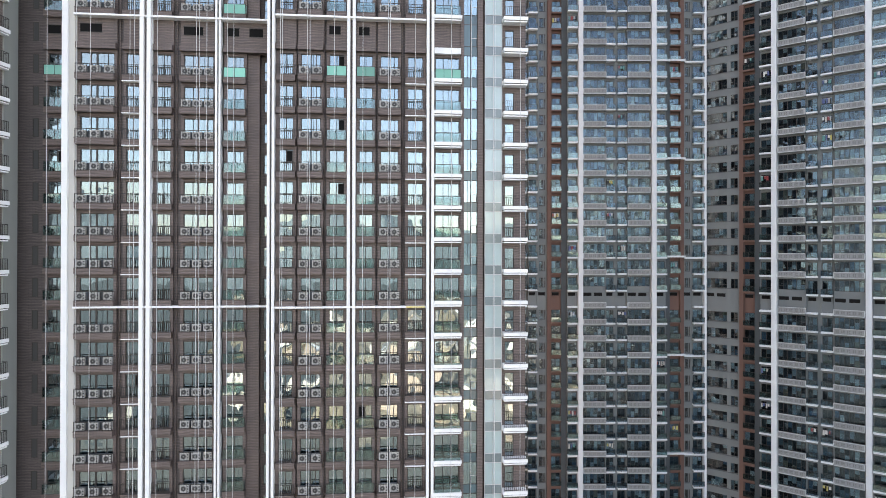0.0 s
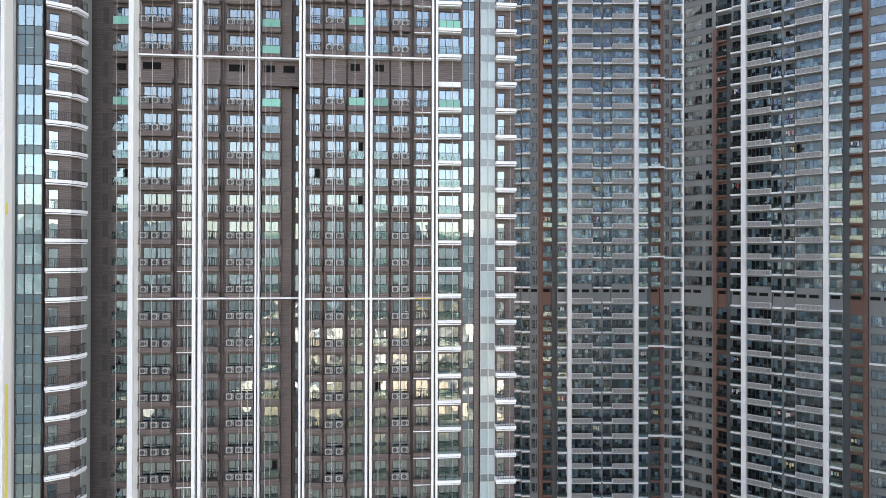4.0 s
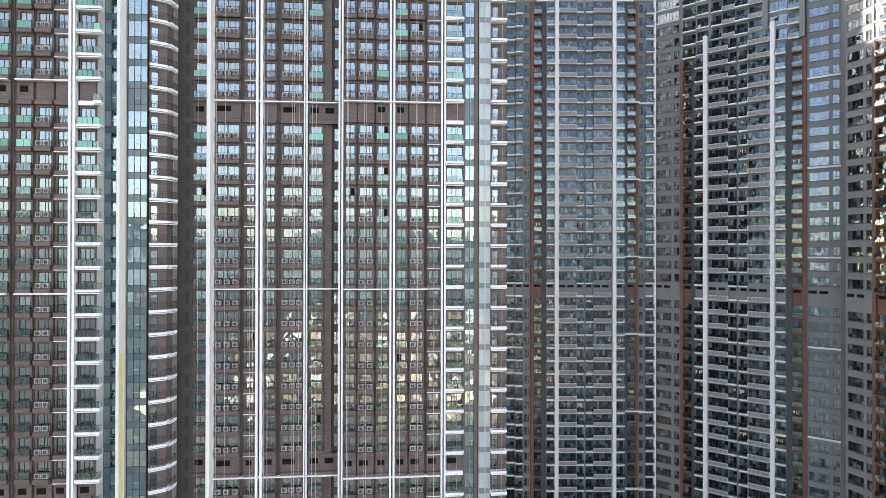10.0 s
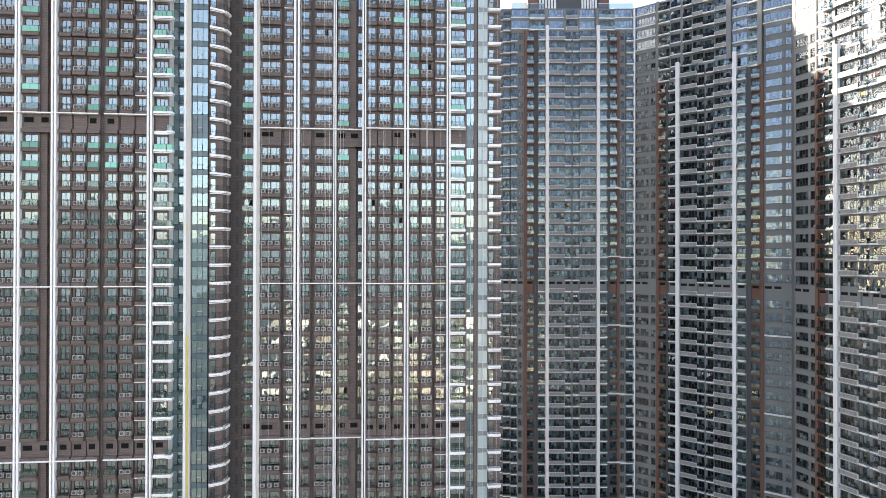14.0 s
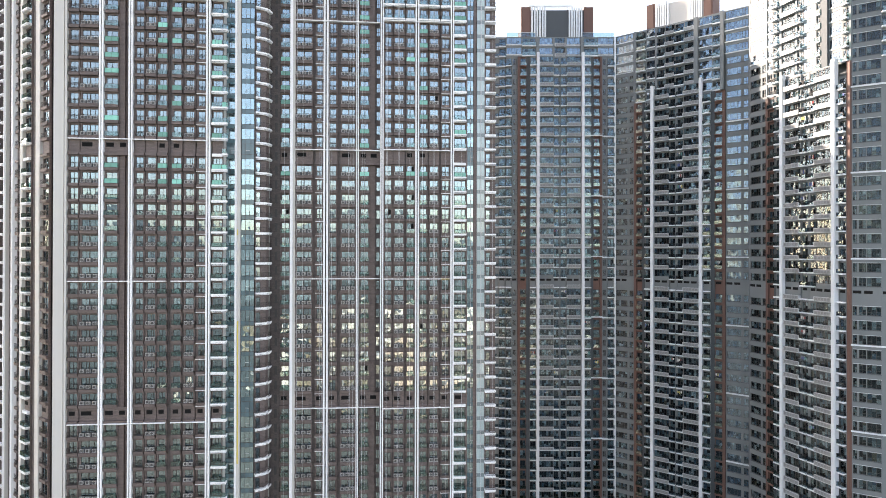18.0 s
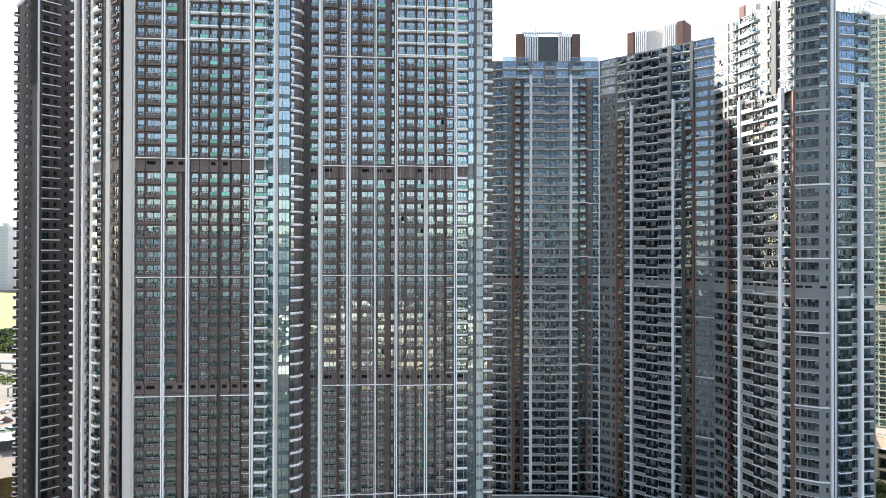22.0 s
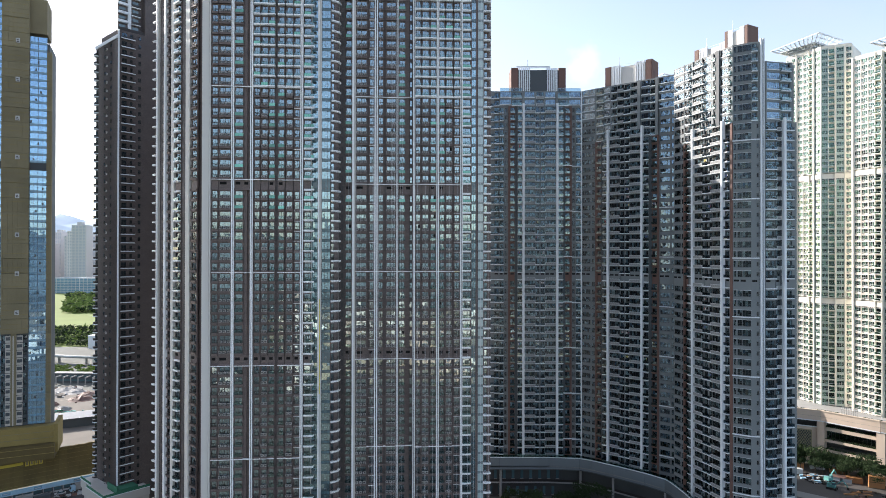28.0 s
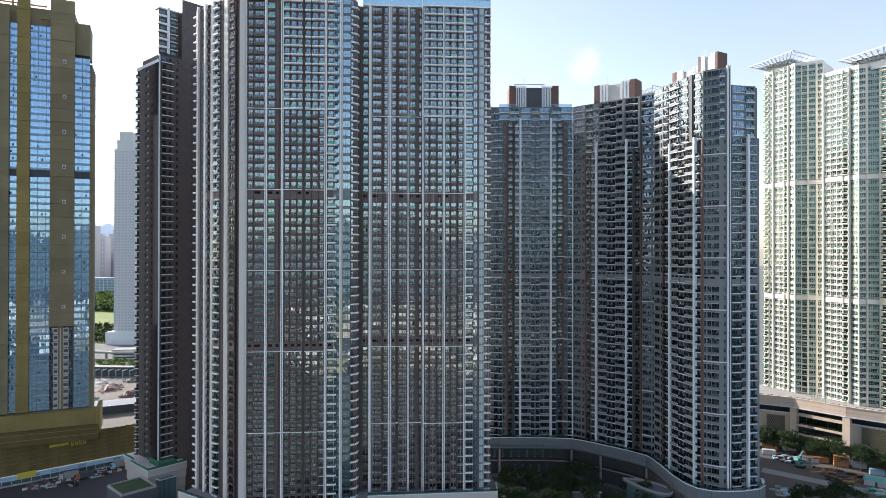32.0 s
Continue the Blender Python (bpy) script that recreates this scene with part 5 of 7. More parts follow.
part("upper_wall", Kit().box(1.0, 9.98, 2.6, 6.0, TOP_H, hz + 4.5, "tile_dark"), tower_h, m=H_R)
part("upper_coping", Kit().box(0.8, 9.98, 2.4, 6.2, hz + 4.51, hz + 5.1, "palewhite"), tower_h, m=H_R)
part("white_pier", Kit().box(4.4, 5.6, 2.0, 2.59, TOP_H, hz + 5.6, "palewhite"), tower_h, m=H_R)
part("roof_planting_rail", Kit().box(0.1, 9.9, 0.1, 0.16, TOP_H, TOP_H + 1.1, "rail"), tower_h, m=H_R)
for f in range(6):
    zf = TOP_H + 0.4 + f * 3.3
    part("upper_balcony", Kit().box(0.5, 4.3, 1.4, 2.59, 0, 0.9, "palewhite").box(0.6, 4.2, 1.45, 1.5, 0.9, 1.3, "rail"), tower_h, m=H_R @ Matrix.Translation((0, 0, zf)))
    part("upper_balcony", Kit().box(5.7, 9.0, 1.7, 2.59, 0, 0.35, "palewhite").box(5.8, 8.9, 1.75, 1.8, 0.35, 1.3, "rail"), tower_h, m=H_R @ Matrix.Translation((0, 0, zf)))
    part("upper_window", Kit().box(1.4, 3.6, 2.5, 2.59, 1.0, 2.6, "spandrel").box(6.2, 8.4, 2.5, 2.59, 1.0, 2.6, "spandrel"), tower_h, m=H_R @ Matrix.Translation((0, 0, zf)))
part("stair_core", wall, tower_h, m=H_R)
# ---------------------------------------------------------------- tower wrapped in gold scaffold netting
JX = -178.0
tower_j = thing("tower_under_construction", "unfinished tower with blue glass and gold scaffold netting", "construction tower", Matrix.Translation((JX, 126, 0)) @ Matrix.Rotation(radians(25), 4, "Z"))
sj = Store(tower_j, 150, few={"window": 30})


@memo
def blue_unit(w, cols):
    """One storey of blue glazing: low and tall panes between upright mullions, every second one broad."""
    k = Kit()
    for i in range(cols):
        x0, x1 = w * i / cols + 0.05, w * (i + 1) / cols - 0.05
        xm = (x0 + x1) / 2
        for a, b in ((x0, xm - 0.03), (xm + 0.03, x1)):
            k.box(a, b, 0.0, 0.04, 0.06, 0.92, "bluepanel").box(a, b, 0.0, 0.04, 1.0, 3.12, "blueglass").box(a, b, 0.5, 0.54, 0.98, 3.1, "room")
        k.box(x0 - (0.26 if i % 2 == 0 else 0.1), x0, -0.06, 0.12, 0, 3.2, "bluedark")
        k.box(xm - 0.03, xm + 0.03, -0.03, 0.1, 0, 3.2, "bluepanel")
    k.box(0, w, -0.02, 0.1, 0.92, 1.0, "bluepanel").box(0, w, -0.05, 0.1, 3.12, 3.2, "bluedark")
    return k


@memo
def open_sash(w):
    # Near-black block that stands in for the unlit opening of a window.
    return Kit().box(0, w, -0.12, -0.06, 0, 1.0, "acdark")


SEG = [("net", -62, -33.2, 219), ("blue", -33.2, -30.2, 213), ("gold", -30.2, -25.3, 224), ("blue", -25.3, -17.2, 212), ("net", -17.2, -7.4, 225), ("blue", -7.4, -1.0, 199), ("net", -1.0, 0.9, 193)]
sash_rnd = random.Random(17)
for kind, u0, u1, top in SEG:
    w = round(u1 - u0, 2)
    if kind == "blue":
        for f in range(int((top - 31) / 3.2)):
            if f in (34,):
                continue
            sj.put("glazing_unit", blue_unit(w, max(2, round(w / 1.7))), Matrix.Translation((u0, 0, 31 + f * 3.2)))
            if sash_rnd.random() < 0.3:
                sj.put("open_window", open_sash(0.65), Matrix.Translation((u0 + 0.3 + 0.85 * sash_rnd.randrange(int(w / 0.85) - 1), 0, 32.2 + f * 3.2)))
    else:
        z = 70 if (kind == "net" and u0 == -17.2) else 31
        k = Kit()
        step = 6.4
        n = int((top - z) / step)
        for i in range(n):
            k.box(u0, u1, -1.3 - 0.12 * (i % 2), 0.4, z + i * step, z + (i + 1) * step - 0.1, "netgold" if kind == "gold" else "net")
        for i in range(int((top - z) / 2.0)):
            k.box(u0, u1, -1.5, -1.42, z + i * 2.0, z + i * 2.0 + 0.09, "netgold" if i % 3 else "net")
        for i in range(int((u1 - u0) / 1.7)):
            k.box(u0 + 0.6 + i * 1.7, u0 + 0.68 + i * 1.7, -1.5, -1.42, z, top, "net")
        part("scaffold_netting", k, tower_j, "gold netting over bamboo scaffold")
k = Kit().box(-60, -8.5, 0.6, 24, 16, 206, "greydark").box(-8.5, -0.2, 0.6, 20, 16, 195, "greydark").box(-40, -7.6, 2, 20, 206, 219, "net").box(-7.6, -1.2, 0.7, 14, 199, 214, "net")
part("core", k, tower_j)
for i in range(8):
    z = 78 + i * 16.5
    part("notice_board", Kit().box(-12.2, -10.7, -1.6, -1.5, z, z + 1.9, "steelwhite").box(-11.9, -11.0, -1.63, -1.6, z + 0.3, z + 0.7, "rail").box(-11.9, -11.2, -1.63, -1.6, z + 1.0, z + 1.4, "rail"), tower_j, "small white notice board")
for f in range(12):
    for x in (-17.1, -9.35):
        put_window(sj, 1.35, 2.0, 2, Matrix.Translation((x, 0.2, 31.9 + f * 3.2)))
    for x, w in ((-15.7, 1.9), (-11.7, 2.2)):
        part("pale_panel", Kit().box(x, x + w, -0.1, 0.5, 31 + f * 3.2, 33.9 + f * 3.2, "creamclad").box(x + 0.2, x + w - 0.2, -0.14, -0.1, 32 + f * 3.2, 33.4 + f * 3.2, "greydark"), tower_j)
part("scaffold_netting", Kit().box(-13.75, -11.75, -0.5, 0.4, 31, 70, "net").box(-13.0, -12.6, -0.6, -0.5, 31, 69, "creamclad"), tower_j, "gold netting over bamboo scaffold")
sj.finish()
part("podium_netting", Kit().box(-62, 3, -7, 1, 17, 23.2, "nethoard").box(-62, 3.2, -7.15, -7.0, 19.5, 19.7, "netgold").box(-62, 3.2, -7.15, -7.0, 22.0, 22.2, "netgold"), tower_j, "gold netting round the podium")
part("podium_netting", Kit().box(-62, 2.2, -4.2, 1, 23.4, 30.5, "netgold").box(-62, 2.3, -4.3, -4.2, 25.5, 25.7, "net").box(-62, 2.3, -4.3, -4.2, 28.0, 28.2, "net"), tower_j, "gold netting round the podium")
part("corner_netting", Kit().box(2.3, 4, -4.2, 12, 19, 31, "netgold"), tower_j, "bright gold netting at the corner")
cr = Kit()
cr.box(-34, -33.2, 8, 8.8, 206, 226, "orange").box(-44, -20, 8.1, 8.7, 222, 222.6, "orange").box(-21.5, -6, 1.5, 2.2, 214, 214.5, "netgold")
part("mast", cr, tower_j, "orange steel mast")

# site hoarding wall, wrapped in gold netting, with a blue fence at its foot
HOARD_A, HOARD_B = Vector((-232, 84, 0)), Vector((-164, 141, 0))
hd = HOARD_B - HOARD_A
HRD_M = Matrix.Translation(HOARD_A) @ Matrix.Rotation(math.atan2(hd.y, hd.x), 4, "Z")
L = hd.length
hoard = thing("site_hoarding", "gold netted site hoarding with a pale blue fence below", "site hoarding", HRD_M)
rng = random.Random(63)
for i in range(11):
    x0, x1 = L * i / 11, L * (i + 1) / 11 - 0.03
    k = Kit()
    n = 5
    for j in range(n):
        a, b = x0 + (x1 - x0) * j / n, x0 + (x1 - x0) * (j + 1) / n
        s = rng.uniform(-0.05, 0.05)
        k.prism([(a, s), (b, s + rng.uniform(-0.05, 0.05)), (b, 1.0), (a, 1.0)], 4.2, 18.5 + rng.uniform(-0.25, 0.1), "nethoard")
    for z in range(7):
        k.box(x0, x1, -0.16, -0.1, 5.2 + z * 2.0, 5.27 + z * 2.0, "netgold")
    part("netting_panel", k, hoard)
part("netting_top", Kit().box(0, L * 0.62, 1.5, 8, 18.0, 20.5, "nethoard").box(0, L * 0.62, 1.2, 1.5, 18.0, 20.9, "netgold"), hoard)
for i in range(24):
    x0, x1 = L * i / 24, L * (i + 1) / 24 - 0.06
    part("fence_panel", Kit().box(x0, x1, -2.6, -1.8, 2.6, 4.4, "bluehoard"), hoard)
    part("fence_trim", Kit().box(x0, x1, -2.66, -2.6, 2.5, 2.62, "steelwhite"), hoard)
    part("fence_post", Kit().box(x0, x0 + 0.16, -2.5, -2.3, 0, 2.6, "steelwhite"), hoard)
    part("back_panel", Kit().box(x0, x1, -1.7, -1.6, 0, 2.6, "greydark"), hoard)
    part("fence_window", Kit().box(x0 + 0.5, x1 - 0.5, -1.75, -1.7, 0.9, 2.3, "spandrel"), hoard)
    part("barrier", Kit().box(x0 + 0.2, x1 - 0.2, -2.3, -2.2, 0, 0.7, "steelwhite" if i % 3 else "concrete"), hoard)
    if i in (12, 14, 17, 21):
        part("fence_sign", Kit().box(x0 + 0.3, x1 - 0.4, -2.66, -2.61, 3.0, 4.1, "bluepanel").box(x0 + 0.6, x1 - 0.9, -2.69, -2.66, 3.4, 3.7, "steelwhite"), hoard, "blue notice board")
part("gate_sign", Kit().box(L * 0.44, L * 0.52, -2.7, -2.62, 2.7, 5.4, "netgoldsign"), hoard, "yellow board over the gate")
for i in range(5):
    x = L * 0.66 + i * 1.7
    part("yellow_sign", Kit().box(x, x + 1.3, -0.3, -0.15, 13.0, 16.4, "netgoldsign").box(x + 0.3, x + 1.0, -0.34, -0.3, 13.5, 15.9, "net"), hoard) if i else part("yellow_sign", Kit().box(x - 7, x + 1.0, -0.3, -0.15, 13.8, 15.0, "netgoldsign"), hoard)

# ---------------------------------------------------------------- cream towers in the sun
F_M = Matrix.Translation((171, 178, 0)) @ Matrix.Rotation(radians(-60), 4, "Z")


@memo
def cream_unit(w, green):
    wm = "greenwall" if green else "creamwall"
    k = Kit().lattice([0, 0.26, w - 0.26, w], [0, 0.64, 2.6, 3.05], lambda i, j: i == 1 and j == 1, 0.0, 0.3, wm)
    n = max(2, int(w / 0.9))
    xs = []
    for i in range(n + 1):
        x = 0.26 + (w - 0.58) * i / n
        xs += [x, x + 0.06]
    fr = Kit().lattice(xs, [0.64, 0.7, 1.3, 1.36, 2.54, 2.6], lambda i, j: i % 2 == 1 and j % 2 == 1, 0.05, 0.12, "palewhite")
    pn, cu = Kit(), Kit()
    for i in range(n):
        pn.box(xs[2 * i + 1], xs[2 * i + 2], 0.09, 0.105, 0.7, 2.54, "greenglass")
        cu.box(xs[2 * i + 1], xs[2 * i + 2], 0.35, 0.4, 0.64, 2.6, "ringroom")
    return k, [("window_frame", fr), ("pane", pn), ("curtain", cu)]


@memo
def cream_balcony(w):
    k = Kit().box(0, w, -1.3, 0.3, 0, 0.22, "creamwall").box(0, 0.1, -1.3, 0.3, 0.22, 1.2, "creamwall").box(w - 0.1, w, -1.3, 0.3, 0.22, 1.2, "creamwall").box(0, w, 0.1, 0.3, 2.5, 3.05, "creamwall")
    rail = Kit().lattice([0.1, 0.16, w - 0.16, w - 0.1], [0.22, 0.28, 1.12, 1.2], lambda i, j: i == 1 and j == 1, -1.3, -1.25, "palewhite")
    return k, [("railing", rail), ("glass_sheet", Kit().box(0.16, w - 0.16, -1.29, -1.27, 0.28, 1.12, "greenglass")), ("balcony_door", Kit().box(0.2, w - 0.2, 0.1, 0.15, 0.3, 2.5, "greenglass").box(0.2, w - 0.2, 0.3, 0.4, 0.3, 2.5, "ringroom"))]


def leaf_cloud(k, rnd, cx, cy, cz, rx, ry, rz, n, size, mat="leaf"):
    """n small leaf clumps spread through a crown with an uneven outline."""
    for _ in range(n):
        a, b = rnd.uniform(0, 2 * math.pi), rnd.uniform(-0.55, 1.0)
        r = rnd.uniform(0.45, 1.0) ** 0.6 * rnd.choice((0.8, 0.95, 1.1))
        c = math.sqrt(max(0.0, 1 - b * b))
        p = Vector((cx + rx * r * c * math.cos(a), cy + ry * r * c * math.sin(a), cz + rz * r * b))
        s = size * rnd.uniform(0.6, 1.3)
        u = Vector((rnd.uniform(-1, 1), rnd.uniform(-1, 1), rnd.uniform(-0.6, 0.6))).normalized()
        w = u.cross(Vector((rnd.uniform(-1, 1), rnd.uniform(-1, 1), rnd.uniform(-1, 1)))).normalized()
        q = u.cross(w)
        v = [p + u * s, p - u * s * 0.6 + w * s * 0.7, p - u * s * 0.6 - w * s * 0.7, p + q * s * 0.45]
        k.add([tuple(x) for x in v], [(0, 1, 2), (0, 3, 1), (1, 3, 2), (2, 3, 0)], mat)


FDECK = 22.0


def cream_tower(facets, core, floors, label, crown, few):
    """A tower of several facets. facets: (x, y, turn, plan); crown: frame and span of the flaring roof frame."""
    t = thing("apartment_tower", label, "apartment tower", CREAM_M, group="cream apartment towers")
    st = Store(t, 110, few=few)
    top = FDECK + floors * 3.05
    for x, y, turn, plan in facets:
        fm = Matrix.Translation((x, y, 0)) @ Matrix.Rotation(radians(turn), 4, "Z")
        wall = Kit()
        for kind, u0, u1, v in plan:
            w = round(u1 - u0, 2)
            if kind == "rib":
                wall.box(u0, u1, v - 0.6, v + 2, FDECK, top + 1, "creamwall")
                continue
            if kind == "gap":
                # The deep gap is closed with dark paint that imitates its shade.
                wall.box(u0, u1, v, v + 0.4, FDECK, top, "greydark")
                continue
            wall.box(u0 - 0.1, u0 + 0.12, v - 0.12, v + 1.5, FDECK, top + 0.6, "creamwall").box(u1 - 0.12, u1 + 0.1, v - 0.12, v + 1.5, FDECK, top + 0.6, "creamwall")
            wall.box(u0, u1, v, v + 0.3, top, top + 1.2, "creamwall")
            for f in range(floors):
                z = FDECK + f * 3.05
                if f in (19, 39):
                    wall.box(u0, u1, v - 0.15, v + 0.3, z + 0.2, z + 2.6, "creamwall").box(u0, u1, v, v + 0.3, z - 0.4, z + 0.2, "greydark")
                    continue
                if kind == "bal":
                    bk_, bs_ = cream_balcony(w)
                    st.put("balcony", bk_, fm @ Matrix.Translation((u0, v, z)), sub=bs_)
                else:
                    bk_, bs_ = cream_unit(w, kind == "green")
                    st.put("window_unit", bk_, fm @ Matrix.Translation((u0, v, z)), sub=bs_)
                    if kind != "green" and w > 2.5:
                        st.put("air_conditioner", air_con(), fm @ Matrix.Translation((u0 + 0.5, v - 0.36, z + 0.05)))
        part("wall", wall, t, m=fm)
    st.finish()
    part("core", Kit().prism(core, 0, top + 2, "creamwall"), t)
    z = top + 0.4
    k = Kit()
    m, a, b = crown

    def ring_at(s):
        """The outline of the flaring frame at a share of its height; its far end rises higher."""
        g = 1.0 + 4.5 * s
        return [(a + 4 - g, -0.5 - g, z + 2.4 + 2.2 * s), (b - 4 + g, -0.5 - g, z + 2.4 + 4.6 * s), (b - 4 + g, 10.5 + g, z + 2.4 + 4.6 * s), (a + 4 - g, 10.5 + g, z + 2.4 + 2.2 * s)]

    def bar(p, q, r):
        v = [(c[0] + dx, c[1] + dy, c[2] + dz) for c, dx, dy, dz in [(c, dx, dy, dz) for c in (p, q) for dx, dy, dz in ((-r, -r, -r), (r, -r, -r), (r, r, r), (-r, r, r))]]
        k.add(v, [(0, 1, 2, 3), (7, 6, 5, 4), (0, 4, 5, 1), (1, 5, 6, 2), (2, 6, 7, 3), (3, 7, 4, 0)], "palewhite")

    for s in (0, 0.35, 0.7, 1.0):
        c = ring_at(s)
        for i in range(4):
            bar(c[i], c[(i + 1) % 4], 0.3 if s in (0, 1.0) else 0.16)
    lo, hi = ring_at(0), ring_at(1.0)
    for i in range(4):
        n = 10 if i % 2 == 0 else 6
        for j in range(n):
            w_ = j / n
            p = [lo[i][c] * (1 - w_) + lo[(i + 1) % 4][c] * w_ for c in range(3)]
            q = [hi[i][c] * (1 - w_) + hi[(i + 1) % 4][c] * w_ for c in range(3)]
            bar(p, q, 0.2)
    part("roof_frame", k, t, "white flaring roof frame", m=m)
    part("roof_deck", Kit().box(a + 1.5, b - 1.5, -3.0, 13.0, z + 3.4, z + 3.9, "palewhite"), t, m=m)
    part("roof_house", Kit().box(a + (b - a) * 0.2, a + (b - a) * 0.8, 0, 10, z - 2, z + 3.4, "palewhite").box(a + (b - a) * 0.2, a + (b - a) * 0.8, -0.1, 0, z + 1.4, z + 1.6, "greenwall"), t, m=m)
    return t


CREAM_M = Matrix.Translation((0.6, 11.0, -7.4)) @ Matrix.Scale(1.07, 4)
CREAM_FEW = {"air_conditioner": 36, "balcony": 30, "window_unit": 50}
cream_tower([(171, 178, -67, [("bal", 0, 3.0, 0.3), ("win", 3.0, 5.6, 0), ("rib", 5.6, 6.1, 0), ("win", 6.1, 9.2, 0.2), ("win", 9.2, 12.2, 0.2), ("bal", 12.2, 15.0, 0.8)]),
             (176.9, 164.2, -78, [("rib", 0, 0.5, 0), ("green", 0.5, 4.2, 0.2)]),
             (178.0, 160.1, -27, [("green", 0.2, 3.2, 0.2), ("bal", 3.2, 5.8, 0.4), ("rib", 5.8, 6.3, 0.2), ("green", 6.3, 9.8, 0.0), ("rib", 9.8, 10.3, 0.2), ("win", 10.3, 13.0, 0.2)])],
            [(172.8, 178.6), (179.6, 163.6), (180.4, 161.4), (190.6, 156.6), (206, 172), (192, 198)], 60, "cream and green apartment tower with a sunlit and a shaded flank", (F_M, -3, 18), CREAM_FEW)
cream_tower([(186.1, 149.0, -66, [("rib", 0, 0.8, 0), ("win", 0.8, 4.0, 0.1), ("win", 4.0, 7.2, 0.1), ("win", 7.2, 10.2, 0.1), ("bal", 10.2, 13.2, 0.6), ("rib", 13.2, 13.6, 0.2)]),
             (192.5, 137.0, -75, [("green", 0.0, 4.6, 0.1)]),
             (193.7, 132.5, -20, [("win", 0.0, 3.2, 0.1)]),
             (196.7, 131.4, -25, [("rib", 0, 0.5, 0), ("green", 0.5, 5.4, 0.2)]),
             (201.7, 129.0, -66, [("rib", 0, 0.6, 0), ("bal", 0.6, 3.8, 0.4), ("win", 3.8, 7.0, 0), ("win", 7.0, 10.2, 0), ("bal", 10.2, 13.2, 0.4), ("green", 13.2, 17.0, 0.2), ("win", 17.0, 20.2, 0), ("gap", 20.2, 21.4, 0.8), ("rib", 21.4, 22.2, 0), ("win", 22.2, 25.4, 0), ("bal", 25.4, 28.4, 0.4), ("green", 28.4, 32.4, 0.2), ("rib", 32.4, 33.0, 0)])],
            [(187.6, 149.4), (194.0, 137.4), (195.2, 134.1), (203.2, 130.2), (217.8, 100.8), (235.8, 111.2), (207.8, 163.2)], 57, "cream and green apartment tower beside its twin", (F_M @ Matrix.Translation((24.2, 0.3, 0)), 20, 46), CREAM_FEW)
cream_tower([(122, 262, -62, [("rib", 0, 0.8, 0), ("win", 0.8, 4.0, 0), ("green", 4.0, 8.0, 0.2), ("bal", 8.0, 11.0, 0.4), ("win", 11.0, 14.2, 0), ("green", 14.2, 18.2, 0.2), ("rib", 18.2, 19.0, 0)]),
             (131, 245.2, -27, [("green", 0, 4.0, 0), ("win", 4.0, 7.2, 0), ("green", 7.2, 11.2, 0), ("rib", 11.2, 12, 0)])],
            [(123.6, 262.4), (132.0, 246.8), (142.2, 241.8), (156, 256), (140, 280)], 61, "cream and green apartment tower behind the grey blocks", (Matrix.Translation((122, 262, 0)) @ Matrix.Rotation(radians(-60), 4, "Z"), 4, 22), {"air_conditioner": 10, "balcony": 10, "window_unit": 16})
pod = thing("tower_podium", "pale stone podium with columns, lattice screens and planted terraces", "podium")
MAT["lattice"] = surface("olive_gold_lattice", (0.30, 0.27, 0.17), 0.6, vary=0.06)
POD = [(140.0, 190.5), (181.6, 166.8), (197.7, 147.2), (250.0, 100.5)]


def front(i):
    """The plane of one front of the podium, and its length."""
    (x0, y0), (x1, y1) = POD[i], POD[i + 1]
    return Matrix.Translation((x0, y0, 0)) @ Matrix.Rotation(math.atan2(y1 - y0, x1 - x0), 4, "Z"), math.hypot(x1 - x0, y1 - y0)


part("roof", Kit().prism(POD + [(280, 150), (215, 215)], 24.6, 25.2, "concrete"), pod)
rng = random.Random(404)
for i in range(3):
    fm, ln = front(i)
    part("parapet", Kit().box(0, ln, -0.9, 0.0, 20.8, 26.0, "pinkstone").box(0, ln, -1.15, 0.1, 26.0, 26.4, "pinkstone").box(0, ln, -1.0, -0.9, 20.8, 21.3, "palewhite").box(0, ln, -0.95, -0.9, 23.3, 23.38, "concrete"), pod, m=fm)
    part("soffit", Kit().box(0, ln, 0.0, 12, 20.6, 21.0, "concrete"), pod, m=fm)
    # The back wall's dark paint stands in for the shade of the recess.
    part("back_wall", Kit().box(-2, ln + 2, 9, 9.5, 0, 20.6, "greydark"), pod, m=fm)
    k = Kit()
    for j in range(int(ln / 1.1)):
        leaf_cloud(k, rng, rng.uniform(0, ln), 0.8, 26.1, 1.0, 0.4, 0.45, 9, 0.35)
    part("parapet_planting", k, pod, kind="stuff", m=fm)
fm, ln = front(1)
for z0, z1, v in ((16.6, 18.3, 0.6), (11.2, 12.4, 0.0), (6.4, 7.6, -0.5)):
    part("terrace", Kit().box(1.6, ln - 1.6, v, v + 0.5, z0, z1, "pinkstone").box(1.6, ln - 1.6, v + 0.5, 9, z0, z0 + 0.4, "concrete"), pod, m=fm)
    k = Kit()
    for j in range(26):
        leaf_cloud(k, rng, rng.uniform(2, ln - 2), v + 0.7, z1 + 0.2, 1.0, 0.5, 0.6, 18, 0.35)
    part("terrace_planting", k, pod, kind="stuff", m=fm)
part("terrace_glazing", Kit().box(1.6, ln - 1.6, 3.4, 3.5, 12.4, 16.6, "greenglass").box(1.6, ln - 1.6, 4.4, 4.5, 12.4, 16.6, "room"), pod, m=fm)
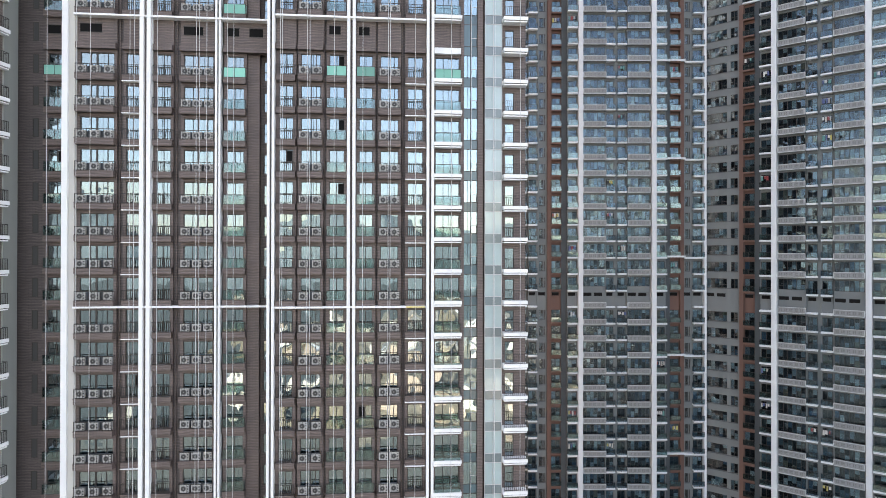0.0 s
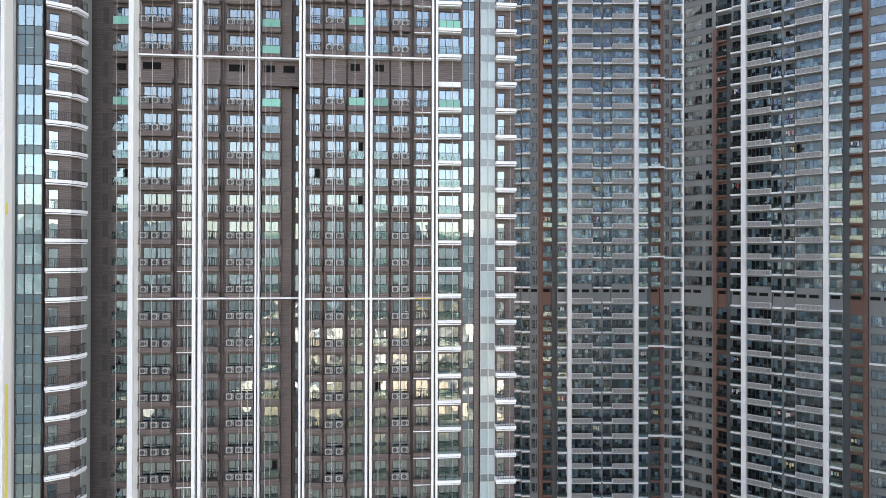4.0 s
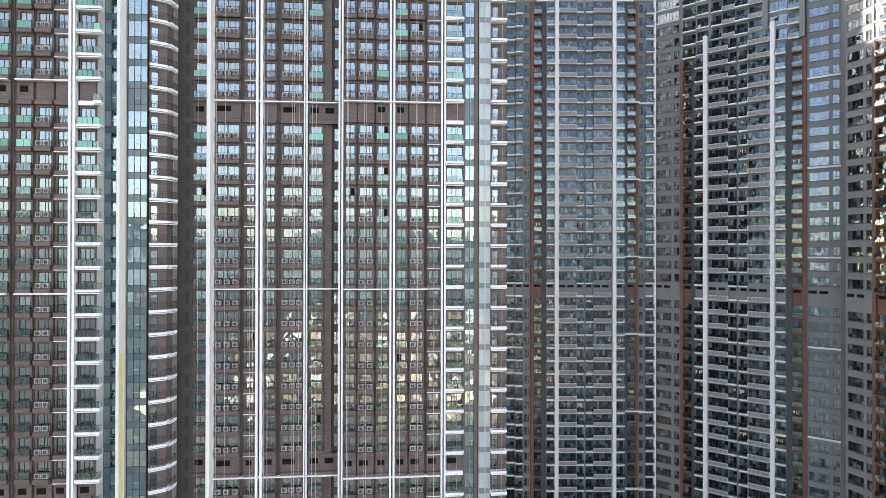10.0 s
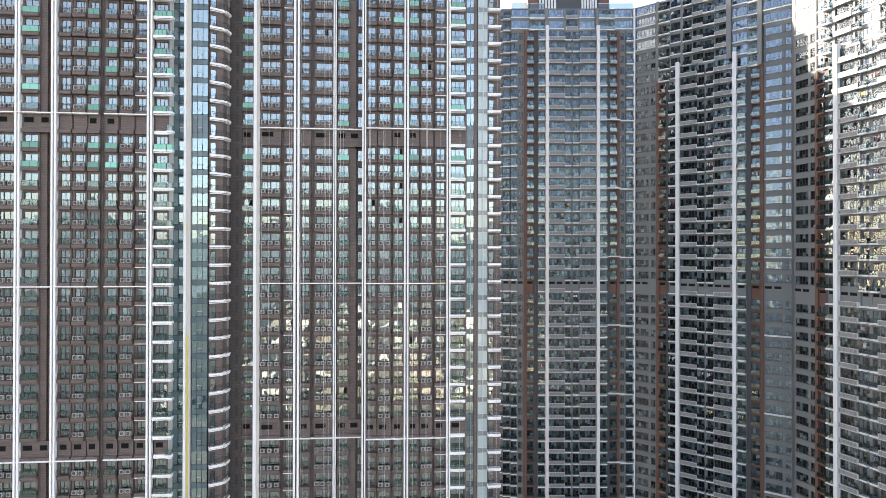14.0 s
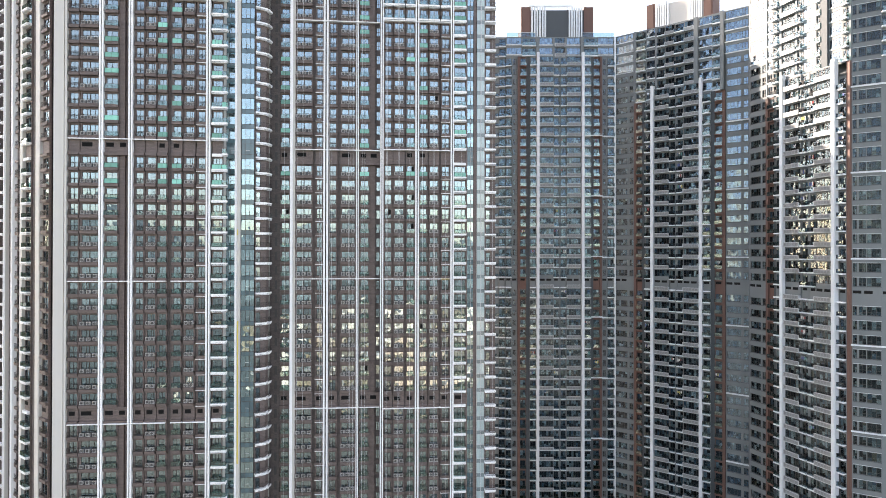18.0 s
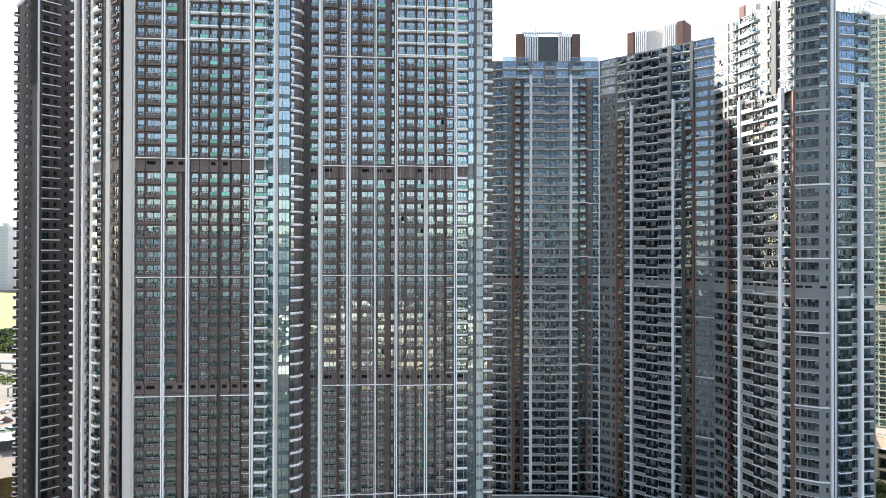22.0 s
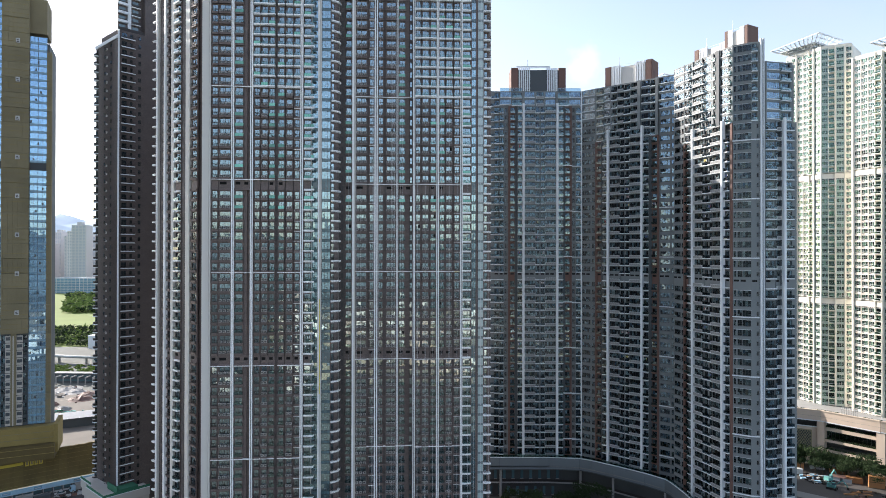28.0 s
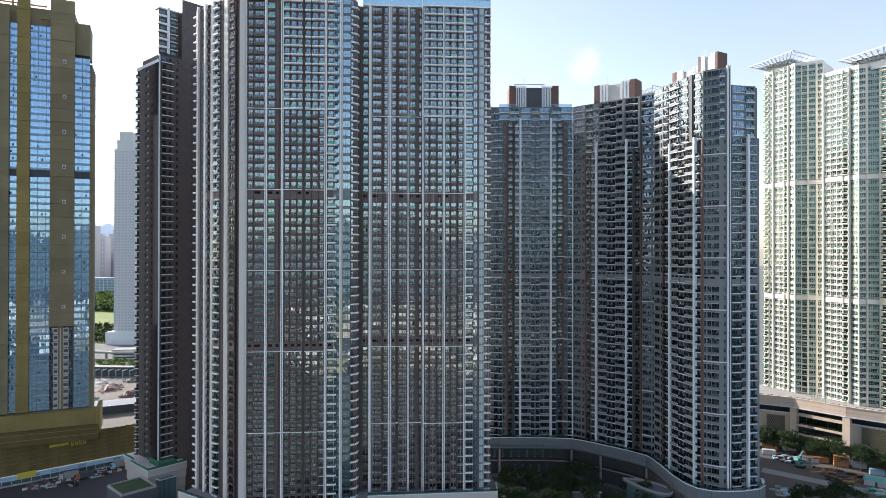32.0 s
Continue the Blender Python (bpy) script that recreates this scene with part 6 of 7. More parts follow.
for j in range(14):
    part("mullion", Kit().box(1.7 + j * 1.7, 1.85 + j * 1.7, 3.25, 3.4, 12.4, 16.6, "frame"), pod, m=fm)
for j in range(10):
    part("sign_frame", Kit().box(0, 0.08, 0, 0.08, 0, 3.4, "rail").box(0.08, 0.55, 0.02, 0.06, 2.6, 3.3, "panelframe"), pod, m=fm @ Matrix.Translation((9.0 + j * 0.75, -0.5, 26.4)))
for i, u in ((1, -1.7), (1, ln - 1.7), (0, 20.0), (2, 24.0), (2, 47.0)):
    fm, _ = front(i)
    part("column", Kit().box(u, u + 3.4, -0.7, 2.6, 0, 20.7, "pinkstone").box(u + 0.1, u + 3.3, -0.76, -0.7, 9.0, 9.15, "concrete"), pod, m=fm)


def lattice_screen(fm, u, z0, w, h):
    """A framed screen of crossing diagonal bars before a dark panel."""
    lat = Kit().box(0, w, 0.7, 0.8, 0, h, "greydark").box(-0.3, 0, 0, 0.8, -0.4, h + 0.4, "lattice").box(w, w + 0.3, 0, 0.8, -0.4, h + 0.4, "lattice").box(0, w, 0, 0.8, h, h + 0.4, "lattice").box(0, w, 0, 0.8, -0.4, 0, "lattice")
    for sgn, yy in ((1, 0.1), (-1, 0.3)):
        for j in range(-12, 12):
            x = j * 1.1
            za, zb = max(0.0, -x * 1.5), min(h, (w - x) * 1.5)
            if zb - za < 0.5:
                continue
            xa, xb = x + za / 1.5, x + zb / 1.5
            if sgn < 0:
                xa, xb = w - xa, w - xb
            lat.add([(xa - 0.12, yy, za), (xa + 0.12, yy, za), (xa + 0.12, yy + 0.15, za), (xa - 0.12, yy + 0.15, za), (xb - 0.12, yy, zb), (xb + 0.12, yy, zb), (xb + 0.12, yy + 0.15, zb), (xb - 0.12, yy + 0.15, zb)], [tuple(q) for q in CUBE_F.tolist()], "lattice")
    part("lattice_screen", lat, pod, m=fm @ Matrix.Translation((u, 0.2, z0)))


for i, u, z0 in ((0, 35.0, 4.4), (0, 8.0, 4.4), (2, 6.4, 5.6), (2, 31.0, 5.6)):
    lattice_screen(front(i)[0], u, z0, 8.6 if i == 0 else 10.5, 11.0)
for i, u0, u1 in ((0, 23.4, 46.2), (2, 1.7, 24.0)):
    part("shelf_wall", Kit().box(u0, u1, 1.2, 1.6, 0, 17.6, "pinkstone").box(u0, u1, 0.9, 1.2, 17.2, 17.7, "palewhite"), pod, m=front(i)[0])

# ---------------------------------------------------------------- washing on the balconies of the grey blocks
MAT["cloth"] = room_cloth("washing", [(0, (0.62, 0.62, 0.60)), (0.3, (0.10, 0.14, 0.30)), (0.45, (0.30, 0.07, 0.07)), (0.6, (0.12, 0.32, 0.30)), (0.72, (0.55, 0.48, 0.15)), (0.82, (0.03, 0.03, 0.035)), (0.92, (0.42, 0.40, 0.38))])
rng = random.Random(77)
SPOTS = [(B_M, -2.5, -1.0), (B_M, 5.15, -0.8), (B_M, 7.4, -0.8), (B_M, 15.0, -1.0), (B_M, 18.1, 0.0), (B_M, -5.6, 0.0), (C_M, 7.3, 0.0), (C_M, 18.05, -0.8), (C_M, 20.3, -0.8), (C_M, 27.9, -1.0), (C_M, 31.0, 0.0), (C_M, 10.4, -1.0), (D_M, 5.15, -0.8), (D_M, 7.4, -0.8), (D_M, 15.1, -0.6)]
for i in range(54):
    m, u, v = rng.choice(SPOTS)
    f = rng.randrange(14, 42)
    if f in (24, 25):
        continue
    w = thing("drying_washing", "washing hung on a rod above a balcony", "laundry", m @ Matrix.Translation((u + 0.15, v - 0.5, RBASE + f * RT + 2.45)), group="washing on balconies")
    part("rod", Kit().box(0, 1.5, -0.015, 0.015, 0, 0.03, "steelwhite"), w)
    x = 0.05
    while x < 1.3:
        a, h = rng.uniform(0.22, 0.42), rng.uniform(0.45, 0.95)
        part("garment", Kit().prism([(x, -0.03), (x + a, -0.04), (x + a, 0.03), (x, 0.04)], -h, 0.0, "cloth", [(x + a * 0.1, -0.02), (x + a * 0.9, -0.02), (x + a * 0.9, 0.02), (x + a * 0.1, 0.02)]), w)
        x += a + rng.uniform(0.02, 0.2)

# ---------------------------------------------------------------- podium of the grey ring
EDGE = [(6, 119.0), (48, 119.0), (56.5, 114.0), (77, 96.0), (79.0, 88.0), (80.5, 64.0), (85.5, 55.0), (97, 53.5), (110, 57.5), (113.5, 67)]
podium_c = thing("podium", "curved grey podium with a pale parapet under the ring of blocks", "podium")


def smooth_line(pts, step=2.0, rounds=2):
    p = [Vector(q) for q in pts]
    for _ in range(rounds):
        o = [p[0]]
        for a, b in zip(p, p[1:]):
            o += [a * 0.75 + b * 0.25, a * 0.25 + b * 0.75]
        p = o + [p[-1]]
    return [(q.x, q.y) for q in p]


def ribbon(pts, d, z0, z1, mat):
    """A wall of thickness d that follows a line; d goes to its left."""
    k = Kit()
    P = [Vector(q) for q in pts]
    off = []
    for i, q in enumerate(P):
        t = (P[min(i + 1, len(P) - 1)] - P[max(i - 1, 0)]).normalized()
        off.append(q + Vector((-t.y, t.x)) * d)
    v, f = [], []
    for a, b in zip(P, off):
        v += [(a.x, a.y, z0), (b.x, b.y, z0), (b.x, b.y, z1), (a.x, a.y, z1)]
    for i in range(len(P) - 1):
        o, q = 4 * i, 4 * i + 4
        for c in range(4):
            f.append((o + c, o + (c + 1) % 4, q + (c + 1) % 4, q + c)[::-1])
    f += [(0, 1, 2, 3), tuple(len(v) - 4 + c for c in (3, 2, 1, 0))]
    k.add(v, f, mat)
    return k


CURVE = smooth_line(EDGE, rounds=1)
part("parapet", ribbon(CURVE, 0.5, 13.6, 18.2, "podgrey"), podium_c, "pale curved parapet")
part("coping", ribbon([(x, y) for x, y in CURVE], 0.8, 18.2, 18.45, "palewhite"), podium_c)
part("glass_rail", ribbon([(x + 0.2, y + 0.2) for x, y in CURVE], 0.03, 18.45, 19.5, "clear"), podium_c)
# Soffit and lower wall are coloured dark to imitate the shade under the deck.
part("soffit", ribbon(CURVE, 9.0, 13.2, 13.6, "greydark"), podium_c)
part("deck", ribbon(CURVE, 9.0, 14.3, 14.7, "deck"), podium_c)
part("lower_wall", ribbon([(x * 0.985 + 1.2, y + 5) for x, y in CURVE], 0.5, 0, 13.2, "garden"), podium_c)
part("mid_slab", ribbon([(x * 0.99 + 0.8, y + 2.6) for x, y in CURVE], 2.6, 6.6, 7.2, "concrete"), podium_c)
part("mid_rail", ribbon([(x * 0.99 + 0.8, y + 2.7) for x, y in CURVE], 0.05, 7.2, 8.2, "rail"), podium_c)
for i in range(26):
    x = 9 + i * 1.9
    # Dark blocks on the lower wall stand in for unlit openings.
    part("lower_window", Kit().box(x, x + 1.2, 123.5, 123.9, (1.2, 8.0)[i % 2], (4.6, 11.6)[i % 2], "spandrel").box(x - 0.1, x + 1.3, 123.45, 123.5, (1.0, 7.8)[i % 2], (1.2, 8.0)[i % 2], "concrete"), podium_c)
for i in range(1, len(CURVE) - 1, 2):
    x, y = CURVE[i]
    part("column", Kit().prism([(x + 0.8 + 0.5 * math.cos(a), y + 1.6 + 0.5 * math.sin(a)) for a in [j * math.pi / 5 for j in range(10)]], 0, 13.2, "concrete"), podium_c)
for i in range(1, len(CURVE) - 1):
    x, y = CURVE[i]
    part("joint", Kit().box(x, x + 0.12, y - 0.05, y + 0.01, 13.8, 18.0, "greydark"), podium_c)

# ---------------------------------------------------------------- podium of the brown towers
podium_a = thing("podium", "cream clad podium with planted roof under the brown towers", "podium", A_M)
PA = [(-90.0, 4.0), (-67.5, -13.5), (-20.5, -13.5), (-19.5, -6.5), (28.0, -6.5), (29.5, 3.0)]
part("parapet", ribbon(PA, 0.5, 9.0, 16.2, "creamclad"), podium_a)
part("coping", ribbon(PA, 0.8, 16.2, 16.5, "palewhite"), podium_a)
part("glass_rail", ribbon(PA, 0.06, 16.5, 17.5, "clear"), podium_a)
deck_k = Kit().prism([(-90, 4), (-67.5, -13.2), (-20.5, -13.2), (-19.6, -6.2), (28, -6.2), (29.3, 3), (28, 24), (-80, 24)], 14.6, 15.2, "deck")
part("deck", deck_k, podium_a)
part("base", Kit().prism([(-88, 5), (-67, -11.5), (-21, -11.5), (-20, -5), (27, -5), (28, 3), (26, 24), (-80, 24)], 0, 14.5, "concrete"), podium_a)
hed = thing("hedge", "green planting along the podium edge", "hedge", A_M)
rng = random.Random(5)


k = Kit()
for i in range(90):
    leaf_cloud(k, rng, -66 + i * 1.03 if i < 44 else -19 + (i - 44) * 1.02, -12.3 if i < 44 else -5.4, 15.6, 0.7, 0.6, 0.7, 16, 0.3)
part("foliage", k, hed, kind="stuff")

# ---------------------------------------------------------------- trees


def tree_kits(seed, h, r, n):
    rnd = random.Random(seed)
    tr, cr = Kit(), Kit()
    ring = [i * math.pi / 3 for i in range(6)]
    tr.prism([(0.18 * math.cos(a), 0.18 * math.sin(a)) for a in ring], 0, h * 0.55, "bark", [(0.1 * math.cos(a) + 0.1, 0.1 * math.sin(a)) for a in ring])
    for i in range(4):
        a = i * 1.7 + rnd.random()
        x, y = math.cos(a) * r * 0.5, math.sin(a) * r * 0.5
        tr.add([(0.06, 0, h * 0.4), (-0.06, 0.05, h * 0.4), (0, -0.07, h * 0.4), (x + 0.03, y, h * 0.75), (x - 0.03, y + 0.03, h * 0.75), (x, y - 0.03, h * 0.75)], [(0, 1, 2), (3, 5, 4), (0, 3, 4, 1), (1, 4, 5, 2), (2, 5, 3, 0)], "bark")
    for i in range(6):
        a = i * 1.05 + rnd.random()
        leaf_cloud(cr, rnd, math.cos(a) * r * 0.5, math.sin(a) * r * 0.5, h * rnd.uniform(0.6, 0.85), r * 0.6, r * 0.6, r * 0.5, n // 6, 0.34)
    return tr, cr


TREES = [tree_kits(s, h, r, 330) for s, h, r in ((1, 6.5, 2.6), (2, 8.0, 3.2), (3, 5.0, 2.2))]
TREE_M = [(a.mesh("trunk"), b.mesh("crown")) for a, b in TREES]


def plant_tree(x, y, z, kind, s, label, group):
    t = thing("tree", label, "tree", Matrix.Translation((x, y, z)) @ Matrix.Rotation(x * 1.3, 4, "Z") @ Matrix.Scale(s, 4), group=group)
    part("trunk", TREE_M[kind][0], t)
    part("crown", TREE_M[kind][1], t)


rng = random.Random(11)
garden = tagged(new("garden_floor", Kit().prism([(8, 40), (75, 40), (78, 92), (55, 113), (8, 117)], 0.3, 0.9, "garden").mesh("garden_floor")), "dark paved courtyard garden between the blocks", "courtyard", kind="structure")
for i in range(90):
    x, y = rng.uniform(12, 76), rng.uniform(58, 112)
    if y > 112 - max(0, x - 50) * 0.85 or y < 62:
        continue
    plant_tree(x, y, 0.9, rng.randrange(3), rng.uniform(0.8, 1.5), "green garden tree in the shaded courtyard", "courtyard trees")
for i in range(14):
    x, y = rng.uniform(60, 150), rng.uniform(10, 44)
    plant_tree(x, y, 0.0, rng.randrange(3), rng.uniform(0.9, 1.5), "green tree at the edge of the site", "roadside trees")
for i in range(56):
    t = i / 55
    plant_tree(158 + 66 * t + rng.uniform(-2, 2), 178 - 62 * t * 1.1 + rng.uniform(-6, 2), 0.0, rng.randrange(3), rng.uniform(1.1, 1.6), "dark green street tree by the podium", "street trees")

# garden pavilion with a curved pale roof, and planters
pav = thing("garden_pavilion", "pale curved pavilion roof with planting in the courtyard", "pavilion", Matrix.Translation((72.5, 80, 0)))
pts = smooth_line([(-7, 7), (-3, -3), (2, -10), (9, -10), (8, -2), (1, 5), (-7, 7)])[:-1]
part("roof", Kit().prism(pts, 10.2, 10.9, "podgrey"), pav)
part("roof_edge", ribbon(pts + pts[:1], 0.4, 10.9, 11.6, "concrete"), pav)
part("glass_wall", Kit().prism([(x * 0.8, y * 0.8) for x, y in pts], 0.9, 10.2, "spandrel"), pav)
k = Kit()
for i in range(30):
    leaf_cloud(k, rng, rng.uniform(-3, 3), rng.uniform(-4, 3), 11.2, 1.0, 1.0, 0.6, 14, 0.3)
part("roof_planting", k, pav, kind="stuff")
for i, (x, y, w, d) in enumerate(((18, 84, 14, 1.2), (30, 70, 1.2, 16), (40, 92, 18, 1.0), (48, 78, 12, 1.0))):
    p = thing("planter_wall", "pale low planter wall in the courtyard", "planter", Matrix.Translation((x, y, 0.9)), group="planter walls")
    part("body", Kit().box(0, w, 0, d, 0, 2.2, "concrete"), p)
    part("coping", Kit().box(-0.1, w + 0.1, -0.1, d + 0.1, 2.2, 2.4, "palewhite"), p)

# pavilion with a green roof beside the dark tower
gp = thing("green_roof_building", "low dark building with a grass roof", "building", Matrix.Translation((-140, 70, 4.5)) @ Matrix.Rotation(radians(-42), 4, "Z") @ Matrix.Diagonal((0.72, 0.85, 1, 1)))
part("wall", Kit().box(0, 20, 0, 15, -4.5, 9.0, "greydark"), gp)
part("roof", Kit().box(0.6, 19.4, 0.6, 14.4, 9.0, 9.4, "roofgrass"), gp, "grass roof")
part("parapet", Kit().box(-0.1, 20.1, -0.1, 0.6, 9.0, 9.8, "concrete").box(-0.1, 20.1, 14.4, 15.1, 9.0, 9.8, "concrete").box(-0.1, 0.6, 0.6, 14.4, 9.0, 9.8, "concrete").box(19.4, 20.1, 0.6, 14.4, 9.0, 9.8, "concrete"), gp)
hb = thing("podium", "white stepped podium at the foot of the dark tower", "podium", HM @ Matrix.Rotation(math.atan2(14.2, -16.0) + math.pi, 4, "Z"))
for z0, z1, s, m_ in ((0, 5.4, 1.6, "creamclad"), (5.4, 5.7, 2.0, "greydark"), (5.7, 9.6, 1.2, "creamclad"), (9.6, 9.9, 1.5, "greydark"), (9.9, 12.9, 0.5, "creamclad"), (12.9, 13.15, 0.8, "greydark"), (13.15, 16.1, 0.0, "creamclad")):
    part("tier", Kit().prism([(-22.5, -4.6 + s), (-12.0, -4.6 + s), (-11.0, -6.4 + s), (5.6 - s, -6.4 + s), (5.6 - s, 10), (-22.5, 10)], z0, z1, m_), hb)
for i in range(7):
    part("pilaster", Kit().box(-9.6 + i * 2.3, -9.1 + i * 2.3, -5.25, -4.75, 0, 9.5, "palewhite"), hb)
part("coping", Kit().prism([(-22.7, -4.8), (-12.0, -4.8), (-11.1, -6.6), (5.8, -6.6), (5.8, 10), (5.3, 10), (5.3, -6.1), (-10.8, -6.1), (-11.7, -4.3), (-22.7, -4.3)], 16.1, 16.3, "palewhite"), hb)
part("green_rail", Kit().box(-22.6, -11.8, -4.6, -4.54, 16.3, 17.2, "tarpgreen").box(-11, 5.6, -6.4, -6.34, 16.3, 17.2, "tarpgreen").box(5.54, 5.6, -6.3, 10, 16.3, 17.2, "tarpgreen"), hb, "green netted rail")
# A lit strip: it gives off nothing, its glow is painted in white.
part("light_strip", Kit().box(5.62, 5.78, -6.5, -6.4, 9.0, 15.9, "white"), hb, "light strip up the corner, its glow painted white")
part("glazed_stair", Kit().box(5.6, 8.6, -3, 4, 0, 12.0, "spandrel").box(5.6, 8.7, -3.1, -2.9, 12.0, 12.3, "palewhite").box(8.6, 8.7, -3.0, 4, 12.0, 12.3, "palewhite").box(8.6, 8.66, -1, -0.8, 0, 12, "frame").box(8.6, 8.66, 1, 1.2, 0, 12, "frame"), hb, "dark glazed stair tower")
part("green_tarpaulin", Kit().box(-4, 5, -1.6, -1.3, 16.2, 18.6, "tarpgreen").box(0.2, 5.0, -1.2, 6, 16.2, 17.6, "tarpgreen"), hb, "green safety netting")

# ---------------------------------------------------------------- building site with containers


def container(x, y, z, ang, mat, label):
    t = thing("container", label, "container", Matrix.Translation((x, y, z)) @ Matrix.Rotation(ang, 4, "Z"), group="site containers")
    pts = [(0, 0.06)]
    for i in range(18):
        pts += [(0.25 + i * 0.31, 0.06), (0.28 + i * 0.31, 0.02), (0.38 + i * 0.31, 0.02), (0.41 + i * 0.31, 0.06)]
    part("body", Kit().prism(pts + [(6.06, 0.06), (6.06, 2.38), (0, 2.38)], 0.15, 2.5, mat), t)
    part("roof", Kit().box(-0.03, 6.09, 0, 2.44, 2.5, 2.6, mat), t)
    part("base_frame", Kit().box(-0.03, 6.09, 0, 0.2, 0, 0.15, "rail").box(-0.03, 6.09, 2.24, 2.44, 0, 0.15, "rail"), t)
    part("door", Kit().box(6.06, 6.12, 0.2, 1.2, 0.2, 2.45, mat).box(6.06, 6.12, 1.25, 2.25, 0.2, 2.45, mat), t)


site = tagged(new("site_ground", Kit().prism([(100, 90), (240, 60), (260, 118), (170, 168), (118, 150)], 0.0, 0.06, "earth").mesh("site_ground")), "bare brown earth of the building site", "ground", kind="structure")
rng = random.Random(21)
for i, (x, y, m_, l_) in enumerate([(162, 160, "orange", "weathered orange steel container"),
                                    (171, 158, "steelwhite", "white site office container"),
                                    (177, 152, "orange", "weathered orange steel container"),
                                    (183, 134, "orange", "weathered orange steel container"),
                                    (190.5, 131.5, "steelwhite", "white site office container"),
                                    (189, 137, "steelwhite", "white site office container"),
                                    (177, 140, "orange", "weathered orange steel container"),
                                    (193, 123, "bluehoard", "blue painted steel site container"),
                                    (200, 128, "orange", "weathered orange steel container"),
                                    (205, 118, "steelwhite", "white site office container"),
                                    (157, 152, "steelwhite", "white site office container")]):
    container(x, y, 0.06, rng.uniform(-0.6, -0.2), m_, l_)
    if i in (3, 4):
        container(x, y, 2.66, rng.uniform(-0.5, -0.3), m_, l_)


def heap(x, y, r, n, mats, label, name="material_pile", cat="material pile", size=1.0):
    t = thing(name, label, cat, Matrix.Translation((x, y, 0.05)), group="stacked site materials")
    for _ in range(n):
        a, q = rng.uniform(0, 6.28), r * math.sqrt(rng.random())
        l_, w_, h_ = rng.uniform(1.2, 4.0) * size, rng.uniform(0.3, 1.2) * size, rng.uniform(0.2, 0.9) * size
        part("beam", Kit().box(-l_ / 2, l_ / 2, -w_ / 2, w_ / 2, 0, h_, rng.choice(mats)), t, m=Matrix.Translation((q * math.cos(a), q * math.sin(a), rng.choice((0, 0, 0.5)))) @ Matrix.Rotation(rng.uniform(-0.6, 0.2), 4, "Z"))


heap(166, 144, 7, 48, ["bluehoard", "rail", "steelwhite", "orange"], "tangle of blue and grey site machinery and steel")
heap(176, 121, 9, 64, ["rust", "bark", "orange", "rail"], "stacks of brown timber and rusty steel")
heap(141, 101, 6, 34, ["steelwhite", "concrete", "bluehoard"], "stacks of pale pipes and boards")
heap(182, 100, 5, 30, ["tealroof", "tarpgreen", "steelwhite"], "blue-green tarpaulin covered stacks")
heap(188, 114, 6, 30, ["rust", "rail", "orange"], "rusty steel stacks on bare earth")

# ---------------------------------------------------------------- roads, far land and the view between the towers


def sheet(name, pts, z, mat, label, cat):
    return tagged(new(name, Kit().prism(pts, z - 0.3, z, mat).mesh(name)), label, cat, kind="structure")


ground = tagged(new("ground", Kit().box(-4500, 4500, -4500, 4500, -2, 0, "ground").mesh("ground")), "flat ground of fields and dusty land reaching the horizon", "ground", kind="structure")
sheet("road", [(-260, 40), (-60, 20), (-60, 60), (-150, 128), (-168, 135), (-240, 72)], 0.04, "asphalt", "dark asphalt site road beside the hoarding", "road")
sheet("site_yard", [(-420, 175), (-130, 175), (-150, 300), (-420, 360)], 0.04, "yard", "pale dusty yard with rubble", "ground")
sheet("site_road", [(143, 126), (168, 105.5), (192, 88), (197, 93), (171, 111.5), (147, 132)], 0.1, "roadpale", "pale dusty haul road across the site", "road")
for i, (x, y, w, d, h, mat, label) in enumerate(((181, 110, 11, 7, 3.6, "tealroof", "low store under a blue-green tarpaulin roof"), (190, 101, 9, 5, 3.0, "steelwhite", "low site hut with a white metal roof"), (172, 143, 8, 4, 2.6, "rust", "low rusty steel site store"))):
    hut = thing("site_hut", label, "hut", Matrix.Translation((x, y, 0.06)) @ Matrix.Rotation(radians(-35), 4, "Z"), group="site huts")
    part("wall", Kit().box(0.3, w - 0.3, 0.3, d - 0.3, 0, h * 0.7, "steelwhite"), hut)
    part("roof", Kit().prism([(0, 0), (w, 0), (w, d), (0, d)], h * 0.7, h, mat, [(0.2, d * 0.45), (w - 0.2, d * 0.45), (w - 0.2, d * 0.55), (0.2, d * 0.55)]), hut)
    part("door", Kit().box(w * 0.4, w * 0.4 + 1.0, 0.24, 0.3, 0, 2.0, "greydark"), hut)
sheet("far_road", [(-900, 478), (-100, 408), (-100, 415), (-900, 490)], 0.05, "roadpale", "pale elevated road", "road")
sheet("meadow", [(-1100, 540), (-250, 540), (-250, 1500), (-1500, 1500)], 0.05, "meadow", "bright green meadow", "meadow")
shed = thing("site_shed", "long low shed with a pale metal roof", "shed", Matrix.Translation((-238, 222, 0)) @ Matrix.Rotation(radians(28), 4, "Z"))
part("wall", Kit().box(0, 62, 0, 16, 0, 5.5, "greydark"), shed)
part("roof", Kit().prism([(-1, -1), (63, -1), (63, 17), (-1, 17)], 5.5, 7.4, "steelwhite", [(-1, 7.6), (63, 7.6), (63, 8.4), (-1, 8.4)]), shed, "pale metal roof")
for i in range(10):
    part("roof_rib", Kit().box(3 + i * 6, 3.3 + i * 6, -1.1, 0.2, 5.4, 5.9, "palewhite"), shed)
rng = random.Random(31)


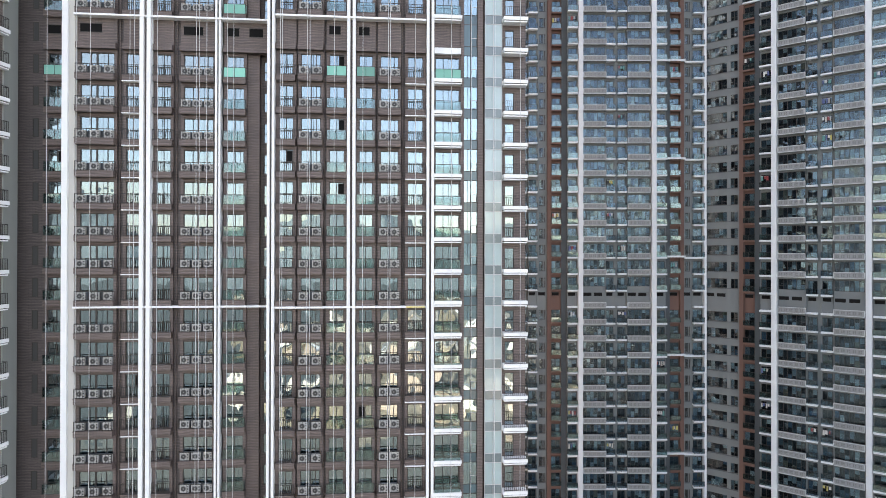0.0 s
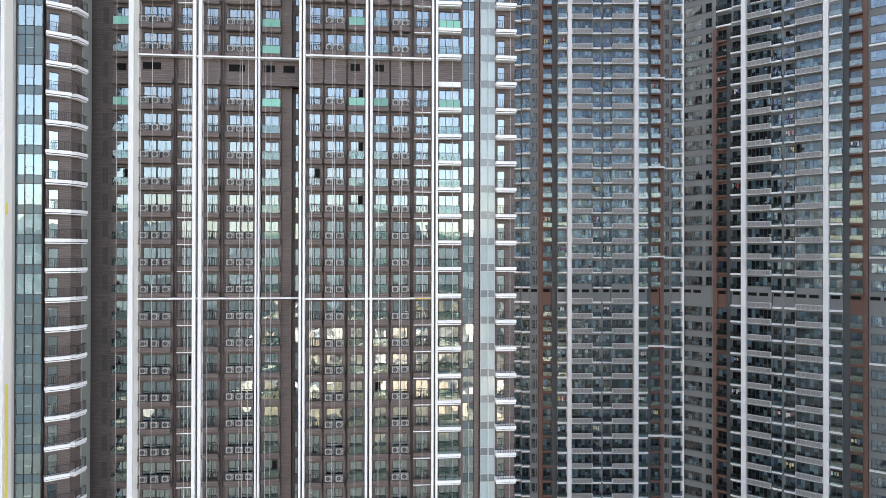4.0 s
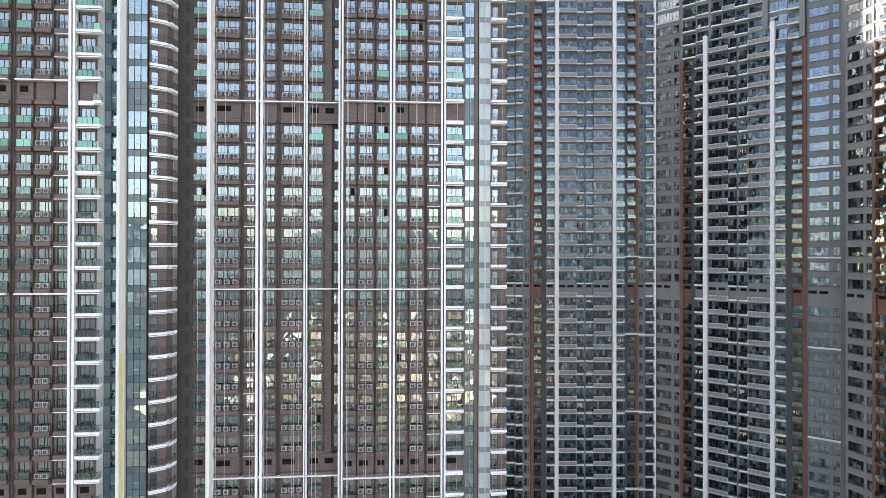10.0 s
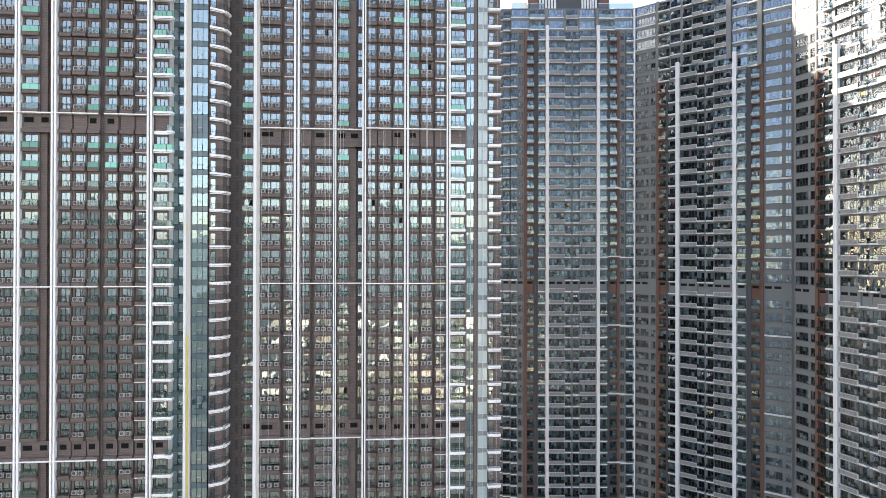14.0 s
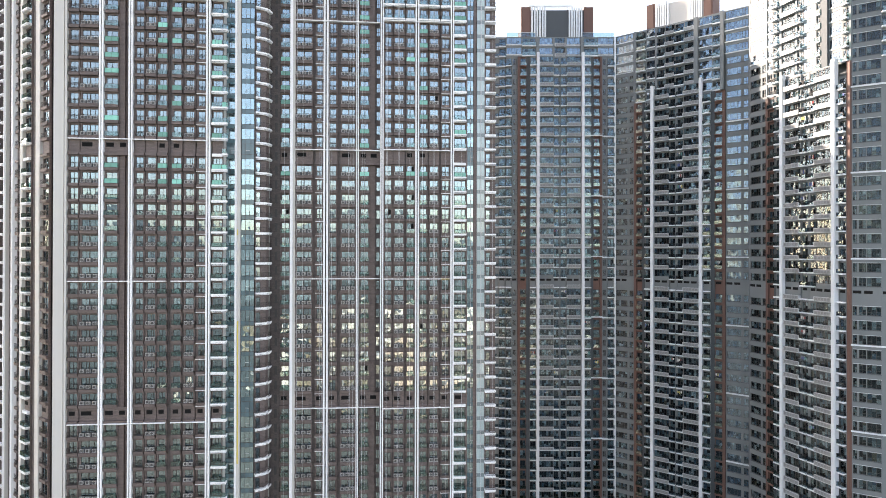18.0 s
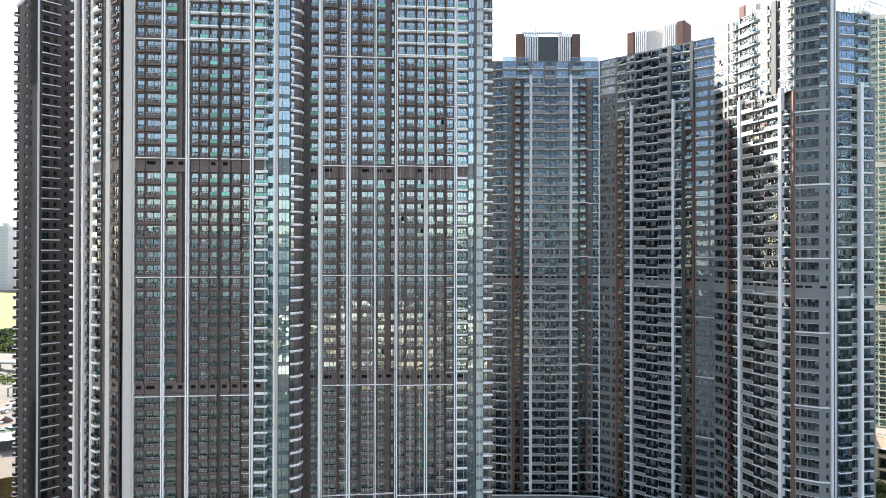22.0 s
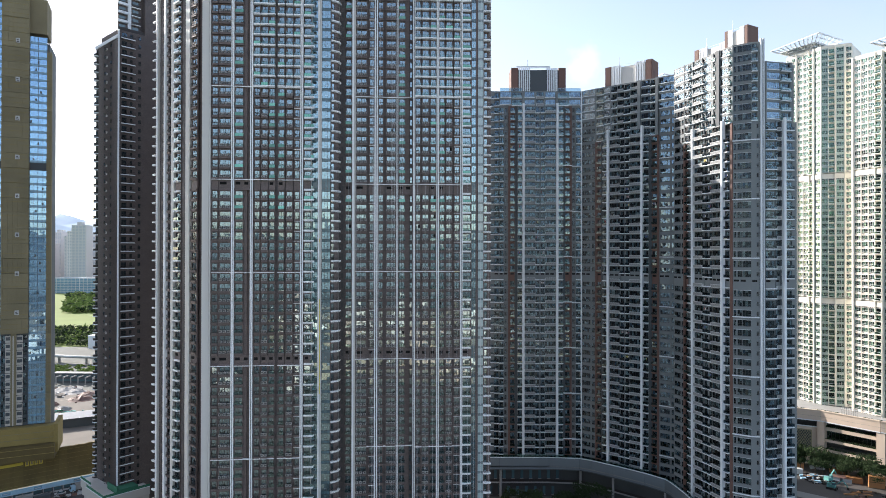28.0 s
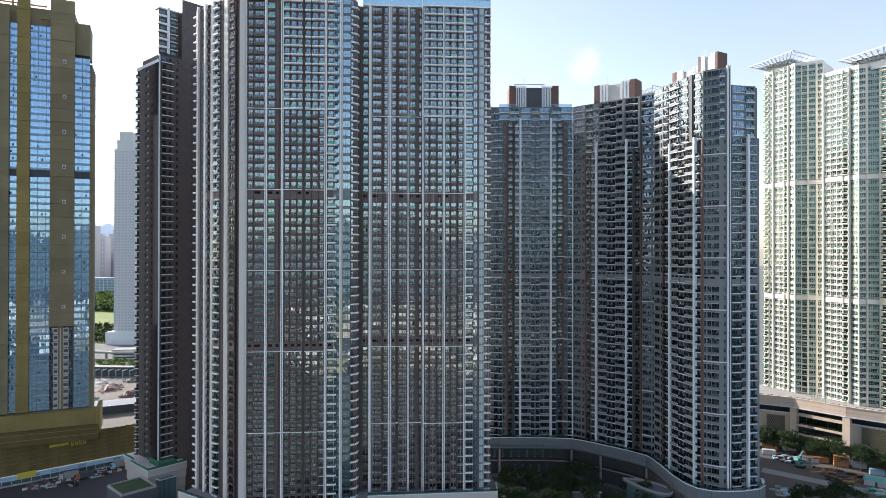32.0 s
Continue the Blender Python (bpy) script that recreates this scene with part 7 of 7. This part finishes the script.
def low_block(x, y, w, d, h, ang, mat, label, name="low_building"):
    t = thing(name, label, "building", Matrix.Translation((x, y, 0)) @ Matrix.Rotation(ang, 4, "Z"), group=name + "s far off")
    part("wall", Kit().box(0, w, 0, d, 0, h, mat), t)
    part("roof", Kit().box(-0.4, w + 0.4, -0.4, d + 0.4, h, h + 0.6, "concrete"), t)
    n = min(2, max(1, int(h / 3.5)))
    for i in range(n):
        part("window_band", Kit().box(w * 0.06, w * 0.94, -0.12, -0.02, 1.2 + i * 3.4, 2.6 + i * 3.4, "spandrel"), t)


low_block(-330, 430, 22, 14, 9, 0.2, "creamwall", "cream two storey site building")
low_block(-300, 440, 12, 10, 8, 0.2, "creamwall", "cream two storey site building")
low_block(-320, 355, 90, 6, 7, -0.06, "greydark", "long grey rail depot wall with openings", "rail_depot")


def mound(x, y, r, h, mat, label, seed, bits):
    """A rough heap with an uneven surface and loose blocks on it."""
    t = thing("rubble_heap", label, "rubble", Matrix.Translation((x, y, 0)), group="rubble heaps in the yard")
    k = Kit()
    n, rows = 14, 5
    v = [(0, 0, h)]
    f = []
    for j in range(1, rows + 1):
        for i in range(n):
            a = 2 * math.pi * i / n
            q = r * j / rows * (1 + 0.35 * noise.noise(Vector((math.cos(a) * 1.5, math.sin(a) * 1.5, seed + j * 0.4))))
            z = h * (1 - (j / rows) ** 1.3) + h * 0.35 * noise.noise(Vector((q * math.cos(a) * 0.5, q * math.sin(a) * 0.5, seed)))
            v.append((q * math.cos(a), q * math.sin(a), max(0.0, z) if j < rows else -0.1))
    for i in range(n):
        f.append((0, 1 + i, 1 + (i + 1) % n))
        for j in range(rows - 1):
            o = 1 + j * n
            f.append((o + i, o + n + i, o + n + (i + 1) % n, o + (i + 1) % n))
    k.add(v, f, mat)
    part("mound", k, t)
    for _ in range(bits):
        a, q = rng.uniform(0, 6.28), r * rng.uniform(0.3, 1.1)
        s = rng.uniform(0.5, 1.6)
        part("block", Kit().prism([(-s, -s * 0.5), (s * 0.8, -s * 0.6), (s, s * 0.4), (-s * 0.7, s * 0.6)], 0, s * 0.8, rng.choice(("concrete", "palewhite", "rust", "yard"))), t,
             m=Matrix.Translation((q * math.cos(a), q * math.sin(a), max(0.0, h * (1 - q / r) * 0.7))) @ Matrix.Rotation(rng.uniform(0, 3), 4, "Z") @ Matrix.Rotation(rng.uniform(-0.4, 0.4), 4, "X"))


for i in range(22):
    mound(-335 + rng.uniform(0, 130), 262 + rng.uniform(0, 80), rng.uniform(4, 10), rng.uniform(1.5, 4.5), rng.choice(("yard", "yard", "concrete", "rust")), "heap of pale rubble and broken concrete", i * 1.7, 5)
for i in range(5):
    heap(-272 + i * 11, 258 + 4 * (i % 2), 5, 12, ["tarpgreen", "tealroof"], "green netted stacks in the yard")
k = ribbon(smooth_line([(-420, 452), (-330, 425), (-270, 436), (-210, 470)], rounds=3), 9.0, 6.0, 7.2, "concrete")
for i in range(15):
    x = -318 + i * 6
    dp = thing("depot_portal", "grey concrete portal frame of the rail depot", "portal frame", Matrix.Translation((x, 346.5 - (x + 320) * 0.06, 0)), group="depot portals")
    part("post", Kit().box(0, 0.7, 0, 0.7, 0, 6.2, "concrete"), dp)
    part("beam", Kit().box(0, 0.7, 0.7, 8.0, 5.4, 6.2, "concrete"), dp)
via = thing("viaduct", "pale curved road viaduct on columns", "viaduct")
part("deck", k, via)
part("parapet", ribbon(smooth_line([(-420, 451.6), (-330, 424.6), (-270, 435.6), (-210, 469.6)], rounds=3), 0.4, 7.2, 8.2, "palewhite"), via)
for x, y in ((-400, 450), (-370, 441), (-340, 434), (-310, 433), (-280, 438), (-250, 450)):
    part("column", Kit().box(x, x + 1.6, y + 2, y + 4, 0, 6.0, "concrete"), via)
wood = thing("woodland", "belt of green trees across the far flats", "trees", kind="stuff")
k = Kit()
for i in range(1500):
    near_belt = i % 2
    d_ = rng.uniform(712, 862) if near_belt else rng.choice((rng.uniform(1080, 1330), rng.uniform(1080, 1500)))
    x, y = -9 - d_ * (rng.uniform(0.46, 0.70) if near_belt else rng.uniform(0.46, 0.59)), d_ - 172
    s = rng.uniform(0.7, 1.2) if near_belt else rng.uniform(1.0, 1.9)
    # Crowns take the sunlit or the shaded leaf copy at random.
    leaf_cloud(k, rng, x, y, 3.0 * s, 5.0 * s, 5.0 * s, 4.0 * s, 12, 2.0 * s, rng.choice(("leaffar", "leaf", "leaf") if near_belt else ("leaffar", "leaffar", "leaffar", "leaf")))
for i in range(170):
    d_ = rng.uniform(560, 596)
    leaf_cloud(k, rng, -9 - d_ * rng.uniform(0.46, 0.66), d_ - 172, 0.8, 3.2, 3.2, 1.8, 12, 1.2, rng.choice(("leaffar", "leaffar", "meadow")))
part("foliage", k, wood, kind="stuff")
office = thing("far_office_block", "wide blue glass office block far off", "office block", Matrix.Translation((-985, 1400, 0)))
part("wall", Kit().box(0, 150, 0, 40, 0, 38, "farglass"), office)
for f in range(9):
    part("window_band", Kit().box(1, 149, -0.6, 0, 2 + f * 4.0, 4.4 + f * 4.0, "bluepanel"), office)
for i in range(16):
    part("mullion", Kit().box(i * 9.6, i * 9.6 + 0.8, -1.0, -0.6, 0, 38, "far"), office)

# slim pale tower far off
km = thing("far_tower", "slim pale apartment tower far off in haze", "apartment tower", Matrix.Translation((-384, 534, 0)))
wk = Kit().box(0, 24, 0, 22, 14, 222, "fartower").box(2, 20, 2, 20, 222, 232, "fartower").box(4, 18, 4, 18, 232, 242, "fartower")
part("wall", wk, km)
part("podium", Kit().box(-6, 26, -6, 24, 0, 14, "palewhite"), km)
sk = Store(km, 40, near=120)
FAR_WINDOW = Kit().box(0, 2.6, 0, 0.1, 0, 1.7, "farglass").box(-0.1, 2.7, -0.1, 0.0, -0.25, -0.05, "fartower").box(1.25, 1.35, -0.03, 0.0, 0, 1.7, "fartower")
for f in range(64):
    for x in (0.6, 4.6, 8.6, 12.6, 16.6, 20.4):
        sk.put("window", FAR_WINDOW, Matrix.Translation((x, -0.14, 16 + f * 3.2)))
    sk.put("balcony", Kit().box(24, 25.4, 1, 6, 16 + f * 3.2, 17 + f * 3.2, "palewhite"), Matrix.Identity(4))
sk.finish()

# hazy city and hills
for i in range(66):
    x = -1650 + i * 62 + rng.uniform(-20, 20) if i < 26 else (-1500 + (i - 26) * 44 if i < 42 else -1330 + (i - 42) * 24)
    y = rng.uniform(1500, 2100)
    w, h = rng.uniform(22, 40), rng.uniform(80, 175)
    t = thing("far_building", "hazy pale city tower in the distance", "tower", Matrix.Translation((x, y, 0)), group="far city towers")
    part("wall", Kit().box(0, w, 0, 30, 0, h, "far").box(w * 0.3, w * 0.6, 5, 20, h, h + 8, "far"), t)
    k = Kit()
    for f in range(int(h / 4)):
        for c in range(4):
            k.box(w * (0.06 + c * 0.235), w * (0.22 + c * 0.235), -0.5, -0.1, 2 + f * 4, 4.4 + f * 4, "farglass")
    part("far_window", k, t, kind="stuff")


def ridge(name, x0, x1, y, base, amp, seed, mat, label, depth=500):
    """A long hill with an uneven crest."""
    k = Kit()
    n = 90
    rows = 6
    v, f = [], []
    for i in range(n + 1):
        x = x0 + (x1 - x0) * i / n
        e = math.sin(math.pi * i / n) ** 0.5
        crest = (base + amp * noise.fractal(Vector((x * 0.0016, seed, 0)), 1.0, 2.0, 5)) * e
        for j in range(rows + 1):
            s = j / rows
            rough = 1 + 0.16 * noise.noise(Vector((x * 0.006, s * 3 + seed, 1)))
            v.append((x, y + depth * (s - 0.5), max(-1.5, crest * math.sin(math.pi * s) * rough if 0 < s < 1 else -1.5)))
    for i in range(n):
        for j in range(rows):
            a = i * (rows + 1) + j
            f.append((a, a + rows + 1, a + rows + 2, a + 1))
    k.add(v, f, mat)
    return tagged(new(name, k.mesh(name)), label, "hill", kind="structure")


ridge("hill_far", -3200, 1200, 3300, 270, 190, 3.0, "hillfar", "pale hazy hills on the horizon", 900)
ridge("hill_behind", -2600, 2600, -1900, 210, 130, 9.0, "hill", "green hills across the water", 900)
sheet("wooded_shore", [(-2500, -1800), (2500, -1800), (2500, -240), (-2500, -240)], 0.06, "shore", "dark green wooded land seen in the panes", "ground")
sheet("sandy_yard", [(-60, -900), (230, -900), (130, -225), (0, -225)], 0.2, "sand", "pale sunlit sandy yard seen in the panes", "ground")
for i in range(62):
    y = rng.uniform(-760, -245)
    x = rng.uniform(-130, 60) + (-y) * rng.uniform(-0.05, 0.30)
    low_block(x, y, rng.uniform(8, 26), rng.uniform(6, 16), rng.choice((rng.uniform(4, 14), rng.uniform(12, 30))), rng.uniform(-0.3, 0.3), rng.choice(("creamwall", "palewhite", "creamwall", "concrete", "sand", "pinkstone")), "sunlit low building across the site", "low_building")

# ---------------------------------------------------------------- vehicles and plant


def wheel(t, x, y, r):
    w = part("wheel", Kit().disc(0, 0, 0, r, "acdark", 12, 0.26), t, m=Matrix.Translation((x, y, r)))
    part("rim", Kit().disc(0, -0.265, 0, r * 0.55, "cable", 10, 0.02), w)


def car(m, mat, label):
    t = thing("car", label, "car", m, group="parked vehicles")
    k = Kit()
    side = [(0.0, 0.35), (0.05, 0.75), (0.9, 0.9), (3.9, 0.92), (4.3, 0.8), (4.35, 0.35)]
    k.add([(x, 0, z) for x, z in side] + [(x, 1.75, z) for x, z in side], [tuple(range(6)), tuple(range(11, 5, -1))] + [(i, i + 6, (i + 1) % 6 + 6, (i + 1) % 6) for i in range(6)], mat)
    part("body", k, t)
    cab = [(0.95, 0.9), (1.6, 1.42), (3.1, 1.45), (3.8, 0.92)]
    k = Kit()
    k.add([(x, 0.1, z) for x, z in cab] + [(x, 1.65, z) for x, z in cab], [(0, 1, 2, 3), (7, 6, 5, 4)] + [(i, i + 4, (i + 1) % 4 + 4, (i + 1) % 4) for i in range(4)], "spandrel")
    part("cabin_glass", k, t)
    part("roof", Kit().box(1.6, 3.1, 0.12, 1.63, 1.44, 1.5, mat), t)
    for x in (0.8, 3.5):
        wheel(t, x, 0.1, 0.32)
        wheel(t, x, 1.95, 0.32)


def lorry(m, mat, box_mat, label):
    t = thing("lorry", label, "lorry", m, group="parked vehicles")
    part("cab", Kit().prism([(0, 0), (1.9, 0), (1.9, 2.3), (0, 2.3)], 0.5, 2.7, mat, [(0.35, 0.1), (1.9, 0.1), (1.9, 2.2), (0.35, 2.2)]), t)
    part("windscreen", Kit().box(-0.02, 0.25, 0.2, 2.1, 1.5, 2.4, "spandrel"), t)
    part("cargo_box", Kit().box(2.1, 8.0, 0, 2.4, 0.9, 3.2, box_mat).box(2.05, 8.05, -0.04, 2.44, 3.2, 3.28, box_mat), t)
    part("chassis", Kit().box(0.2, 7.9, 0.5, 1.9, 0.5, 0.85, "rail"), t)
    for x in (0.9, 5.6, 6.8):
        wheel(t, x, 0.2, 0.48)
        wheel(t, x, 2.4, 0.48)


def excavator(m, mat, label):
    t = thing("excavator", label, "excavator", m, group="site machines")
    for y in (0, 2.2):
        part("track", Kit().prism([(0, y), (4.2, y), (4.2, y + 0.6), (0, y + 0.6)], 0.0, 0.9, "rail"), t)
    part("body", Kit().box(0.3, 3.4, 0.2, 2.6, 1.0, 2.2, mat).box(0.3, 1.3, 0.3, 2.5, 2.2, 2.6, mat), t)
    part("cab", Kit().box(2.2, 3.5, 0.3, 1.3, 2.2, 3.2, "spandrel").box(2.15, 3.55, 0.25, 1.35, 3.2, 3.3, mat), t)
    k = Kit()
    for (x0, z0), (x1, z1) in (((3.2, 2.0), (6.2, 4.8)), ((6.2, 4.8), (8.2, 2.2))):
        k.add([(x0, 1.5, z0 - 0.25), (x1, 1.5, z1 - 0.25), (x1, 1.9, z1 - 0.25), (x0, 1.9, z0 - 0.25), (x0, 1.5, z0 + 0.25), (x1, 1.5, z1 + 0.25), (x1, 1.9, z1 + 0.25), (x0, 1.9, z0 + 0.25)], [tuple(q) for q in CUBE_F.tolist()], mat)
    part("arm", k, t)
    part("bucket", Kit().prism([(7.7, 1.3), (8.9, 1.3), (8.9, 2.1), (7.7, 2.1)], 1.2, 2.2, "rail", [(7.9, 1.3), (8.5, 1.3), (8.5, 2.1), (7.9, 2.1)]), t)


rng = random.Random(91)
for i, (u, v, kind, mat, label) in enumerate([(48, -16, "car", "steelwhite", "white parked van-like car on the site road"), (54, -9, "lorry", "steelwhite", "white lorry with a grey box on the site road"), (64, -8, "car", "spandrel", "dark grey car parked by the fence"),
                                              (70, -7.5, "car", "acbody", "silver parked car by the fence"), (60, -14, "lorry", "orange", "orange site lorry with a dark box"), (76, -8, "lorry", "bluehoard", "blue site lorry by the fence"), (42, -9, "car", "rust", "dark red car parked on the road"), (66, -15, "car", "steelwhite", "small white car parked on the road")]):
    m = HRD_M @ Matrix.Translation((u, v, 0.05)) @ Matrix.Rotation(rng.uniform(-0.15, 0.15), 4, "Z")
    if kind == "car":
        car(m, mat, label)
    else:
        lorry(m, mat, "concrete" if i % 2 else "greydark", label)
for i in range(22):
    b = thing("road_barrier", "red and white plastic road barrier", "barrier", HRD_M @ Matrix.Translation((40 + i * 2.1, -11.2 + 0.8 * math.sin(i), 0.05)), group="road barriers")
    part("body", Kit().prism([(0, -0.3), (1.9, -0.3), (1.9, 0.3), (0, 0.3)], 0, 1.0, "rust" if i % 2 else "steelwhite", [(0, -0.1), (1.9, -0.1), (1.9, 0.1), (0, 0.1)]), b)
for u, v in ((45, -12.8), (52, -6), (72, -12), (80, -7), (58, -18)):
    p = HRD_M @ Vector((u, v, 0))
    heap(p.x, p.y, 3.2, 9, ["rail", "rust", "steelwhite", "concrete", "bark"], "stacks of site timber and steel by the road", size=0.8)
for i in range(13):
    plant_tree(135 + i * 2.3 + rng.uniform(-2, 2), 86 + rng.uniform(-5, 5), 0.0, rng.randrange(3), rng.uniform(0.9, 1.4), "green tree at the edge of the site", "roadside trees")
excavator(Matrix.Translation((168, 139, 0.06)) @ Matrix.Rotation(0.4, 4, "Z"), "tealroof", "blue-green excavator on the building site")
excavator(Matrix.Translation((163, 133, 0.06)) @ Matrix.Rotation(-0.8, 4, "Z"), "tealroof", "blue-green excavator on the building site")
excavator(Matrix.Translation((142, 126, 0.06)) @ Matrix.Rotation(1.4, 4, "Z"), "rust", "dark red excavator on the building site")
for i in range(26):
    plant_tree(152 + rng.uniform(-3, 3) + i * 2.4, 172 - i * 2.4 - 2 + rng.uniform(-3, 3), 0.0, rng.randrange(3), rng.uniform(1.0, 1.45), "dark green street tree by the podium", "street trees")
